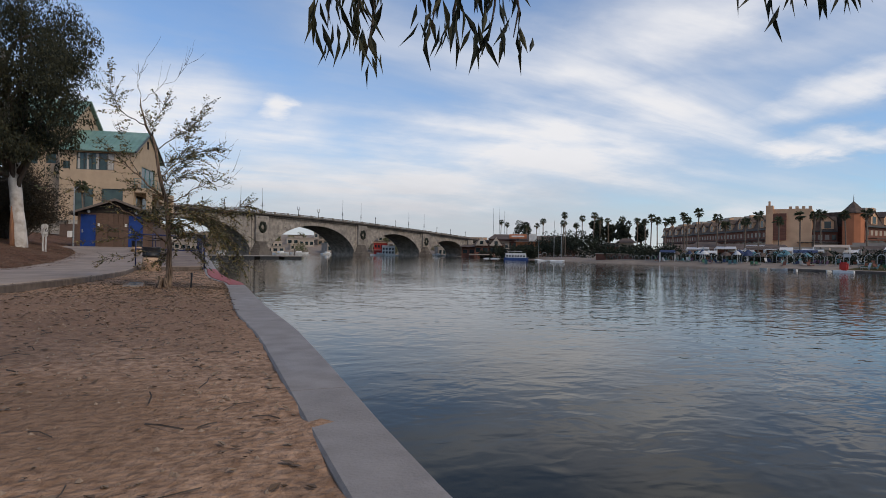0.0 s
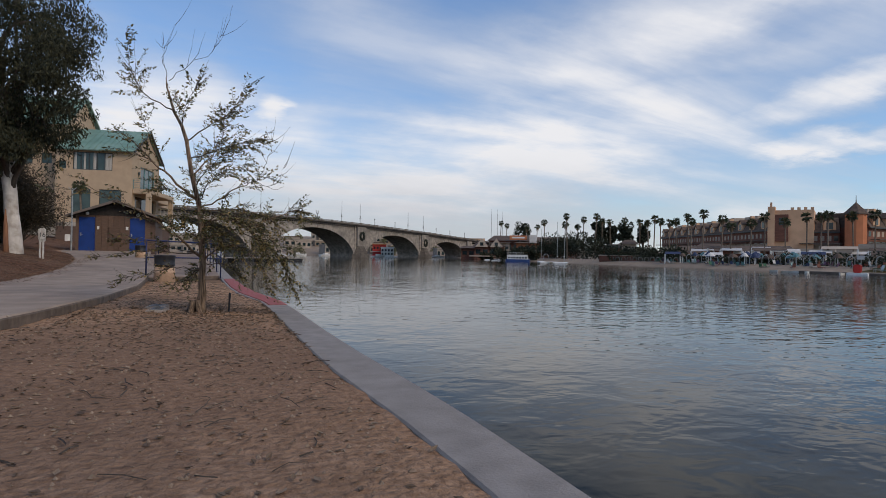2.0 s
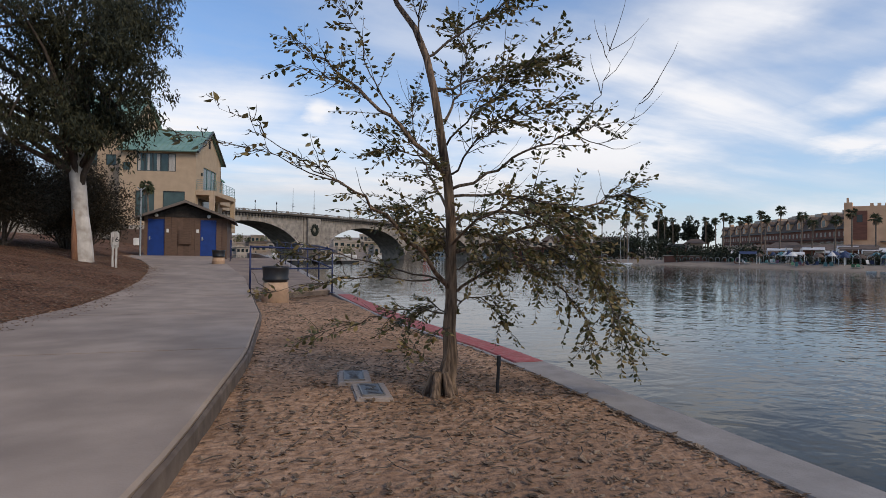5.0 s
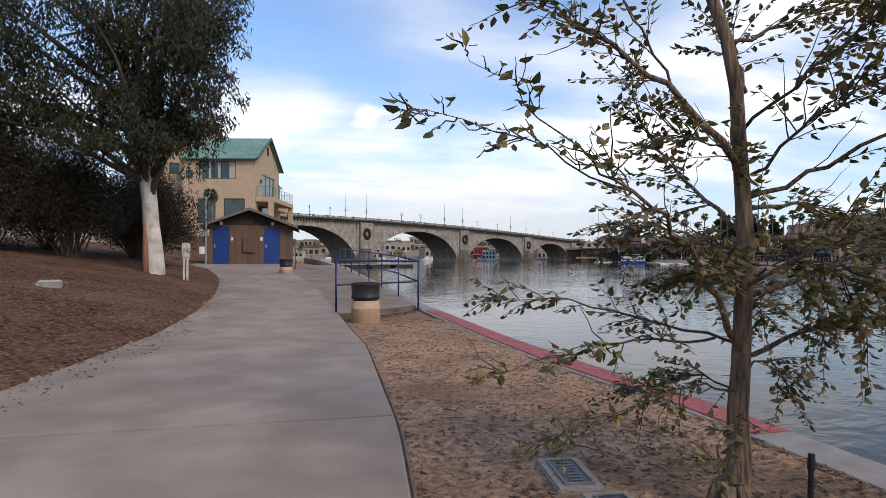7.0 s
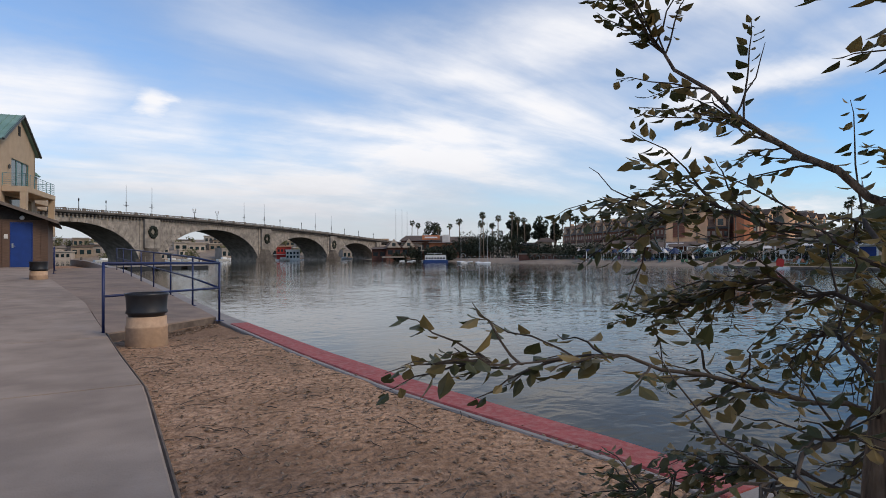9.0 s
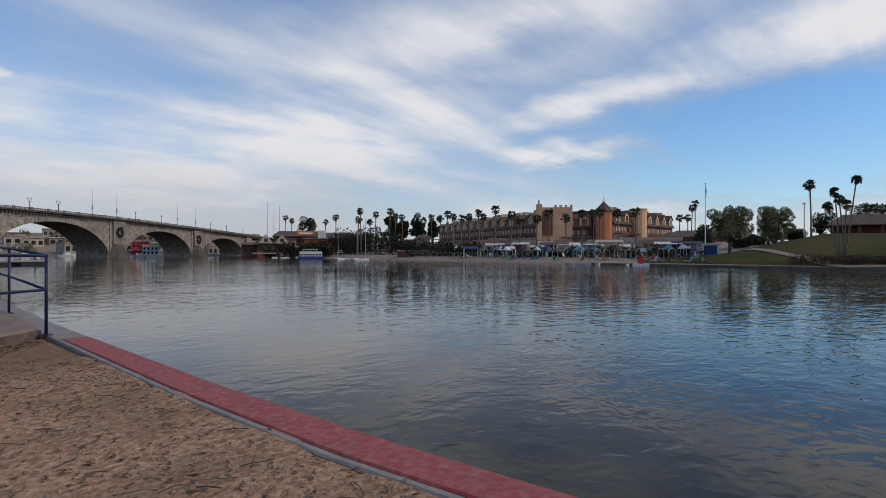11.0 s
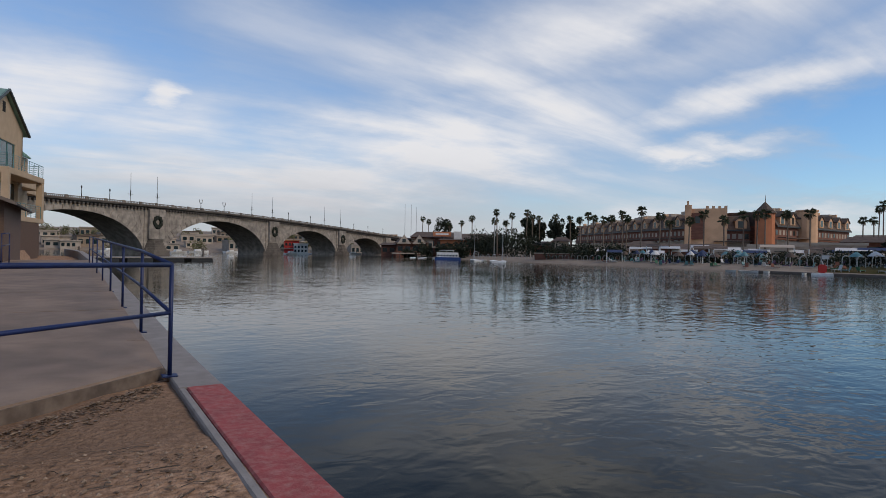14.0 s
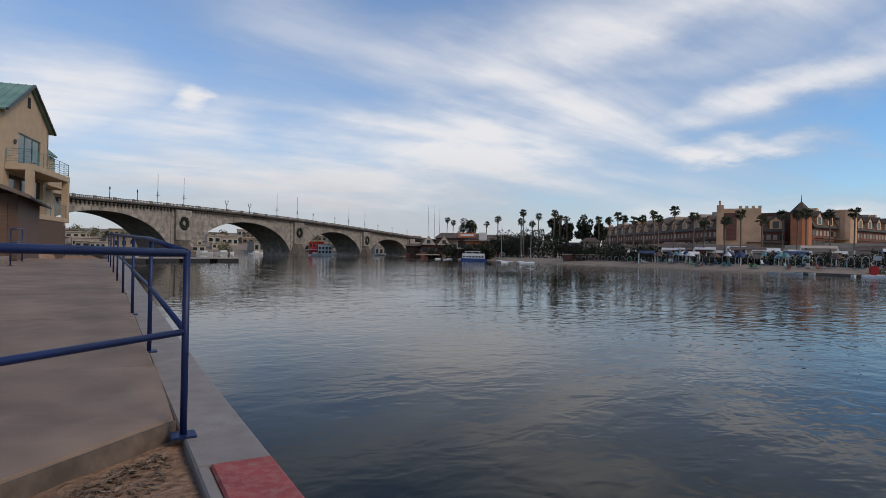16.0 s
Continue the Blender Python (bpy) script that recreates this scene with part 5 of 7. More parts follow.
# broad trees and shrubs on the far bank
LEAF_FAR = material("far_leaf", (0.085, 0.095, 0.04), (0.19, 0.17, 0.08), 0.85, scale=0.9)
HEDGE_DRY = material("dry_hedge_leaf", (0.05, 0.034, 0.022), (0.085, 0.05, 0.032), 0.9, scale=0.9)
LEAF_DARK = material("dark_leaf", (0.016, 0.022, 0.011), (0.03, 0.036, 0.018), 0.85, scale=0.9)
BARK = material("bark", (0.11, 0.085, 0.065), (0.06, 0.045, 0.035), 0.95, scale=5, stretch=(3, 3, 0.5), bump=0.02)


def leaf_cloud(rng, lobes, count, size, droop=0.3, shape=0.5):
    """Many small leaf blades on the shells of lobes (centre, radius)."""
    verts, faces = [], []
    total = sum(r ** 2 for _, r in lobes)
    for c, r in lobes:
        for _ in range(int(count * r * r / total)):
            u = Vector((rng.gauss(0, 1), rng.gauss(0, 1), rng.gauss(0, 1))).normalized()
            p = Vector(c) + u * r * (0.55 + 0.5 * rng.random() ** 0.6) * Vector((1, 1, 0.85)).length / 1.65
            d = (u + Vector((rng.uniform(-1, 1), rng.uniform(-1, 1), rng.uniform(-1, 1) - droop)) * 0.9).normalized()
            s = d.cross(Vector((rng.uniform(-1, 1), rng.uniform(-1, 1), rng.uniform(-1, 1)))).normalized()
            l = size * rng.uniform(0.6, 1.3)
            w = s * l * shape * 0.5
            k = len(verts)
            verts += [tuple(p), tuple(p + d * l * 0.5 + w), tuple(p + d * l), tuple(p + d * l * 0.5 - w)]
            faces.append((k, k + 1, k + 2, k + 3))
    return verts, faces


def far_tree(name, at, height, spread, seed, label, mat=LEAF_FAR, trunk=0.35, leaves=2600, low=0.35, leaf=0.42, clumps=16):
    rng = random.Random(seed)
    ob = thing(name, label, "tree" if name == "tree" else "shrub", Matrix.Translation(at))
    if trunk:
        part("trunk", tube(bmesh.new(), [(0, 0, -0.2), (0.1, 0, height * 0.25), (0.2, 0.1, height * low), (0.1, 0, height * 0.7)], [trunk, trunk * 0.8, trunk * 0.7, trunk * 0.3], 8), BARK, ob)
        for i in range(5):
            a = i * 1.26 + rng.random()
            part("limb", tube(bmesh.new(), [(0.15, 0.05, height * (low - 0.08)), (0.5 * spread * 0.4 * math.cos(a), 0.5 * spread * 0.4 * math.sin(a), height * (low + 0.2)), (spread * 0.38 * math.cos(a), spread * 0.38 * math.sin(a), height * 0.72)], [trunk * 0.5, trunk * 0.35, 0.04], 6), BARK, ob)
    lobes = []
    for i in range(clumps):
        a, e = rng.uniform(0, 2 * math.pi), rng.uniform(0, 1)
        rr = spread * 0.5 * math.sqrt(rng.random()) * 0.85
        lobes.append(((rr * math.cos(a), rr * math.sin(a), height * (low + 0.12 + (0.88 - low) * e * (1 - 0.5 * (rr / spread) ** 2))), spread * rng.uniform(0.13, 0.22) * (16 / clumps) ** 0.3))
    v, f = leaf_cloud(rng, lobes, leaves, leaf)
    sheet_mesh("crown", v, f, mat, parent=ob)
    return ob


far_tree("tree", spot(69.8, 72), 4.7, 4.4, 1, "broad round-headed tree on the grassy bank", leaves=15000, leaf=0.2, trunk=0.2, low=0.3, clumps=46)
far_tree("tree", spot(73.3, 98), 5.4, 4.5, 2, "tall leafy tree behind the grassy bank", low=0.06, leaves=17000, leaf=0.22, trunk=0.22, clumps=54)
far_tree("tree", spot(30.8, 165), 9.4, 4.6, 3, "dark leafy tree behind the shops", LEAF_DARK)
for n, (b, d, h, s) in enumerate(((35.0, 118, 4.6, 6), (36.4, 116, 4.9, 7), (37.8, 113, 4.4, 6), (34.0, 120, 3.4, 5), (39.2, 112, 3.4, 5), (35.8, 122, 5.2, 6), (29.0, 126, 2.8, 3.5), (31.0, 121, 2.6, 3.5), (32.6, 114, 2.6, 4), (41.6, 96, 1.8, 5), (44.0, 93, 1.6, 5), (46.4, 90, 1.6, 5), (27.6, 132, 2.6, 3), (67.6, 98, 3.5, 3.2))):
    far_tree("shrub", spot(b, d), h, s, 20 + n, "dense dark green waterside shrub", LEAF_DARK, 0, 1700, 0.02, 0.4)
for n, (b, d, h, s) in enumerate(((39.0, 116, 7.4, 2.8), (41.4, 112, 7.0, 3.0), (42.9, 122, 6.6, 2.6), (40.0, 120, 6.6, 2.4))):
    far_tree("tree", spot(b, d), h, s, 40 + n, "slender dark palm-like tree among hotel planting", LEAF_DARK, 0.25, 1900, 0.45, 0.5)


def shop(bearing, dist, width, depth, height, roof, label, wall=BROWN_TIMBER, roof_mat=BROWN_ROOF, turn=None, windows=4, gables=0, category="building", name="shop_building"):
    x, y, z = spot(bearing, dist)
    ob = thing(name, label, category, pose(x, y, z - 0.5, 0, 0, -bearing if turn is None else turn))
    hw = width / 2
    part("wall", boxed(-hw, hw, 0, depth, -0.5, height + 0.5), wall, ob)
    bm = bmesh.new()
    if roof > 0:
        v = [bm.verts.new(p) for p in ((-hw - 0.6, -0.8, height + 0.5), (hw + 0.6, -0.8, height + 0.5), (hw + 0.6, depth + 0.8, height + 0.5), (-hw - 0.6, depth + 0.8, height + 0.5), (-hw + roof * 0.6, depth / 2, height + roof + 0.5), (hw - roof * 0.6, depth / 2, height + roof + 0.5))]
        for f in ((0, 1, 5, 4), (1, 2, 5), (2, 3, 4, 5), (3, 0, 4), (3, 2, 1, 0)):
            bm.faces.new([v[k] for k in f])
    else:
        box(bm, -hw - 0.2, hw + 0.2, -0.2, depth + 0.2, height + 0.502, height + 0.9)
    part("roof", bm, roof_mat, ob)
    w = width / max(1, windows)
    for i in range(windows):
        c = -hw + (i + 0.5) * w
        part("window", boxed(c - w * 0.32, c + w * 0.32, -0.03, -0.002, height * 0.55, height * 0.9), GLASS, ob)
        if height > 5:
            part("window", boxed(c - w * 0.32, c + w * 0.32, -0.03, -0.002, height * 0.15, height * 0.4), GLASS, ob)
    for i in range(gables):
        c = -hw + (i + 0.5) * width / gables
        gm = bmesh.new()
        prism(gm, [(c - 1.6, height + 0.3), (c + 1.6, height + 0.3), (c, height + 2.4)], -0.9, 2.5)
        part("gable", gm, PALE_STUCCO, ob)
        part("gable_window", boxed(c - 0.4, c + 0.4, -0.93, -0.902, height + 0.6, height + 1.4), GLASS, ob)
    return ob


shop(27.9, 138, 7, 8, 3.0, 1.2, "low brown shop with twin pale gables", gables=2)
shop(30.2, 140, 11, 9, 4.0, 1.4, "long brown shop building with dark roof", windows=6)
shop(33.6, 142, 9, 9, 3.8, 1.4, "brown shop building with shingle roof", windows=4)
sign = thing("roof_sign", "red lit rooftop sign above the shops", "sign", pose(*spot(30.8, 138.8, 4.0), 0, 0, -31))
part("panel", boxed(-2.1, 2.1, -0.2, 0.2, 0.2, 1.3, 0.06), TERRACOTTA, sign)
part("text_bars", boxed(-1.5, 1.5, -0.24, -0.205, 0.6, 0.95), WHITE, sign)
part("leg", boxed(-0.2, 0.2, -0.2, 0.2, -1.5, 0.2), IRON, sign)
pan = thing("sign_panel", "white billboard panel on a post", "sign", pose(*spot(32.3, 138, 0), 0, 0, -32))
part("post", boxed(-0.15, 0.15, 0, 0.3, -0.5, 4), IRON, pan)
part("panel", boxed(-0.9, 0.9, -0.1, 0.1, 3.6, 5.4), CANVAS, pan)
shop(24.2, 330, 28, 10, 9.6, 0, "long pink and white modern block behind the bridge end", PEACH, PALE_STUCCO, windows=12)
shop(20.8, 335, 14, 10, 9.6, 0, "pale block behind the bridge end", PALE_STUCCO, PALE_STUCCO, windows=4)
# low shop fronts under one long awning beside the bridge end
for b, d, w, h, r, m in ((26.4, 146, 7, 2.6, 0.6, BROWN_TIMBER), (28.9, 139, 5, 3.6, 0.5, PALE_STUCCO), (31.9, 137, 6, 3.4, 0.5, TERRACOTTA), (34.9, 134, 8, 3.6, 0.8, BROWN_TIMBER)):
    shop(b, d, w, 6, h, r, "low waterside shop with dark windows and brown roof", m, windows=4)
for b0, b1, d in ((26.0, 29.6, 131), (29.8, 33.4, 126)):
    p, q = Vector(spot(b0, d)), Vector(spot(b1, d))
    aw = thing("shop_awning", "long faded tan awning on posts along the shops", "awning", pose(p.x, p.y, p.z, 0, 0, math.degrees(math.atan2(q.y - p.y, q.x - p.x))), group="shop awnings")
    L = (q - p).to_2d().length
    cover = part("canopy", boxed(0, L, -1.2, 1.6, 2.0, 2.25, 0.04), PALE_STUCCO, aw)
    for i in range(6):
        part("post", tube(bmesh.new(), [(0.2 + i * (L - 0.4) / 5, -1.0, -0.3), (0.2 + i * (L - 0.4) / 5, -1.0, 2.0)], 0.07, 6), IRON, aw)
    part("counter", boxed(0, L, 1.2, 1.55, -0.3, 1.1), BROWN_TIMBER, aw)
# pagoda-roofed lounge and terraces below the hotel
shop(42.0, 106, 2.4, 2.4, 2.9, 0.8, "open lounge tower with a flared brown roof", PALE_STUCCO, windows=2, name="lounge_tower")
shop(41.0, 112, 6, 4, 2.2, 0.8, "brown terrace building with small roof", windows=3, name="terrace_building")
for b, d, w, h, m in ((47.4, 104, 5, 1.8, PEACH), (49.2, 102, 4, 2.2, PEACH), (51.0, 100, 6, 1.8, BROWN_TIMBER), (53.6, 100, 8, 1.7, BROWN_TIMBER), (56.8, 98, 7, 1.6, PALE_STUCCO), (60.2, 104, 9, 1.4, PALE_STUCCO), (63.2, 104, 10, 1.5, PALE_STUCCO), (66.6, 110, 8, 1.4, BROWN_TIMBER)):
    shop(b, d, w, 5, h, 0.9 if m is not PALE_STUCCO else 0, "low pavilion below the hotel", m, BROWN_ROOF if m is not PALE_STUCCO else PALE_STUCCO, windows=3, name="pavilion")
shop(67.6, 150, 12, 8, 2.2, 0.9, "brown low building beside the flagpole", windows=5)


def wall_line(b0, d0, b1, d1, h, mat, label, name="terrace_wall"):
    p, q = Vector(spot(b0, d0)), Vector(spot(b1, d1))
    ob = thing(name, label, "wall", pose(p.x, p.y, min(p.z, q.z) - 0.6, 0, 0, math.degrees(math.atan2(q.y - p.y, q.x - p.x))))
    L = (q - p).to_2d().length
    part("wall", boxed(0, L, -0.2, 0.2, 0, h + 0.6), mat, ob)
    part("coping", boxed(-0.1, L + 0.1, -0.3, 0.3, h + 0.602, h + 0.75), PALE_STUCCO, ob)
    return ob


wall_line(55.0, 88, 68.5, 92, 1.4, PALE_STUCCO, "long pale garden wall behind the beach")
wall_line(39.5, 96, 54.5, 90, 1.0, BROWN_TIMBER, "dark terrace wall above the beach")
wall_line(60.5, 84, 67.5, 88, 1.0, PALE_STUCCO, "pale screened enclosure beside the slipway")

# hoop arches along the promenade
hoop = thing("hoop_arch", "pale steel hoop arch along the beach promenade", "arch", group="promenade hoops")
part("hoop", tube(bmesh.new(), [(0.75 * math.cos(a), 0, 1.3 + 0.75 * math.sin(a)) if 0 <= a <= math.pi else (0, 0, 0) for a in (math.pi * k / 10 for k in range(11))], 0.07, 6), STEEL, hoop)
for s in (-0.75, 0.75):
    part("leg", tube(bmesh.new(), [(s, 0, -0.2), (s, 0, 1.3)], 0.07, 6), STEEL, hoop)
hoop.matrix_world = pose(*spot(34.0, 110), 0, 0, -30) @ Matrix.Scale(0.62, 4)
b = 34.0
while b < 67:
    b += 0.56 if b < 48 else 0.95
    size = 0.62 if b < 48 else 0.9
    copy_thing(hoop, pose(*spot(b, 60.0 / math.sin(radians(b)) + (2.6 if b < 48 else 3.4 + 1.2 * math.sin(b * 5)), -0.05), 0, 0, -b + (15 if b < 48 else 40)) @ Matrix.Scale(size, 4))

# tents, parasols and beach clutter
def parasol(at, mat, label, r=1.4, h=2.2):
    ob = thing("parasol", label, "parasol", Matrix.Translation(at), group="beach parasols")
    part("pole", tube(bmesh.new(), [(0, 0, -0.2), (0, 0, h)], 0.04, 6), WHITE, ob)
    part("canopy", lathe(bmesh.new(), [(r, h - 0.35), (r * 0.55, h - 0.05), (0.05, h + 0.15)], 10), mat, ob)
    return ob


rng = random.Random(7)
for i in range(34):
    b = rng.uniform(46, 67.5)
    d = (58 / math.sin(radians(b))) + rng.uniform(4, 15)
    m, l = rng.choice(((CANVAS, "faded white canvas parasol on the beach"), (BLUE_CANVAS, "dark blue canvas parasol on the beach"), (TEAL, "teal canvas parasol on the beach"), (BROWN_ROOF, "brown thatched parasol on the beach")))
    parasol(spot(b, d), m, l, rng.uniform(0.45, 0.8), rng.uniform(1.0, 1.5))

PURPLE = material("faded_purple", (0.16, 0.1, 0.17), None, 0.8)
GREEN_PLAIN = material("faded_green", (0.06, 0.16, 0.09), None, 0.8)
lounger_mats = (CANVAS, BLUE_CANVAS, TEAL, PURPLE, GREEN_PLAIN, BROWN_TIMBER, STEEL)
for i in range(90):
    b = rng.uniform(44, 68)
    d = (57.5 / math.sin(radians(b))) + rng.uniform(2, 10)
    ob = thing("beach_lounger", "faded beach lounger on the sand", "lounger", Matrix.Translation(spot(b, d)) @ pose(0, 0, 0, 0, 0, rng.uniform(0, 360)) @ Matrix.Scale(0.55, 4), group="beach loungers")
    m = rng.choice(lounger_mats)
    part("seat", boxed(-0.3, 0.3, -0.9, 0.4, 0.22, 0.32), m, ob)
    bk = part("backrest", boxed(-0.3, 0.3, 0, 0.08, 0, rng.uniform(0.5, 0.9)), m, ob)
    bk.matrix_basis = pose(0, 0.4, 0.3, -20, 0, 0)
    for sx, sy in ((-0.25, -0.8), (0.25, -0.8), (-0.25, 0.35), (0.25, 0.35)):
        part("leg", boxed(sx - 0.03, sx + 0.03, sy - 0.03, sy + 0.03, -0.1, 0.22), STEEL, ob)
for n in range(26):
    b = 44.5 + n * 0.9
    d = 58 / math.sin(radians(b)) + rng.uniform(7, 11)
    far_tree("shrub", spot(b, d, -0.2), rng.uniform(0.8, 1.5), rng.uniform(1.8, 3.2), 300 + n, "low clipped hedge along the promenade", LEAF_DARK, 0, 420, 0.02, 0.28)


def tent(b, d, w, dp, h, mat, label):
    x, y, z = spot(b, d)
    ob = thing("awning_tent", label, "tent", pose(x, y, z, 0, 0, -b), group="beach tents")
    for sx in (-w / 2, w / 2):
        for sy in (0, dp):
            part("pole", tube(bmesh.new(), [(sx, sy, -0.2), (sx, sy, h)], 0.06, 6), WHITE, ob)
    bm = bmesh.new()
    v = [bm.verts.new(p) for p in ((-w / 2, 0, h), (w / 2, 0, h), (w / 2, dp, h), (-w / 2, dp, h), (-w / 2, dp / 2, h + 0.35), (w / 2, dp / 2, h + 0.35))]
    for f in ((0, 1, 5, 4), (2, 3, 4, 5), (0, 4, 3), (1, 2, 5)):
        bm.faces.new([v[k] for k in f])
    part("canopy", bm, mat, ob)
    return ob


rng = random.Random(31)
for n in range(16):
    b = 46.0 + n * 1.36 + rng.uniform(-0.4, 0.4)
    m, l = rng.choice(((CANVAS, "white canvas awning on thin posts"), (CANVAS, "white canvas awning on thin posts"), (BLUE_CANVAS, "dark blue canvas awning on posts"), (PALE_STUCCO, "tan canvas awning on posts"), (BROWN_ROOF, "brown slatted ramada on posts")))
    tent(b, 58 / math.sin(radians(b)) + rng.uniform(13, 22), rng.uniform(1.8, 4.2), 2.0, rng.uniform(1.3, 2.1), m, l)
tent(46.6, 84, 2.0, 1.5, 1.3, BLUE_CANVAS, "blue canvas awning on posts")
tent(50.2, 84, 2.0, 1.5, 1.1, CANVAS, "long white canvas awning on posts")
tent(58.0, 82, 2.6, 1.5, 1.3, BLUE_CANVAS, "blue canvas awning on posts")
tent(64.8, 80, 3.4, 3, 1.7, CANVAS, "white pitched canvas tent")
tent(66.0, 82, 3.4, 3, 1.7, CANVAS, "white pitched canvas tent")
tent(54.6, 84, 4, 2.5, 1.8, BROWN_ROOF, "dark brown canopy on posts")

# boats
HULL_BLUE = material("blue_hull", (0.02, 0.055, 0.2), None, 0.35, scale=1)


def boat(at, length, label, hull=WHITE, cabin=True, mast=0.0, name="motor_boat", low=1.0):
    ob = thing(name, label, "boat", at, group="boats along the bank")
    w = length * 0.15
    bm = bmesh.new()
    rows = []
    for i in range(9):
        f = i / 8
        x = (f - 0.5) * length
        b = w * (1 - max(0, (f - 0.55) / 0.45) ** 2) + 0.02
        s = (0.55 + 0.25 * f * f) * low
        rows.append([bm.verts.new(p) for p in ((x, -b, s), (x, -b * 0.7, -0.1), (x, 0, -0.25), (x, b * 0.7, -0.1), (x, b, s))])
    for p, q in zip(rows, rows[1:]):
        for k in range(4):
            bm.faces.new((p[k], q[k], q[k + 1], p[k + 1]))
        bm.faces.new((p[0], p[4], q[4], q[0]))
    bm.faces.new(rows[0])
    part("hull", bm, hull, ob)
    if cabin:
        part("cabin", boxed(-length * 0.2, length * 0.12, -w * 0.7, w * 0.7, 0.55, 1.25, 0.1), WHITE, ob)
        part("windscreen", boxed(length * 0.121, length * 0.15, -w * 0.6, w * 0.6, 0.7, 1.15), GLASS, ob)
    if mast:
        part("mast", tube(bmesh.new(), [(0, 0, 0.5), (0, 0, mast)], [0.06, 0.035], 6), STEEL, ob)
        part("boom", tube(bmesh.new(), [(0, 0, 1.5), (-length * 0.4, 0, 1.5)], 0.05, 6), CANVAS, ob)
    return ob


def on_water(b, d):
    return -1.7 + d * math.sin(radians(b)), -9.8 + d * math.cos(radians(b)), BANK_WATER


for b, d, l, t, m in ((35.6, 88, 5.5, 60, 8.6), (36.4, 86, 5.0, 50, 8.2), (33.8, 96, 5.5, 70, 7.6), (34.6, 98, 5, 40, 0), (28.0, 118, 5, 60, 0), (29.0, 116, 6, 50, 0), (30.2, 112, 5, 75, 0)):
    boat(pose(*on_water(b, d), 0, 0, t) @ Matrix.Diagonal((0.75, 0.75, 0.5 if not m else 0.75, 1)), l, "white moored sailing boat with bare mast" if m else "white moored motor boat", cabin=False, mast=m, name="sailing_boat" if m else "motor_boat", low=0.5)
for b, l, hull in ((56.0, 2.0, WHITE), (57.3, 2.3, WHITE), (58.6, 1.8, WHITE), (61.2, 1.7, WHITE)):
    d = 56.2 / math.sin(radians(b)) - 1.0
    boat(pose(*on_water(b, d), 0, 0, 150 - b + l * 70) @ Matrix.Diagonal((1, 0.8, 0.24, 1)), l, "small white boat drawn up at the beach", hull, False)
ferry = thing("ferry_boat", "blue and white double-deck tour boat", "boat", pose(*on_water(31.3, 104), 0, 0, -34) @ Matrix.Scale(0.85, 4))
part("hull", boxed(-2.61, 2.61, -0.87, 0.87, -0.174, 0.522, 0.116), HULL_BLUE, ferry, "blue hull")
part("deckhouse", boxed(-2.262, 2.146, -0.754, 0.754, 0.522, 1.16, 0.029), WHITE, ferry)
for i in range(7):
    part("window", boxed(-2.088 + i * 0.609, -1.682 + i * 0.609, -0.771, -0.755, 0.696, 1.015), GLASS, ferry)
part("upper_rail", boxed(-2.262, 2.146, -0.754, -0.719, 1.16, 1.508), WHITE, ferry)
part("canopy", boxed(-1.74, 1.276, -0.812, 0.812, 1.856, 1.943, 0.023), WHITE, ferry)
for x in (-1.624, -0.232, 1.16):
    part("stanchion", tube(bmesh.new(), [(x, -0.725, 1.16), (x, -0.725, 1.856)], 0.029, 6), WHITE, ferry)
kiosk = thing("rental_float", "red and white rental float at the beach", "float", pose(*on_water(62.4, 62.0), 0, 0, -62))
part("raft", boxed(-0.8, 0.8, -0.6, 0.6, -0.1, 0.2, 0.05), WHITE, kiosk)
part("drum", boxed(-0.32, 0.32, -0.32, 0.32, 0.2, 0.95, 0.1), RED_PLAIN, kiosk)
part("flag", boxed(-0.05, 0.5, -0.02, 0.02, 1.4, 1.75), CANVAS, kiosk)
part("pole", tube(bmesh.new(), [(-0.05, 0, 1.2), (-0.05, 0, 1.8)], 0.03, 6), STEEL, kiosk)

flagpole = thing("flagpole", "tall white steel flagpole", "flagpole", pose(*spot(67.9, 92)))
part("pole", tube(bmesh.new(), [(0, 0, -0.2), (0, 0, 9.8)], [0.09, 0.04], 8), WHITE, flagpole)
part("ball", lathe(bmesh.new(), [(0.02, 9.78), (0.1, 9.88), (0.02, 9.98)], 8), STEEL, flagpole)
part("furled_flag", tube(bmesh.new(), [(0.06, 0, 9.5), (0.14, 0, 8.8), (0.1, 0, 8.0)], [0.06, 0.12, 0.05], 6), BLUE_CANVAS, flagpole)
hut = thing("kiosk_hut", "small white and blue kiosk beside the slipway", "kiosk", pose(*spot(67.2, 84), 0, 0, -66))
part("wall", boxed(-2.6, 2.6, 0, 3, -0.5, 1.7), WHITE, hut)
part("door", boxed(0.8, 2.4, -0.04, -0.002, 0, 1.55), DOOR_BLUE, hut)
part("roof", boxed(-2.9, 2.9, -0.4, 3.3, 1.702, 1.9), CANVAS, hut)

# pavilion on the grassy mound
pav = shop(82.2, 92, 16, 8, 1.1, 1.7, "low brown park pavilion with wide hipped roof", BROWN_TIMBER, BROWN_ROOF, windows=0, name="park_pavilion")
for i in range(7):
    part("column", boxed(-7.2 + i * 2.3, -6.95 + i * 2.3, -1.9, -1.65, -1.0, 1.6), BROWN_TIMBER, pav)
part("porch_roof", boxed(-8.6, 8.6, -2.2, -0.82, 1.602, 1.72), BROWN_ROOF, pav)
lampost = thing("street_lamp", "tall grey lamp post on the mound", "street lamp", pose(*spot(75.4, 86)))
part("pole", tube(bmesh.new(), [(0, 0, -0.2), (0, 0, 4.2)], 0.06, 8), STEEL, lampost)
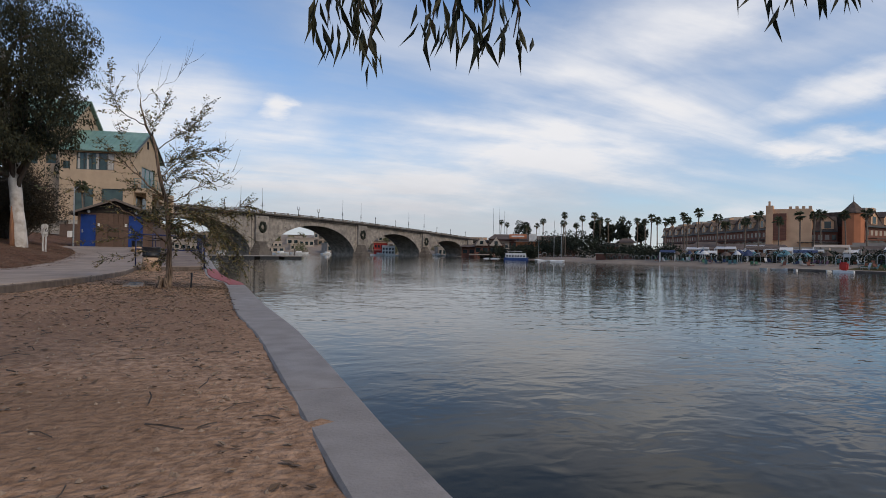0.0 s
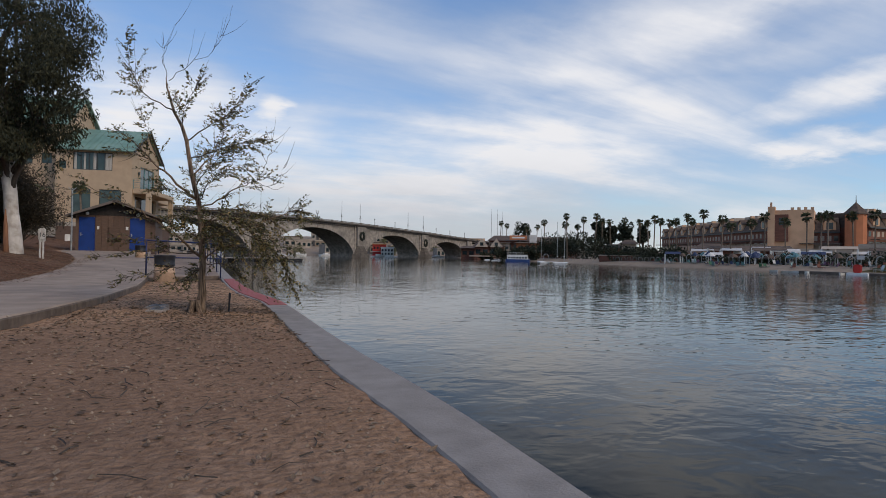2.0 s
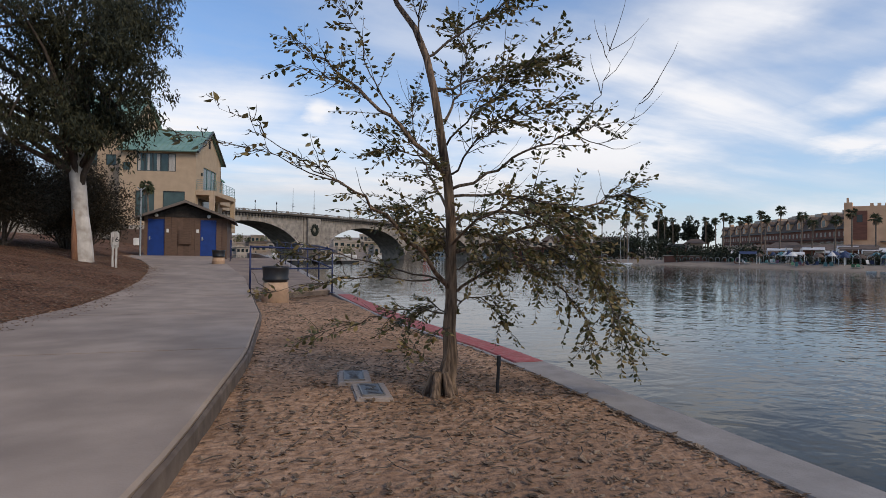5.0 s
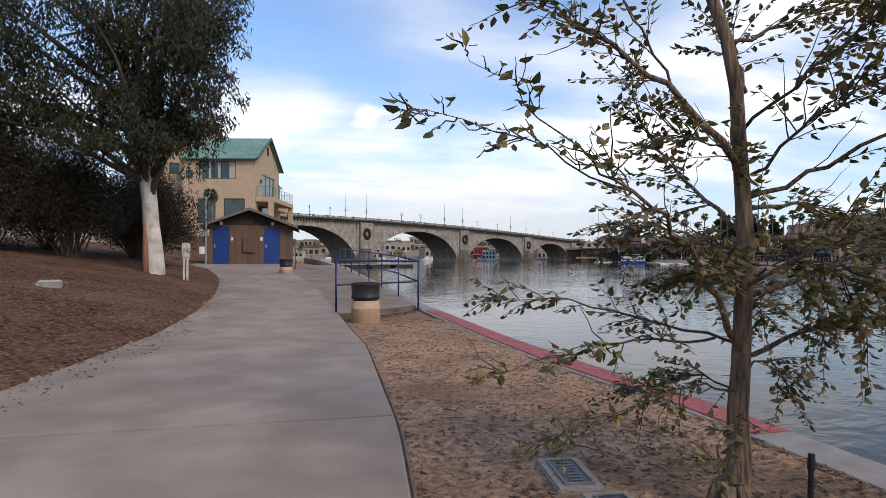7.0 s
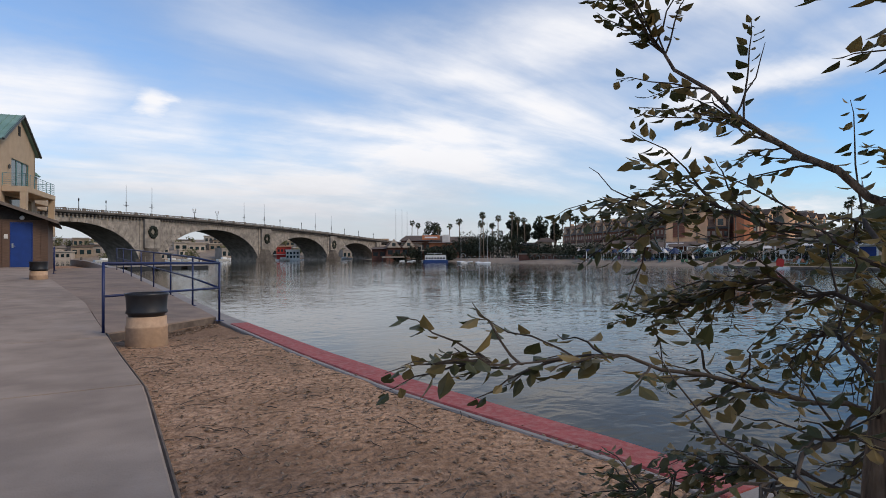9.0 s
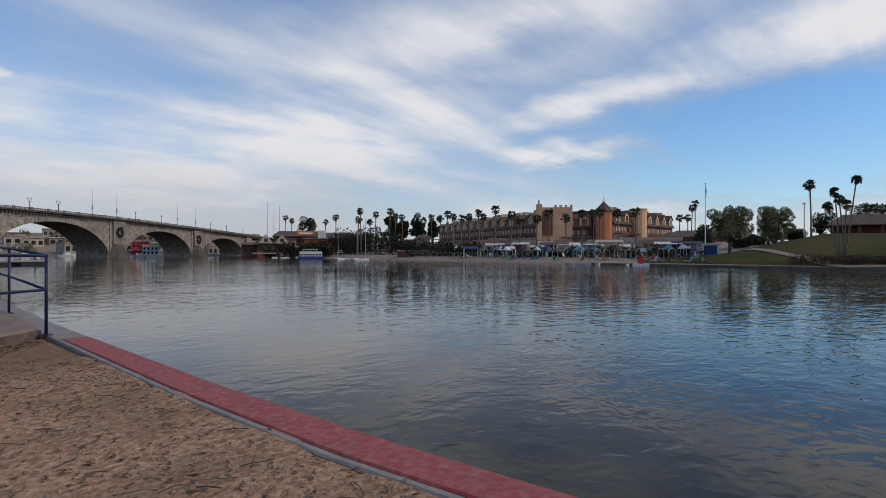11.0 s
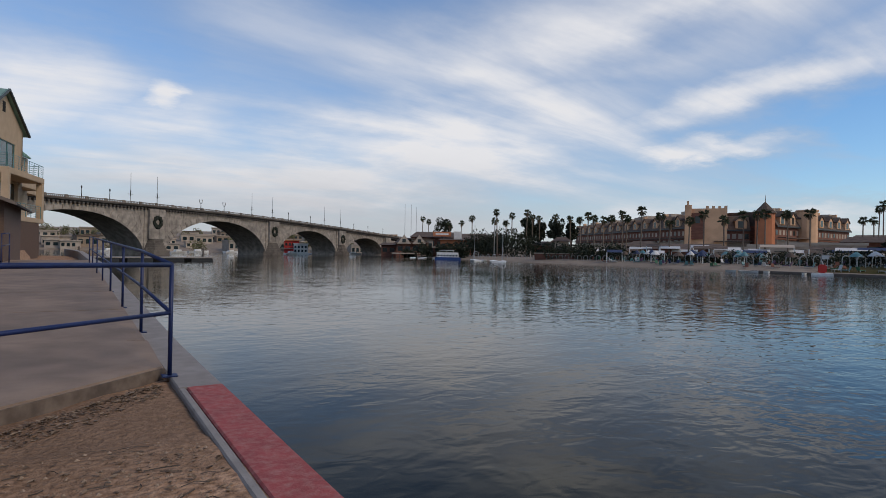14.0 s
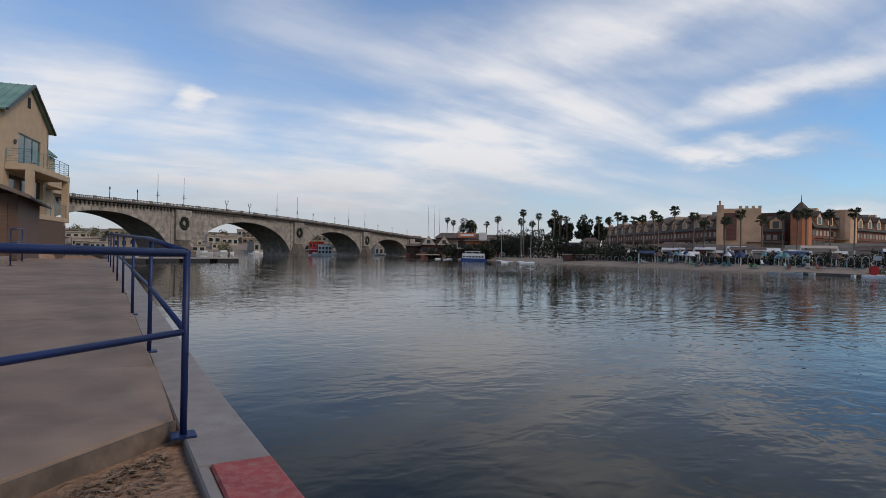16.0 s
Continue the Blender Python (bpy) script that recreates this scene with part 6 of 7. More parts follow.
part("head", boxed(-0.4, 0.4, -0.1, 0.1, 4.2, 4.35, 0.03), STEEL, lampost)
# kerb of the park bank
strip("bank_kerb", lambda y: bank_x(y) - 0.75, lambda y: bank_x(y) - 0.2, -60, 26, 4, -0.12, -1.6, STONE_DARK)
tagged(bpy.data.objects["bank_kerb"], "low dark stone kerb along the park bank", "kerb", kind="structure")


def shore(bearing, inland):
    """Distance at which a bearing lies so far inland of the park's water edge."""
    d = 30.0
    while True:
        x, y, _ = spot(bearing, d)
        if x > bank_x(y) + inland:
            return d
        d += 0.2


# footpath: down the mound, then along the water
path_pts = [(70.6, 84.0), (71.3, 78.0), (72.2, 73.0), (73.4, 68.5), (75.0, 65.0)] + [(b, shore(b, 1.3)) for b in (77.5, 80, 83, 87, 92)]
line = bend([spot(b, d) for b, d in path_pts], 60, random.Random(1), 0.0)
bm = bmesh.new()
rows = []
for a, b in zip(line, line[1:]):
    across = Vector((b.y - a.y, a.x - b.x, 0)).normalized() * 0.55
    rows.append([bm.verts.new((v.x, v.y, bank_height(v.x, v.y) + 0.07)) for v in (a - across, a, a + across)])
for p, q in zip(rows, rows[1:]):
    for k in (0, 1):
        bm.faces.new((p[k], p[k + 1], q[k + 1], q[k]))
tagged(part("park_path", bm, BEACH), "pale footpath across the grassy mound", "footpath", kind="structure")

for n in range(9):
    b = 75.6 + n * 1.5
    far_tree("shrub", spot(b, shore(b, 2.6), -0.15), 0.5, 2.6, 400 + n, "low dry brown hedge at the foot of the mound", HEDGE_DRY, 0, 2200, 0.02, 0.13)
for n, (b, d, h, w) in enumerate(((76.6, 112, 4.2, 3.4), (79.5, 116, 5.0, 4.6), (82.4, 112, 5.2, 5.0), (85.5, 110, 5.4, 5.4), (74.8, 106, 1.6, 2.4), (72.0, 104, 1.4, 3.0), (70.9, 100, 1.5, 2.6))):
    far_tree("tree", spot(b, d), h, w, 420 + n, "dark leafy tree behind the park pavilion", LEAF_DARK, 0.16, 2400, 0.2, 0.3)

# the far bank at its true size
for ob in set(bpy.data.objects) - before_bank:
    if ob.parent is None:
        ob.matrix_basis = FAR @ ob.matrix_basis

# a small palm between toilet block and house
p = palm(4.3, 97, (0, 0), 0.62, "short fan palm beside the cream house")
p.matrix_world = Matrix.Translation((-8.2, 26.1, 0.65))

# houses and moorings beyond the bridge
FAR_WALL = material("grey_tan_stucco", (0.36, 0.31, 0.26), (0.28, 0.24, 0.2), 0.9, scale=0.4, stain=(0.2, 0.17, 0.14), stain_scale=0.2, stain_amount=0.5)
rng = random.Random(11)
for i in range(64):
    x, y = -60 + i * 3.6 + rng.uniform(-2, 2), rng.choice((rng.uniform(296, 320), rng.uniform(330, 420)))
    w, h = rng.uniform(6, 11), rng.uniform(3, 5.5)
    ob = thing("far_house", rng.choice(("tan stucco waterfront house with flat roof", "pale stucco waterfront house with low roof")), "house", pose(x, y, ground_height(x, y) - 0.8, 0, 0, rng.uniform(-15, 15)), group="houses beyond the bridge")
    part("wall", boxed(-w / 2, w / 2, 0, 8, -0.5, h), rng.choice((PALE_STUCCO, PALE_STUCCO, BEACH, FAR_WALL)), ob)
    part("roof", boxed(-w / 2 - 0.4, w / 2 + 0.4, -0.5, 8.4, h + 0.002, h + 0.5), rng.choice((BROWN_ROOF, PALE_STUCCO, FAR_WALL)), ob)
    for k in range(3):
        c = -w / 2 + (k + 0.5) * w / 3
        part("window", boxed(c - w * 0.1, c + w * 0.1, -0.03, -0.002, h * 0.35, h * 0.75), GLASS, ob)
for bearing, tall in ((27.3, 38), (27.9, 38), (28.4, 36)):
    x, y = 470 * math.sin(radians(bearing)), -7 + 470 * math.cos(radians(bearing))
    mast = thing("radio_mast", "tall thin steel radio mast far beyond the bridge", "mast", pose(x, y, ground_height(x, y)), group="far radio masts")
    part("mast_tube", tube(bmesh.new(), [(0, 0, -1), (0, 0, tall * 0.6), (0, 0, tall)], [0.22, 0.18, 0.1], 6), STEEL, mast)
    part("base_block", boxed(-0.8, 0.8, -0.8, 0.8, -1, 0.6), PALE_STUCCO, mast)
for i in range(40):
    x, y = -50 + i * 4.9 + rng.uniform(-2, 2), rng.uniform(291, 400)
    far_tree("shrub", (x, y, ground_height(x, y) - 0.2), rng.uniform(2.5, 6), rng.uniform(4, 8), 100 + i, "low green desert shrub beyond the bridge", LEAF_FAR, 0, 500, 0.02, 0.8)
raft = thing("floating_restaurant", "red and white floating building seen through an arch", "building", pose(70.5, 224, WATER, 0, 0, -17) @ Matrix.Scale(0.95, 4))
part("raft", boxed(-6.5, 6.5, -1, 7, -0.3, 0.4), WHITE, raft)
part("wall", boxed(-5.0, 1.0, 0, 6, 0.4, 5.6), RED_PLAIN, raft)
part("roof", boxed(-5.3, 1.3, -0.4, 6.4, 5.602, 5.9), TERRACOTTA, raft)
part("white_front", boxed(-1.2, 4.6, -0.9, -0.02, 0.4, 4.2), WHITE, raft)
part("parapet", boxed(-1.4, 4.8, -1.0, -0.6, 4.202, 4.6), WHITE, raft)
part("deck_canopy", boxed(-6.2, -1.4, -1.0, -0.02, 2.4, 2.6), CANVAS, raft)
for i in range(4):
    part("window", boxed(-0.9 + i * 1.4, -0.1 + i * 1.4, -0.93, -0.902, 1.0, 2.0), GLASS, raft)
    part("window", boxed(-0.9 + i * 1.4, -0.1 + i * 1.4, -0.93, -0.902, 2.6, 3.6), GLASS, raft)
for i in range(3):
    part("window", boxed(-4.6 + i * 1.4, -3.7 + i * 1.4, -0.03, -0.002, 3.6, 4.7), GLASS, raft)
for x, y, l in ((25, 205, 7), (38, 250, 8), (50, 246, 7), (16, 240, 8), (60, 226, 7), (6, 230, 7), (104, 246, 7), (66, 216, 6), (58, 236, 6), (96, 238, 6)):
    boat(pose(x, y, WATER, 0, 0, x * 7 % 60 - 20), l, "white cabin boat moored beyond the bridge")


# ---- trees on the near bank ----
def leaf_mesh(name, rows, mat, parent, fold=0.25, wide=0.5, tip=0.5, oval=False):
    """Folded leaf blades from rows of (place, direction, side, length)."""
    verts, faces = [], []
    for p, d, s, l in rows:
        n = d.cross(s).normalized()
        w = s * l * wide * 0.5
        k = len(verts)
        if oval:
            rib, rib_far = p + d * l * 0.34, p + d * l * 0.68 - n * l * 0.04
            lift = n * l * fold * 0.25
            verts += [tuple(v) for v in (p, rib + w + lift, rib_far + w * 0.72 + lift * 0.7, p + d * l - n * l * 0.12, rib_far - w * 0.72 + lift * 0.7, rib - w + lift, rib, rib_far)]
            faces += [(k, k + 1, k + 6), (k + 1, k + 2, k + 7, k + 6), (k + 2, k + 3, k + 7), (k, k + 6, k + 5), (k + 6, k + 7, k + 4, k + 5), (k + 7, k + 3, k + 4)]
            continue
        m = p + d * l * tip * 0.8
        verts += [tuple(p), tuple(m + w + n * l * fold * 0.3), tuple(p + d * l - n * l * 0.12), tuple(m - w + n * l * fold * 0.3), tuple(m - n * l * 0.02)]
        faces += [(k, k + 1, k + 2, k + 4), (k, k + 4, k + 2, k + 3)]
    ob = sheet_mesh(name, verts, faces, mat, parent=parent)
    ob["kind"] = "stuff"
    return ob


def foliage(name, base, second, rough=0.55, through_light=0.25):
    """Leaf material: two greens from blade to blade, and some light through the blade."""
    m = bpy.data.materials.new(name)
    m.use_nodes = True
    nodes, links = m.node_tree.nodes, m.node_tree.links
    out = nodes["Principled BSDF"]
    geo = nodes.new("ShaderNodeNewGeometry")
    ramp = nodes.new("ShaderNodeValToRGB")
    ramp.color_ramp.elements[0].color, ramp.color_ramp.elements[1].color = (*base, 1), (*second, 1)
    ramp.color_ramp.elements[0].position, ramp.color_ramp.elements[1].position = 0.35, 1.0
    links.new(geo.outputs["Random Per Island"], ramp.inputs[0])
    links.new(ramp.outputs[0], out.inputs["Base Color"])
    out.inputs["Roughness"].default_value = rough
    glow = nodes.new("ShaderNodeBsdfTranslucent")
    links.new(ramp.outputs[0], glow.inputs[0])
    mix = nodes.new("ShaderNodeMixShader")
    mix.inputs[0].default_value = through_light
    links.new(out.outputs[0], mix.inputs[1]); links.new(glow.outputs[0], mix.inputs[2])
    links.new(mix.outputs[0], nodes["Material Output"].inputs[0])
    return m


LEAF_NEAR = foliage("elm_leaf", (0.07, 0.073, 0.024), (0.31, 0.22, 0.085), 0.5, 0.32)
LEAF_GUM = foliage("gum_leaf", (0.014, 0.019, 0.008), (0.055, 0.05, 0.018), 0.8, 0.12)
LEAF_SHRUB = foliage("shrub_leaf", (0.026, 0.022, 0.012), (0.075, 0.054, 0.032), 0.95, 0.1)
TWIG = material("twig", (0.085, 0.065, 0.05), (0.045, 0.034, 0.026), 0.9, scale=20, bump=0.003)
YOUNG_BARK = material("furrowed_bark", (0.25, 0.172, 0.115), (0.062, 0.043, 0.03), 0.95, scale=11, stretch=(4, 4, 0.5), bump=0.03, bump_scale=13)
GUM_BARK = material("gum_bark", (0.62, 0.575, 0.52), (0.46, 0.415, 0.365), 0.8, scale=3, stretch=(2, 2, 0.4), bump=0.012, stain=(0.24, 0.195, 0.155), stain_scale=3.4, stain_amount=0.7)
GUM_HEART = material("bare_wood", (0.27, 0.13, 0.065), (0.17, 0.08, 0.045), 0.85, scale=6, stretch=(4, 4, 0.5), bump=0.01)


def young_tree():
    rng = random.Random(5)
    ob = thing("young_tree", "young leaning tree with sparse olive and yellowing leaves", "tree", pose(-0.57, -10.80, -0.02, 0, 0, -15))
    # local x: across the path, y: away along it
    stem = [(0.03, 0.06, 0), (0.07, 0.06, 0.35), (0.07, 0.03, 0.85), (0.045, -0.06, 1.5), (-0.05, -0.16, 2.0), (-0.17, -0.1, 2.5), (-0.4, 0.05, 2.95), (-0.52, 0.2, 3.35)]
    pts = bend(stem, 16, rng, 0.012)
    radii = [0.115, 0.07, 0.054, 0.047, 0.043, 0.04, 0.037, 0.034, 0.031, 0.028, 0.026, 0.025, 0.022, 0.018, 0.015, 0.011, 0.006]
    trunk = part("trunk", tube(bmesh.new(), pts, radii, 14), YOUNG_BARK, ob, "brown furrowed trunk, forked and leaning", True)
    for i in range(5):
        a = i * 1.3 + 0.4
        part("root_flare", tube(bmesh.new(), [(0.045 * math.cos(a), 0.045 * math.sin(a), 0.2), (0.085 * math.cos(a), 0.085 * math.sin(a), 0.05), (0.17 * math.cos(a), 0.17 * math.sin(a), -0.045)], [0.028, 0.038, 0.012], 9), YOUNG_BARK, trunk, smooth=True)
    # limbs: points, thickness, leafiness, length of the shoots on them
    limbs = [
        ([(0.06, 0.02, 0.8), (-0.12, -0.22, 1.03), (-0.38, -0.5, 1.28), (-0.6, -0.69, 1.43), (-0.8, -0.84, 1.53)], 0.036, 0.4, 0.24),
        ([(-0.72, -0.78, 1.49), (-0.98, -0.98, 1.66), (-1.22, -1.14, 1.81)], 0.008, 0.55, 0.1),
        ([(-0.6, -0.69, 1.43), (-0.95, -0.9, 1.57), (-1.36, -1.24, 1.61)], 0.009, 0.55, 0.1),
        ([(0.02, -0.1, 1.6), (-0.1, -0.2, 1.7), (-0.3, -0.24, 1.9), (-0.56, -0.2, 2.12), (-0.82, -0.1, 2.35), (-1, -0.05, 2.5)], 0.042, 0.5, 0.3),
        ([(-0.5, -0.2, 2.08), (-0.75, -0.35, 2.18), (-0.98, -0.42, 2.24)], 0.012, 0.5, 0.22),
        ([(-0.3, -0.24, 1.9), (-0.5, -0.25, 2.25), (-0.65, -0.2, 2.65)], 0.014, 0.45, 0.35),
        ([(0.06, -0.06, 1.5), (0.33, -0.11, 1.62), (0.62, -0.25, 1.78), (0.86, -0.32, 1.86), (1.01, -0.33, 1.9)], 0.024, 0.45, 0.3),
        ([(0.86, -0.32, 1.86), (1.01, -0.41, 2.1), (1.07, -0.4, 2.4)], 0.009, 0.04, 0.3),
        ([(0.81, -0.32, 1.85), (1.07, -0.41, 1.8), (1.25, -0.51, 2.05)], 0.009, 0.04, 0.3),
        ([(0.08, -0.04, 1.28), (0.44, -0.14, 1.36), (0.89, -0.15, 1.22), (1.14, -0.08, 0.9), (1.31, -0.05, 0.45)], 0.028, 1, 0.34),
        ([(0.08, -0, 1.05), (0.54, 0.07, 1.2), (1.09, 0.08, 1.42), (1.3, 0.12, 1.5), (1.44, 0.12, 1.48)], 0.028, 1.2, 0.32),
        ([(0.07, 0.03, 0.78), (0.24, -0.07, 0.86), (0.54, -0.19, 0.98), (0.89, -0.21, 0.75), (1.04, -0.19, 0.4)], 0.026, 1, 0.32),
        ([(0.06, 0.03, 0.83), (-0.31, 0.01, 0.94), (-0.71, 0, 1.02), (-1.06, 0.02, 1.03)], 0.016, 0.75, 0.2),
        ([(-0.06, 0.01, 0.86), (-0.41, -0.18, 0.88), (-0.76, -0.37, 0.86), (-1.08, -0.51, 0.8)], 0.014, 0.75, 0.2),
        ([(0.06, 0.04, 0.62), (-0.21, -0.11, 0.66), (-0.56, -0.25, 0.58), (-0.86, -0.35, 0.5)], 0.012, 0.8, 0.2),
        ([(0.06, 0.03, 0.5), (-0.06, -0.2, 0.52), (-0.21, -0.34, 0.42)], 0.009, 0.9, 0.16),
        ([(-0.14, -0.12, 2.4), (0.19, -0.07, 2.65), (0.44, -0.02, 2.85), (0.58, 0.06, 3.2)], 0.02, 0.9, 0.4),
        ([(-0.07, -0.16, 2.15), (0.22, -0.05, 2.28), (0.57, -0, 2.4), (0.83, -0, 2.45)], 0.02, 1.1, 0.36),
        ([(-0.36, -0, 2.85), (-0.73, 0.07, 3.05), (-0.96, 0.15, 3.35), (-1.01, 0.1, 3.7)], 0.018, 0.9, 0.4),
        ([(-0.48, 0.19, 3.3), (-0.21, 0.2, 3.55), (0.09, 0.2, 3.75), (0.24, 0.2, 4)], 0.01, 0.06, 0.4),
        ([(-0.51, 0.2, 3.35), (-0.56, 0.2, 3.7), (-0.41, 0.2, 4.1)], 0.01, 0.06, 0.4),
        ([(0.04, -0.03, 1.35), (-0.06, 0.29, 1.6), (-0.19, 0.57, 1.9), (-0.23, 0.75, 2.3)], 0.024, 1, 0.36),
        ([(0.06, -0.01, 1.1), (0.29, -0.45, 1.3), (0.49, -0.71, 1.4), (0.74, -0.84, 1.25)], 0.022, 0.9, 0.34),
        ([(0, -0.16, 1.95), (0.12, 0.2, 2.25), (0.19, 0.53, 2.65), (0.12, 0.76, 3)], 0.022, 1, 0.36),
        ([(0.07, -0.04, 1.45), (0.55, 0.32, 1.5), (0.94, 0.55, 1.35), (1.19, 0.75, 1)], 0.022, 1, 0.34),
        ([(0.06, -0.01, 1.2), (-0.16, 0.25, 1.35), (-0.41, 0.44, 1.4)], 0.016, 1.6, 0.3),
        ([(0.04, -0.08, 1.6), (-0.17, -0.28, 1.68), (-0.37, -0.39, 1.72)], 0.014, 1.5, 0.3),
        ([(0.02, -0.11, 1.8), (0.2, -0.31, 2), (0.46, -0.36, 2.2), (0.62, -0.35, 2.4)], 0.016, 1.2, 0.36),
        ([(0.06, -0.09, 1.6), (0.22, -0.31, 1.8), (0.45, -0.4, 1.95), (0.7, -0.41, 2)], 0.016, 1.3, 0.34),
        ([(-0.17, -0.1, 2.5), (-0.16, -0.12, 2.85), (-0.02, -0.09, 3.2)], 0.014, 1, 0.36),
        ([(0.44, -0.14, 1.36), (0.74, -0.33, 1.2), (0.99, -0.39, 0.95), (1.14, -0.41, 0.65)], 0.016, 1.3, 0.3),
        ([(0.54, 0.07, 1.2), (0.89, -0.05, 1.05), (1.19, -0.07, 0.8), (1.24, -0.05, 0.5)], 0.014, 1.4, 0.3),
        ([(0.07, -0.02, 1.15), (0.24, -0.23, 1.2), (0.39, -0.3, 1.05)], 0.014, 2.2, 0.32),
        ([(0.07, 0, 1), (-0.06, -0.17, 1.15), (-0.21, -0.33, 1.2)], 0.012, 1.8, 0.28),
        ([(0.07, 0.03, 0.9), (0.3, 0.4, 1.0), (0.5, 0.7, 0.85)], 0.016, 1.2, 0.3),
        ([(0.06, 0.02, 1.1), (0.0, 0.4, 1.15), (-0.1, 0.75, 1.0)], 0.016, 1.7, 0.32),
        ([(0.07, 0.04, 0.7), (0.35, 0.3, 0.68), (0.6, 0.5, 0.4)], 0.014, 1.0, 0.28),
        ([(0.07, 0.04, 0.62), (-0.1, 0.35, 0.62), (-0.3, 0.6, 0.48)], 0.012, 1.6, 0.28),
        ([(0.06, 0.0, 1.25), (0.35, 0.35, 1.35), (0.7, 0.6, 1.15), (0.85, 0.7, 0.8)], 0.016, 1.0, 0.3),
    ]
    leaves = []
    twigs = bmesh.new()
    down = Vector((0, 0, -1))
    for line, thick, leafy, reach in limbs:
        n = 4 + len(line) * 2
        p = bend(line, n, rng, 0.02)
        part("limb", tube(bmesh.new(), p, [thick * 0.5 * (1 - 0.88 * i / n) for i in range(n + 1)], 8), YOUNG_BARK if thick > 0.02 else TWIG, ob, smooth=True)
        length = sum((b - a).length for a, b in zip(p, p[1:]))
        for q in range(int(length * (7 + 20 * leafy)) + 1):
            f = rng.uniform(0.18, 1.0) if q else 1.0
            k = min(int(f * n), n - 1)
            at = p[k].lerp(p[k + 1], f * n - k)
            go = (p[k + 1] - p[k]).normalized()
            d = (go * 0.9 + Vector((rng.uniform(-1, 1), rng.uniform(-1, 1), rng.uniform(-0.7, 0.8))) * 0.75).normalized()
            bare = rng.random() > 0.74 + leafy * 0.14 or leafy < 0.1
            ln = reach * rng.uniform(0.5, 1.35) * (1.15 - 0.35 * f)
            end = at + d * ln + (down * 0.1 * ln * leafy if not bare else Vector((0, 0, 0.25 * ln)))
            tw = bend([at, at + d * ln * 0.5, end], 5, rng, 0.008)
            tube(twigs, tw, [0.0034, 0.003, 0.0025, 0.002, 0.0015, 0.0009], 4, False)
            if bare:
                continue
            count = max(3, int(ln / 0.023 * min(1.25, 0.75 + leafy * 0.28)))
            side = d.cross(Vector((rng.uniform(-0.4, 0.4), rng.uniform(-0.4, 0.4), 1))).normalized()
            for j in range(count):
                g = 0.2 + 0.8 * (j + rng.uniform(0, 0.6)) / count
                g = min(g, 0.999)
                m = int(g * 5)
                at_leaf = tw[m].lerp(tw[m + 1], g * 5 - m)
                hang = (d * 0.55 + side * (1 if j % 2 else -1) * 0.8 + Vector((rng.uniform(-0.45, 0.45), rng.uniform(-0.45, 0.45), rng.uniform(-1.0, 0.25)))).normalized()
                across = hang.cross(Vector((rng.uniform(-0.7, 0.7), rng.uniform(-0.7, 0.7), 1))).normalized()
                leaves.append((at_leaf + hang * 0.008, hang, across, rng.uniform(0.033, 0.062) * (1.1 - 0.3 * g)))
    tw = part("twig_mass", twigs, TWIG, ob)
    tw["kind"] = "stuff"
    leaf_mesh("leaves", leaves, LEAF_NEAR, ob, 0.3, 0.58, 0.45, True)
    return ob


young_tree()


def crown_leaves(rng, lobes, count, size, hang=1.2, wide=0.2):
    rows = []
    total = sum(r ** 2 for _, r in lobes)
    for c, r in lobes:
        for _ in range(int(count * r * r / total)):
            u = Vector((rng.gauss(0, 1), rng.gauss(0, 1), rng.gauss(0, 0.8)))
            u = u.normalized() * rng.random() ** 0.42
            p = Vector(c) + u * r
            d = Vector((rng.uniform(-1, 1), rng.uniform(-1, 1), rng.uniform(-1, 1) - hang)).normalized()
            s = d.cross(Vector((rng.uniform(-1, 1), rng.uniform(-1, 1), rng.uniform(-1, 1)))).normalized()
            rows.append((p, d, s, size * rng.uniform(0.6, 1.3)))
    return rows


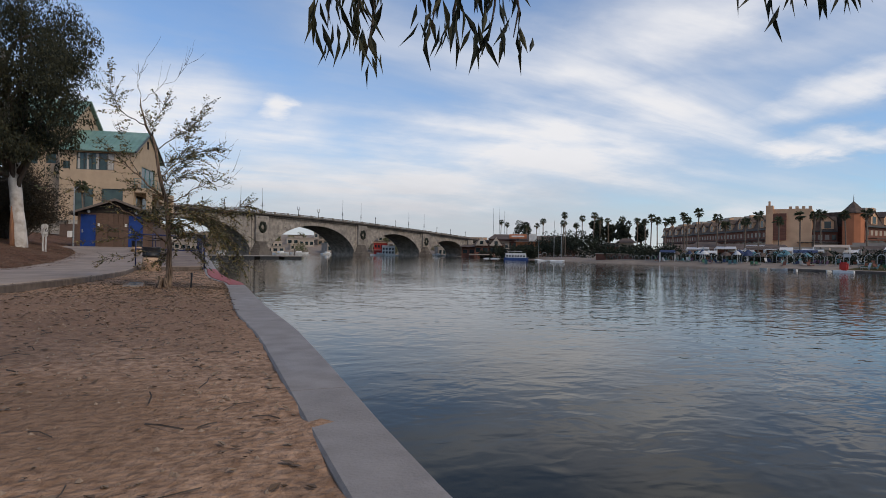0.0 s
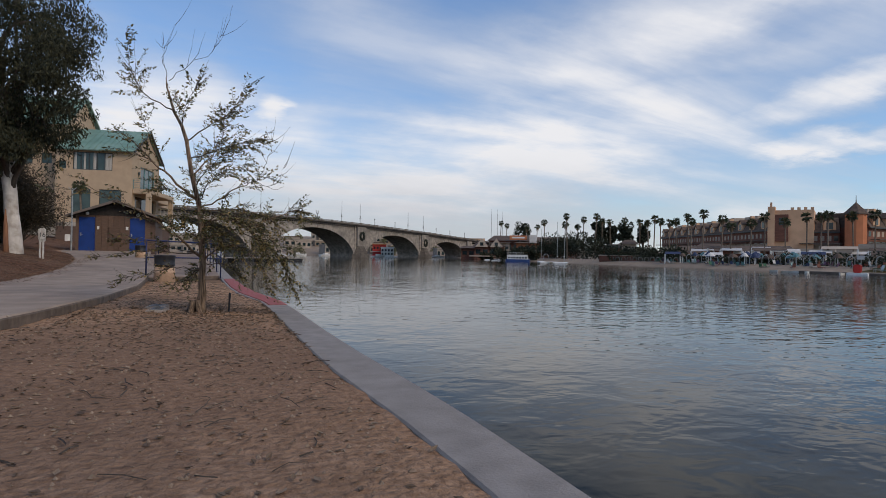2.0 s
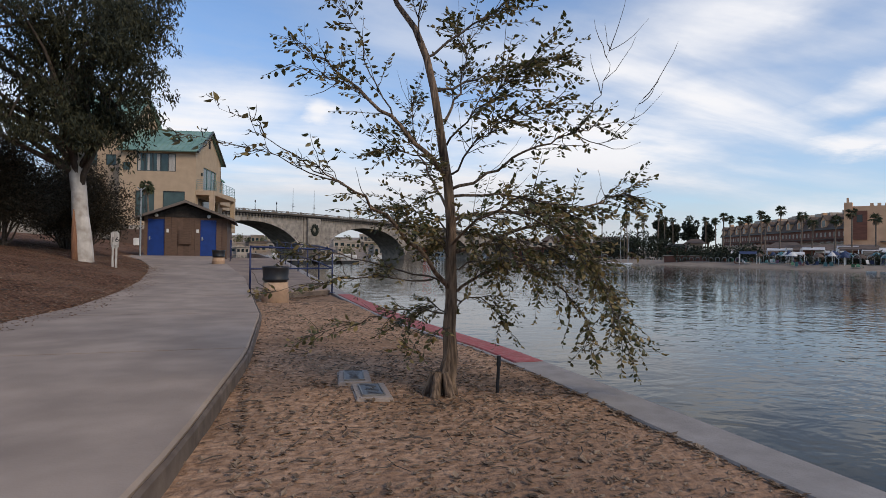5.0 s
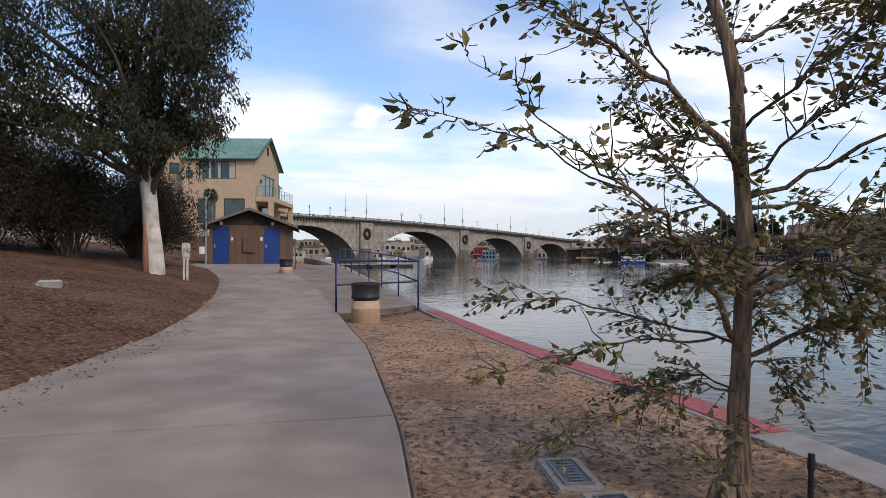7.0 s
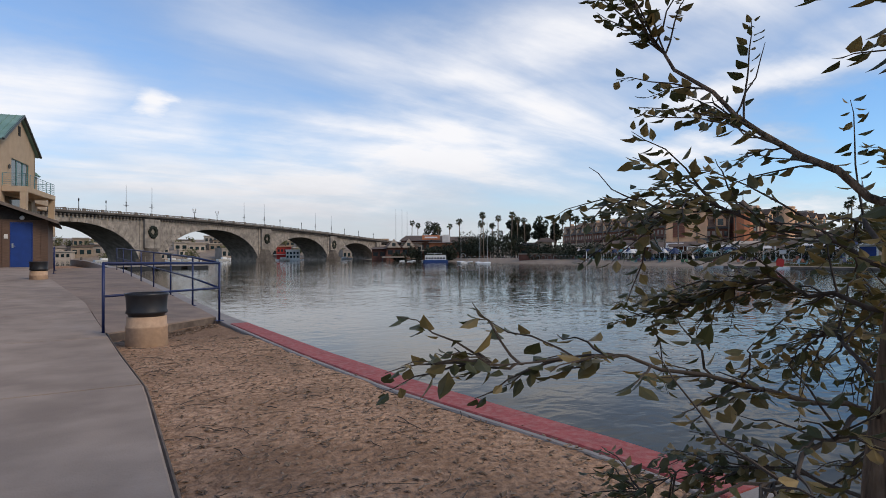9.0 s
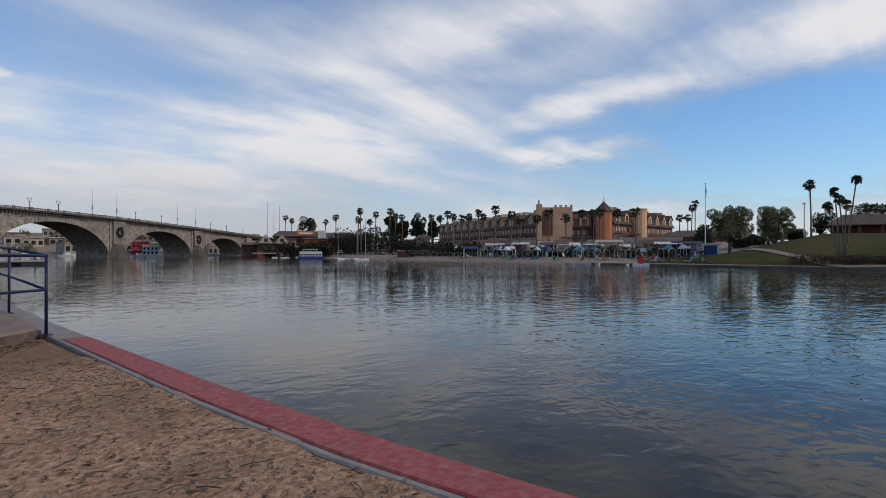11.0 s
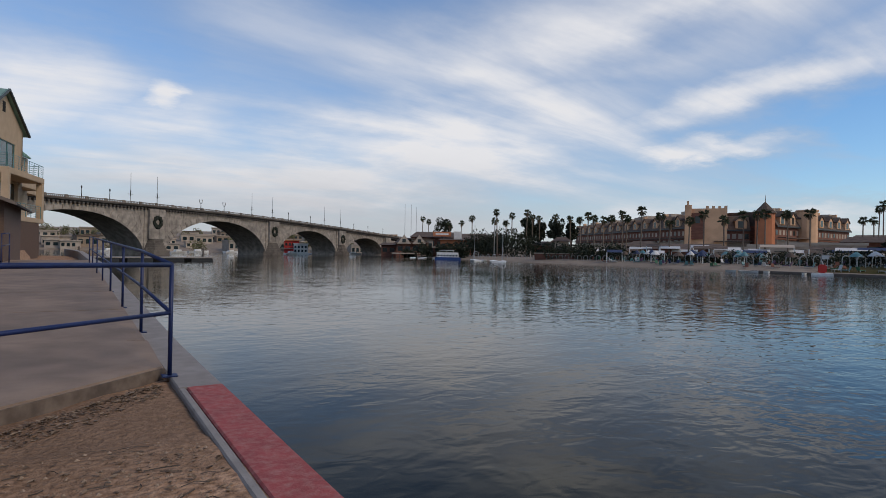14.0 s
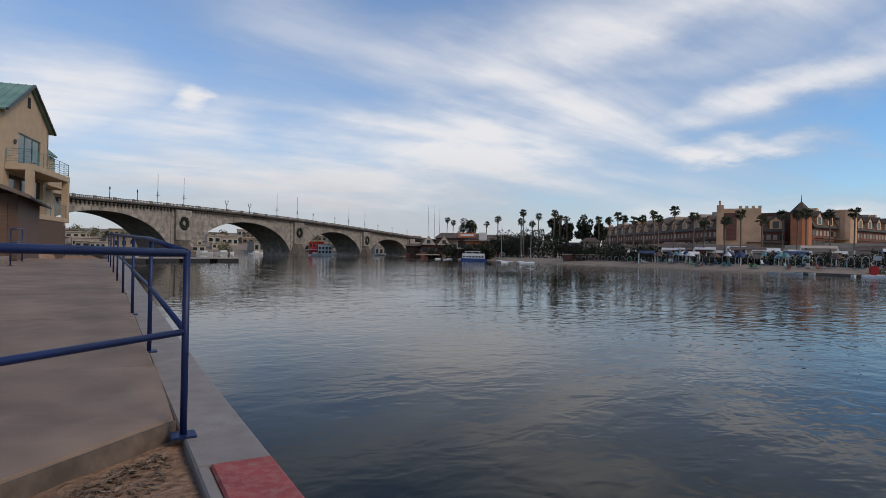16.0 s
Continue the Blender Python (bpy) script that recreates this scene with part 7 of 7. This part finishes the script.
def gum_tree():
    rng = random.Random(9)
    ob = thing("gum_tree", "large pale-barked gum tree with dark drooping crown", "tree", pose(-7.05, 6.1, 0.62))
    pts = bend([(0.14, 0, -0.3), (0.08, 0, 0.6), (-0.04, 0, 2.0), (-0.16, 0.1, 3.6), (-0.4, 0.2, 5.5), (-0.7, 0.3, 8.0)], 12, rng, 0.03)
    trunk = part("trunk", tube(bmesh.new(), pts, [0.34, 0.295, 0.265, 0.245, 0.23, 0.22, 0.222, 0.21, 0.2, 0.17, 0.14, 0.1, 0.06], 18), GUM_BARK, ob, "pale grey trunk, bark peeling", True)
    bm = bmesh.new()
    tube(bm, [(-0.06, -0.29, -0.1), (-0.08, -0.265, 0.5), (-0.1, -0.245, 1.0), (-0.12, -0.235, 1.6)], [0.1, 0.085, 0.07, 0.02], 10)
    part("bare_patch", bm, GUM_HEART, trunk, "bare reddish wood where bark is lost", True)
    lobes = []
    ends = [((-0.3, -1.3, 3.9), 0.8), ((0.6, -0.9, 3.8), 0.8), ((-1.5, -1.4, 3.9), 0.8), ((-3.4, -0.5, 6.0), 1.6), ((-2.2, -1.6, 5.2), 1.5), ((0.9, -0.8, 5.7), 1.2), ((0.9, -0.2, 7.0), 1.3), ((0.6, -1.6, 6.6), 1.6), ((-1.2, -1.8, 7.2), 1.8), ((-4.6, -1.0, 7.4), 1.9), ((-5.6, -0.4, 5.6), 1.5), ((0.2, 0.6, 8.8), 2.0), ((0.6, 0.6, 8.8), 1.5), ((-2.6, 0.4, 9.2), 2.2), ((-0.4, 1.8, 6.4), 1.6), ((0.8, 1.2, 5.0), 1.1), ((-0.2, -1.0, 4.6), 0.9), ((0.5, -0.4, 4.1), 1.0), ((0.9, -0.6, 4.6), 1.1), ((-0.9, -0.8, 5.6), 1.5), ((-2.4, -1.2, 6.4), 1.7), ((0.6, -0.6, 7.8), 1.8), ((-1.4, -1.0, 4.5), 1.0), ((-3.6, -1.5, 4.4), 1.1), ((0.0, 0, 10.6), 1.7), ((-5.4, -2.4, 8.6), 1.7), ((-3.2, -2.6, 8.0), 1.6), ((-6.8, -1.6, 7.0), 1.5), ((-7.4, -0.5, 5.2), 1.3), ((-5.0, -2.0, 4.4), 1.1), ((1.8, -0.6, 6.2), 0.7), ((1.6, -1.0, 5.1), 0.7), ((1.9, -0.3, 7.3), 0.8), ((1.3, -0.6, 4.3), 0.6), ((-0.6, -1.9, 3.7), 0.7), ((0.5, -1.5, 3.6), 0.6)]
    for c, r in ends:
        root = pts[rng.randint(5, 11)]
        mid = root.lerp(Vector(c), 0.5) + Vector((rng.uniform(-0.3, 0.3), rng.uniform(-0.3, 0.3), 0.35))
        line = bend([root, mid, Vector(c)], 6, rng, 0.06)
        part("limb", tube(bmesh.new(), line, [0.11, 0.09, 0.075, 0.06, 0.045, 0.03, 0.012], 7), TWIG, ob, smooth=True)
        for _ in range(9):
            off = Vector((rng.gauss(0, 1), rng.gauss(0, 1), rng.gauss(0, 0.7))) * r * 0.55
            lobes.append((tuple(Vector(c) + off), r * rng.uniform(0.32, 0.56)))
    for _ in range(26):
        c, r = rng.choice(ends)
        a = rng.uniform(0, 6.28)
        lobes.append(((c[0] + r * math.cos(a), c[1] + r * math.sin(a), c[2] - r * rng.uniform(0.5, 1.1)), 0.3))
    leaf_mesh("leaves", crown_leaves(rng, lobes, 74000, 0.155, 1.1), LEAF_GUM, ob, 0.1, 0.32, 0.5)
    return ob


gum_tree()


def leaning_gum():
    """The gum tree by the start of the path, whose twigs hang over it."""
    rng = random.Random(21)
    ob = thing("overhanging_gum_tree", "gum tree whose drooping leafy twigs hang over the water edge", "tree", pose(-4.6, -27.5, -0.02))
    pts = bend([(0, 0, -0.2), (0.2, 0.1, 1.5), (0.6, 0.3, 3.0), (1.2, 0.6, 4.6)], 8, rng, 0.03)
    part("trunk", tube(bmesh.new(), pts, [0.3, 0.27, 0.25, 0.23, 0.21, 0.19, 0.17, 0.15, 0.12], 14), GUM_BARK, ob, smooth=True)
    tips = [Vector(t) for t in ((5.36, 7.82, 1.43), (5.31, 7.84, 1.47), (5.21, 7.88, 1.55), (5.61, 7.72, 1.55), (5.71, 7.68, 1.51), (5.83, 7.63, 1.50), (5.93, 7.60, 1.52), (6.94, 7.22, 1.71), (7.07, 7.16, 1.78), (7.25, 7.10, 1.79))]
    leaves = []
    for t in tips:
        line = bend([pts[6], Vector((2.6, 3.5, 4.2)), Vector((t.x - 0.35, t.y - 0.5, 3.0)), t + Vector((0, 0, 0.6)), t + Vector((0, 0, 0.12))], 10, rng, 0.03)
        part("bough", tube(bmesh.new(), line, [0.08, 0.07, 0.06, 0.05, 0.04, 0.03, 0.02, 0.012, 0.008, 0.005, 0.002], 6), TWIG, ob, smooth=True)
        for _ in range(20):
            p = t + Vector((rng.gauss(0, 0.047), rng.gauss(0, 0.05), rng.uniform(0.09, 0.45)))
            d = Vector((rng.gauss(0, 0.28), rng.gauss(0, 0.25), -1)).normalized()
            s = d.cross(Vector((rng.uniform(-1, 1), rng.uniform(-1, 1), 0.2))).normalized()
            leaves.append((p, d, s, rng.uniform(0.105, 0.17)))
    leaf_mesh("leaves", leaves, LEAF_GUM, ob, 0.12, 0.17, 0.5)
    # unseen crown overhead, enlarged and thickened to shade the sand at the start
    lobes = [((rng.uniform(-2.5, 4.2), rng.uniform(-2.5, 6.5), rng.uniform(4.6, 7.5)), rng.uniform(0.6, 1.1)) for _ in range(60)]
    leaf_mesh("crown", crown_leaves(rng, lobes, 36000, 0.17), LEAF_GUM, ob, 0.1, 0.2, 0.5)
    return ob


leaning_gum()


def wild_shrub(at, height, spread, seed, leaves=5000):
    rng = random.Random(seed)
    ob = thing("desert_shrub", "twiggy dark grey-green desert shrub on the bank", "shrub", Matrix.Translation(at), group="shrubs on the bank")
    bm = bmesh.new()
    lobes = []
    for i in range(26):
        a = rng.uniform(0, 2 * math.pi)
        e = rng.uniform(0.15, 1)
        tip = Vector((math.cos(a) * spread * 0.5 * e, math.sin(a) * spread * 0.5 * e, height * rng.uniform(0.55, 1.0) * (1.1 - 0.5 * e)))
        tube(bm, bend([(rng.uniform(-0.2, 0.2), rng.uniform(-0.2, 0.2), -0.15), tip * 0.5 + Vector((0, 0, 0.2)), tip], 5, rng, 0.06), [0.035, 0.03, 0.022, 0.016, 0.01, 0.004], 5, False)
        lobes.append((tuple(tip * rng.uniform(0.65, 0.95)), rng.uniform(0.3, 0.55) * height / 2.5))
        lobes.append((tuple(tip * 0.55), rng.uniform(0.3, 0.5) * height / 2.5))
    st = part("stem_mass", bm, TWIG, ob)
    st["kind"] = "stuff"
    leaf_mesh("leaves", crown_leaves(rng, lobes, int(leaves * 3.2), 0.11, 0.2), LEAF_SHRUB, ob, 0.2, 0.35, 0.5)
    return ob


for n, (x, y, h, s, c) in enumerate(((-8.2, 11.0, 3.6, 3.4, 6500), (-9.8, 7.8, 4.0, 4.2, 9000), (-9.4, 13.5, 4.4, 4.2, 7000), (-11.6, 6.8, 4.6, 5.0, 10000), (-11.6, 11.0, 5.4, 5.4, 8000), (-14.0, 6.5, 4.9, 5.6, 10000), (-16.6, 5.5, 4.8, 5.2, 8000), (-9.6, 15.5, 3.0, 3.6, 4200), (-14.5, 12.0, 4.5, 6, 6000), (-18.5, 9.0, 4.5, 6, 5500), (-11.0, 19.0, 3.6, 4.4, 4000), (-14.0, 2.0, 2.6, 3.2, 4000), (-19.0, 2.0, 3.6, 5, 4500))):
    wild_shrub((x, y, ground_height(x, y) - 0.05), h + 0.5, s + 0.8, 60 + n, c)


# ---- litter on the ground ----
def scatter(name, label, count, seed, spread, mat, maker, level=ground_height):
    rng = random.Random(seed)
    verts, faces = [], []
    for _ in range(count):
        x, y = spread(rng)
        z = level(x, y)
        maker(rng, x, y, z, verts, faces)
    ob = sheet_mesh(name, verts, faces, mat)
    return tagged(ob, label, "litter", kind="stuff")


def dry_leaf(rng, x, y, z, verts, faces):
    l, a = rng.uniform(0.02, 0.06), rng.uniform(0, 6.28)
    d, s = Vector((math.cos(a), math.sin(a), rng.uniform(-0.1, 0.35))), Vector((-math.sin(a), math.cos(a), rng.uniform(-0.3, 0.3)))
    p = Vector((x, y, z + 0.008))
    k = len(verts)
    w = s * l * 0.28
    verts.extend(tuple(v) for v in (p, p + d * l * 0.5 + w, p + d * l, p + d * l * 0.5 - w, p + d * l * 0.5 + Vector((0, 0, -0.006))))
    faces.extend(((k, k + 1, k + 2, k + 4), (k, k + 4, k + 2, k + 3)))


def stick(rng, x, y, z, verts, faces):
    l, a = rng.uniform(0.05, 0.22), rng.uniform(0, 6.28)
    r = rng.uniform(0.0015, 0.004)
    p, d, s = Vector((x, y, z + 0.006)), Vector((math.cos(a), math.sin(a), rng.uniform(-0.05, 0.12))), Vector((-math.sin(a), math.cos(a), 0))
    m = p + d * l * 0.5 + s * rng.uniform(-0.02, 0.02) + Vector((0, 0, rng.uniform(0, 0.012)))
    for u, v in ((p, m), (m, p + d * l)):
        k = len(verts)
        up = Vector((0, 0, r * 1.6))
        verts.extend(tuple(q) for q in (u - s * r, u + up, u + s * r, v - s * r, v + up, v + s * r))
        faces.extend(((k, k + 1, k + 4, k + 3), (k + 1, k + 2, k + 5, k + 4)))


def pebble(rng, x, y, z, verts, faces):
    r = rng.uniform(0.004, 0.016)
    k = len(verts)
    ring = [(x + r * math.cos(t) * rng.uniform(0.7, 1.3), y + r * math.sin(t) * rng.uniform(0.7, 1.3), z) for t in (0, 1.25, 2.5, 3.8, 5.0)]
    verts.extend(ring)
    verts.append((x, y, z + r * 0.9))
    faces.extend((k + i, k + (i + 1) % 5, k + 5) for i in range(5))


def on_sand(y0, y1):
    def pick(rng):
        y = rng.uniform(y0, y1)
        return rng.uniform(walk_right(y) + 0.03, inner(y) - 0.02), y
    return pick


def on_bank(rng):
    y = rng.uniform(-12, 12)
    return walk_left(y) - rng.uniform(0.02, 1) ** 1.3 * 7, y


def by_tree(rng):
    return -0.5 + rng.gauss(0, 0.9), -11.1 + rng.gauss(0, 1.6)


DRY = foliage("dry_leaf", (0.13, 0.085, 0.052), (0.3, 0.215, 0.14), 0.8, 0.1)
scatter("leaf_litter", "scattered dry brown leaves on the sand", 3600, 1, on_sand(-24.5, -2.2), DRY, dry_leaf)
scatter("leaf_litter", "dry leaves gathered under the young tree", 3000, 2, lambda r: (min(max(by_tree(r)[0], -1.9), 0.45), by_tree(r)[1]), DRY, dry_leaf)
scatter("leaf_litter", "dry leaves on the mulched bank", 15000, 3, on_bank, DRY, dry_leaf)
scatter("fallen_twigs", "thin dark fallen twigs on the sand", 520, 4, on_sand(-24.5, -2.0), TWIG, stick)
scatter("fallen_twigs", "thin fallen twigs on the bank", 1100, 5, on_bank, TWIG, stick)
scatter("pebbles", "small pale pebbles and clods on the sand", 6000, 6, on_sand(-24.5, -1.9), material("clod", (0.3, 0.22, 0.155), (0.18, 0.125, 0.085), 0.95, scale=30), pebble)
scatter("leaf_litter", "dry leaves piled against the quay end", 800, 7, lambda r: ((lambda f: (-0.1 - 1.6 * f, -0.12 - 1.75 * f - r.random() ** 2 * 0.5))(r.random())), DRY, dry_leaf)


def path_edge(rng):
    y = rng.uniform(-13, 9)
    return walk_left(y) + (rng.random() ** 2.5) * 0.55 - 0.05, y


scatter("soil_crumbs", "dark mulch crumbs spilled over the footpath edge", 1500, 8, path_edge, MULCH, pebble, lambda x, y: walk_height(y) - 0.002)
scatter("leaf_litter", "dry leaves blown along the footpath edge", 700, 9, path_edge, DRY, dry_leaf, lambda x, y: walk_height(y))
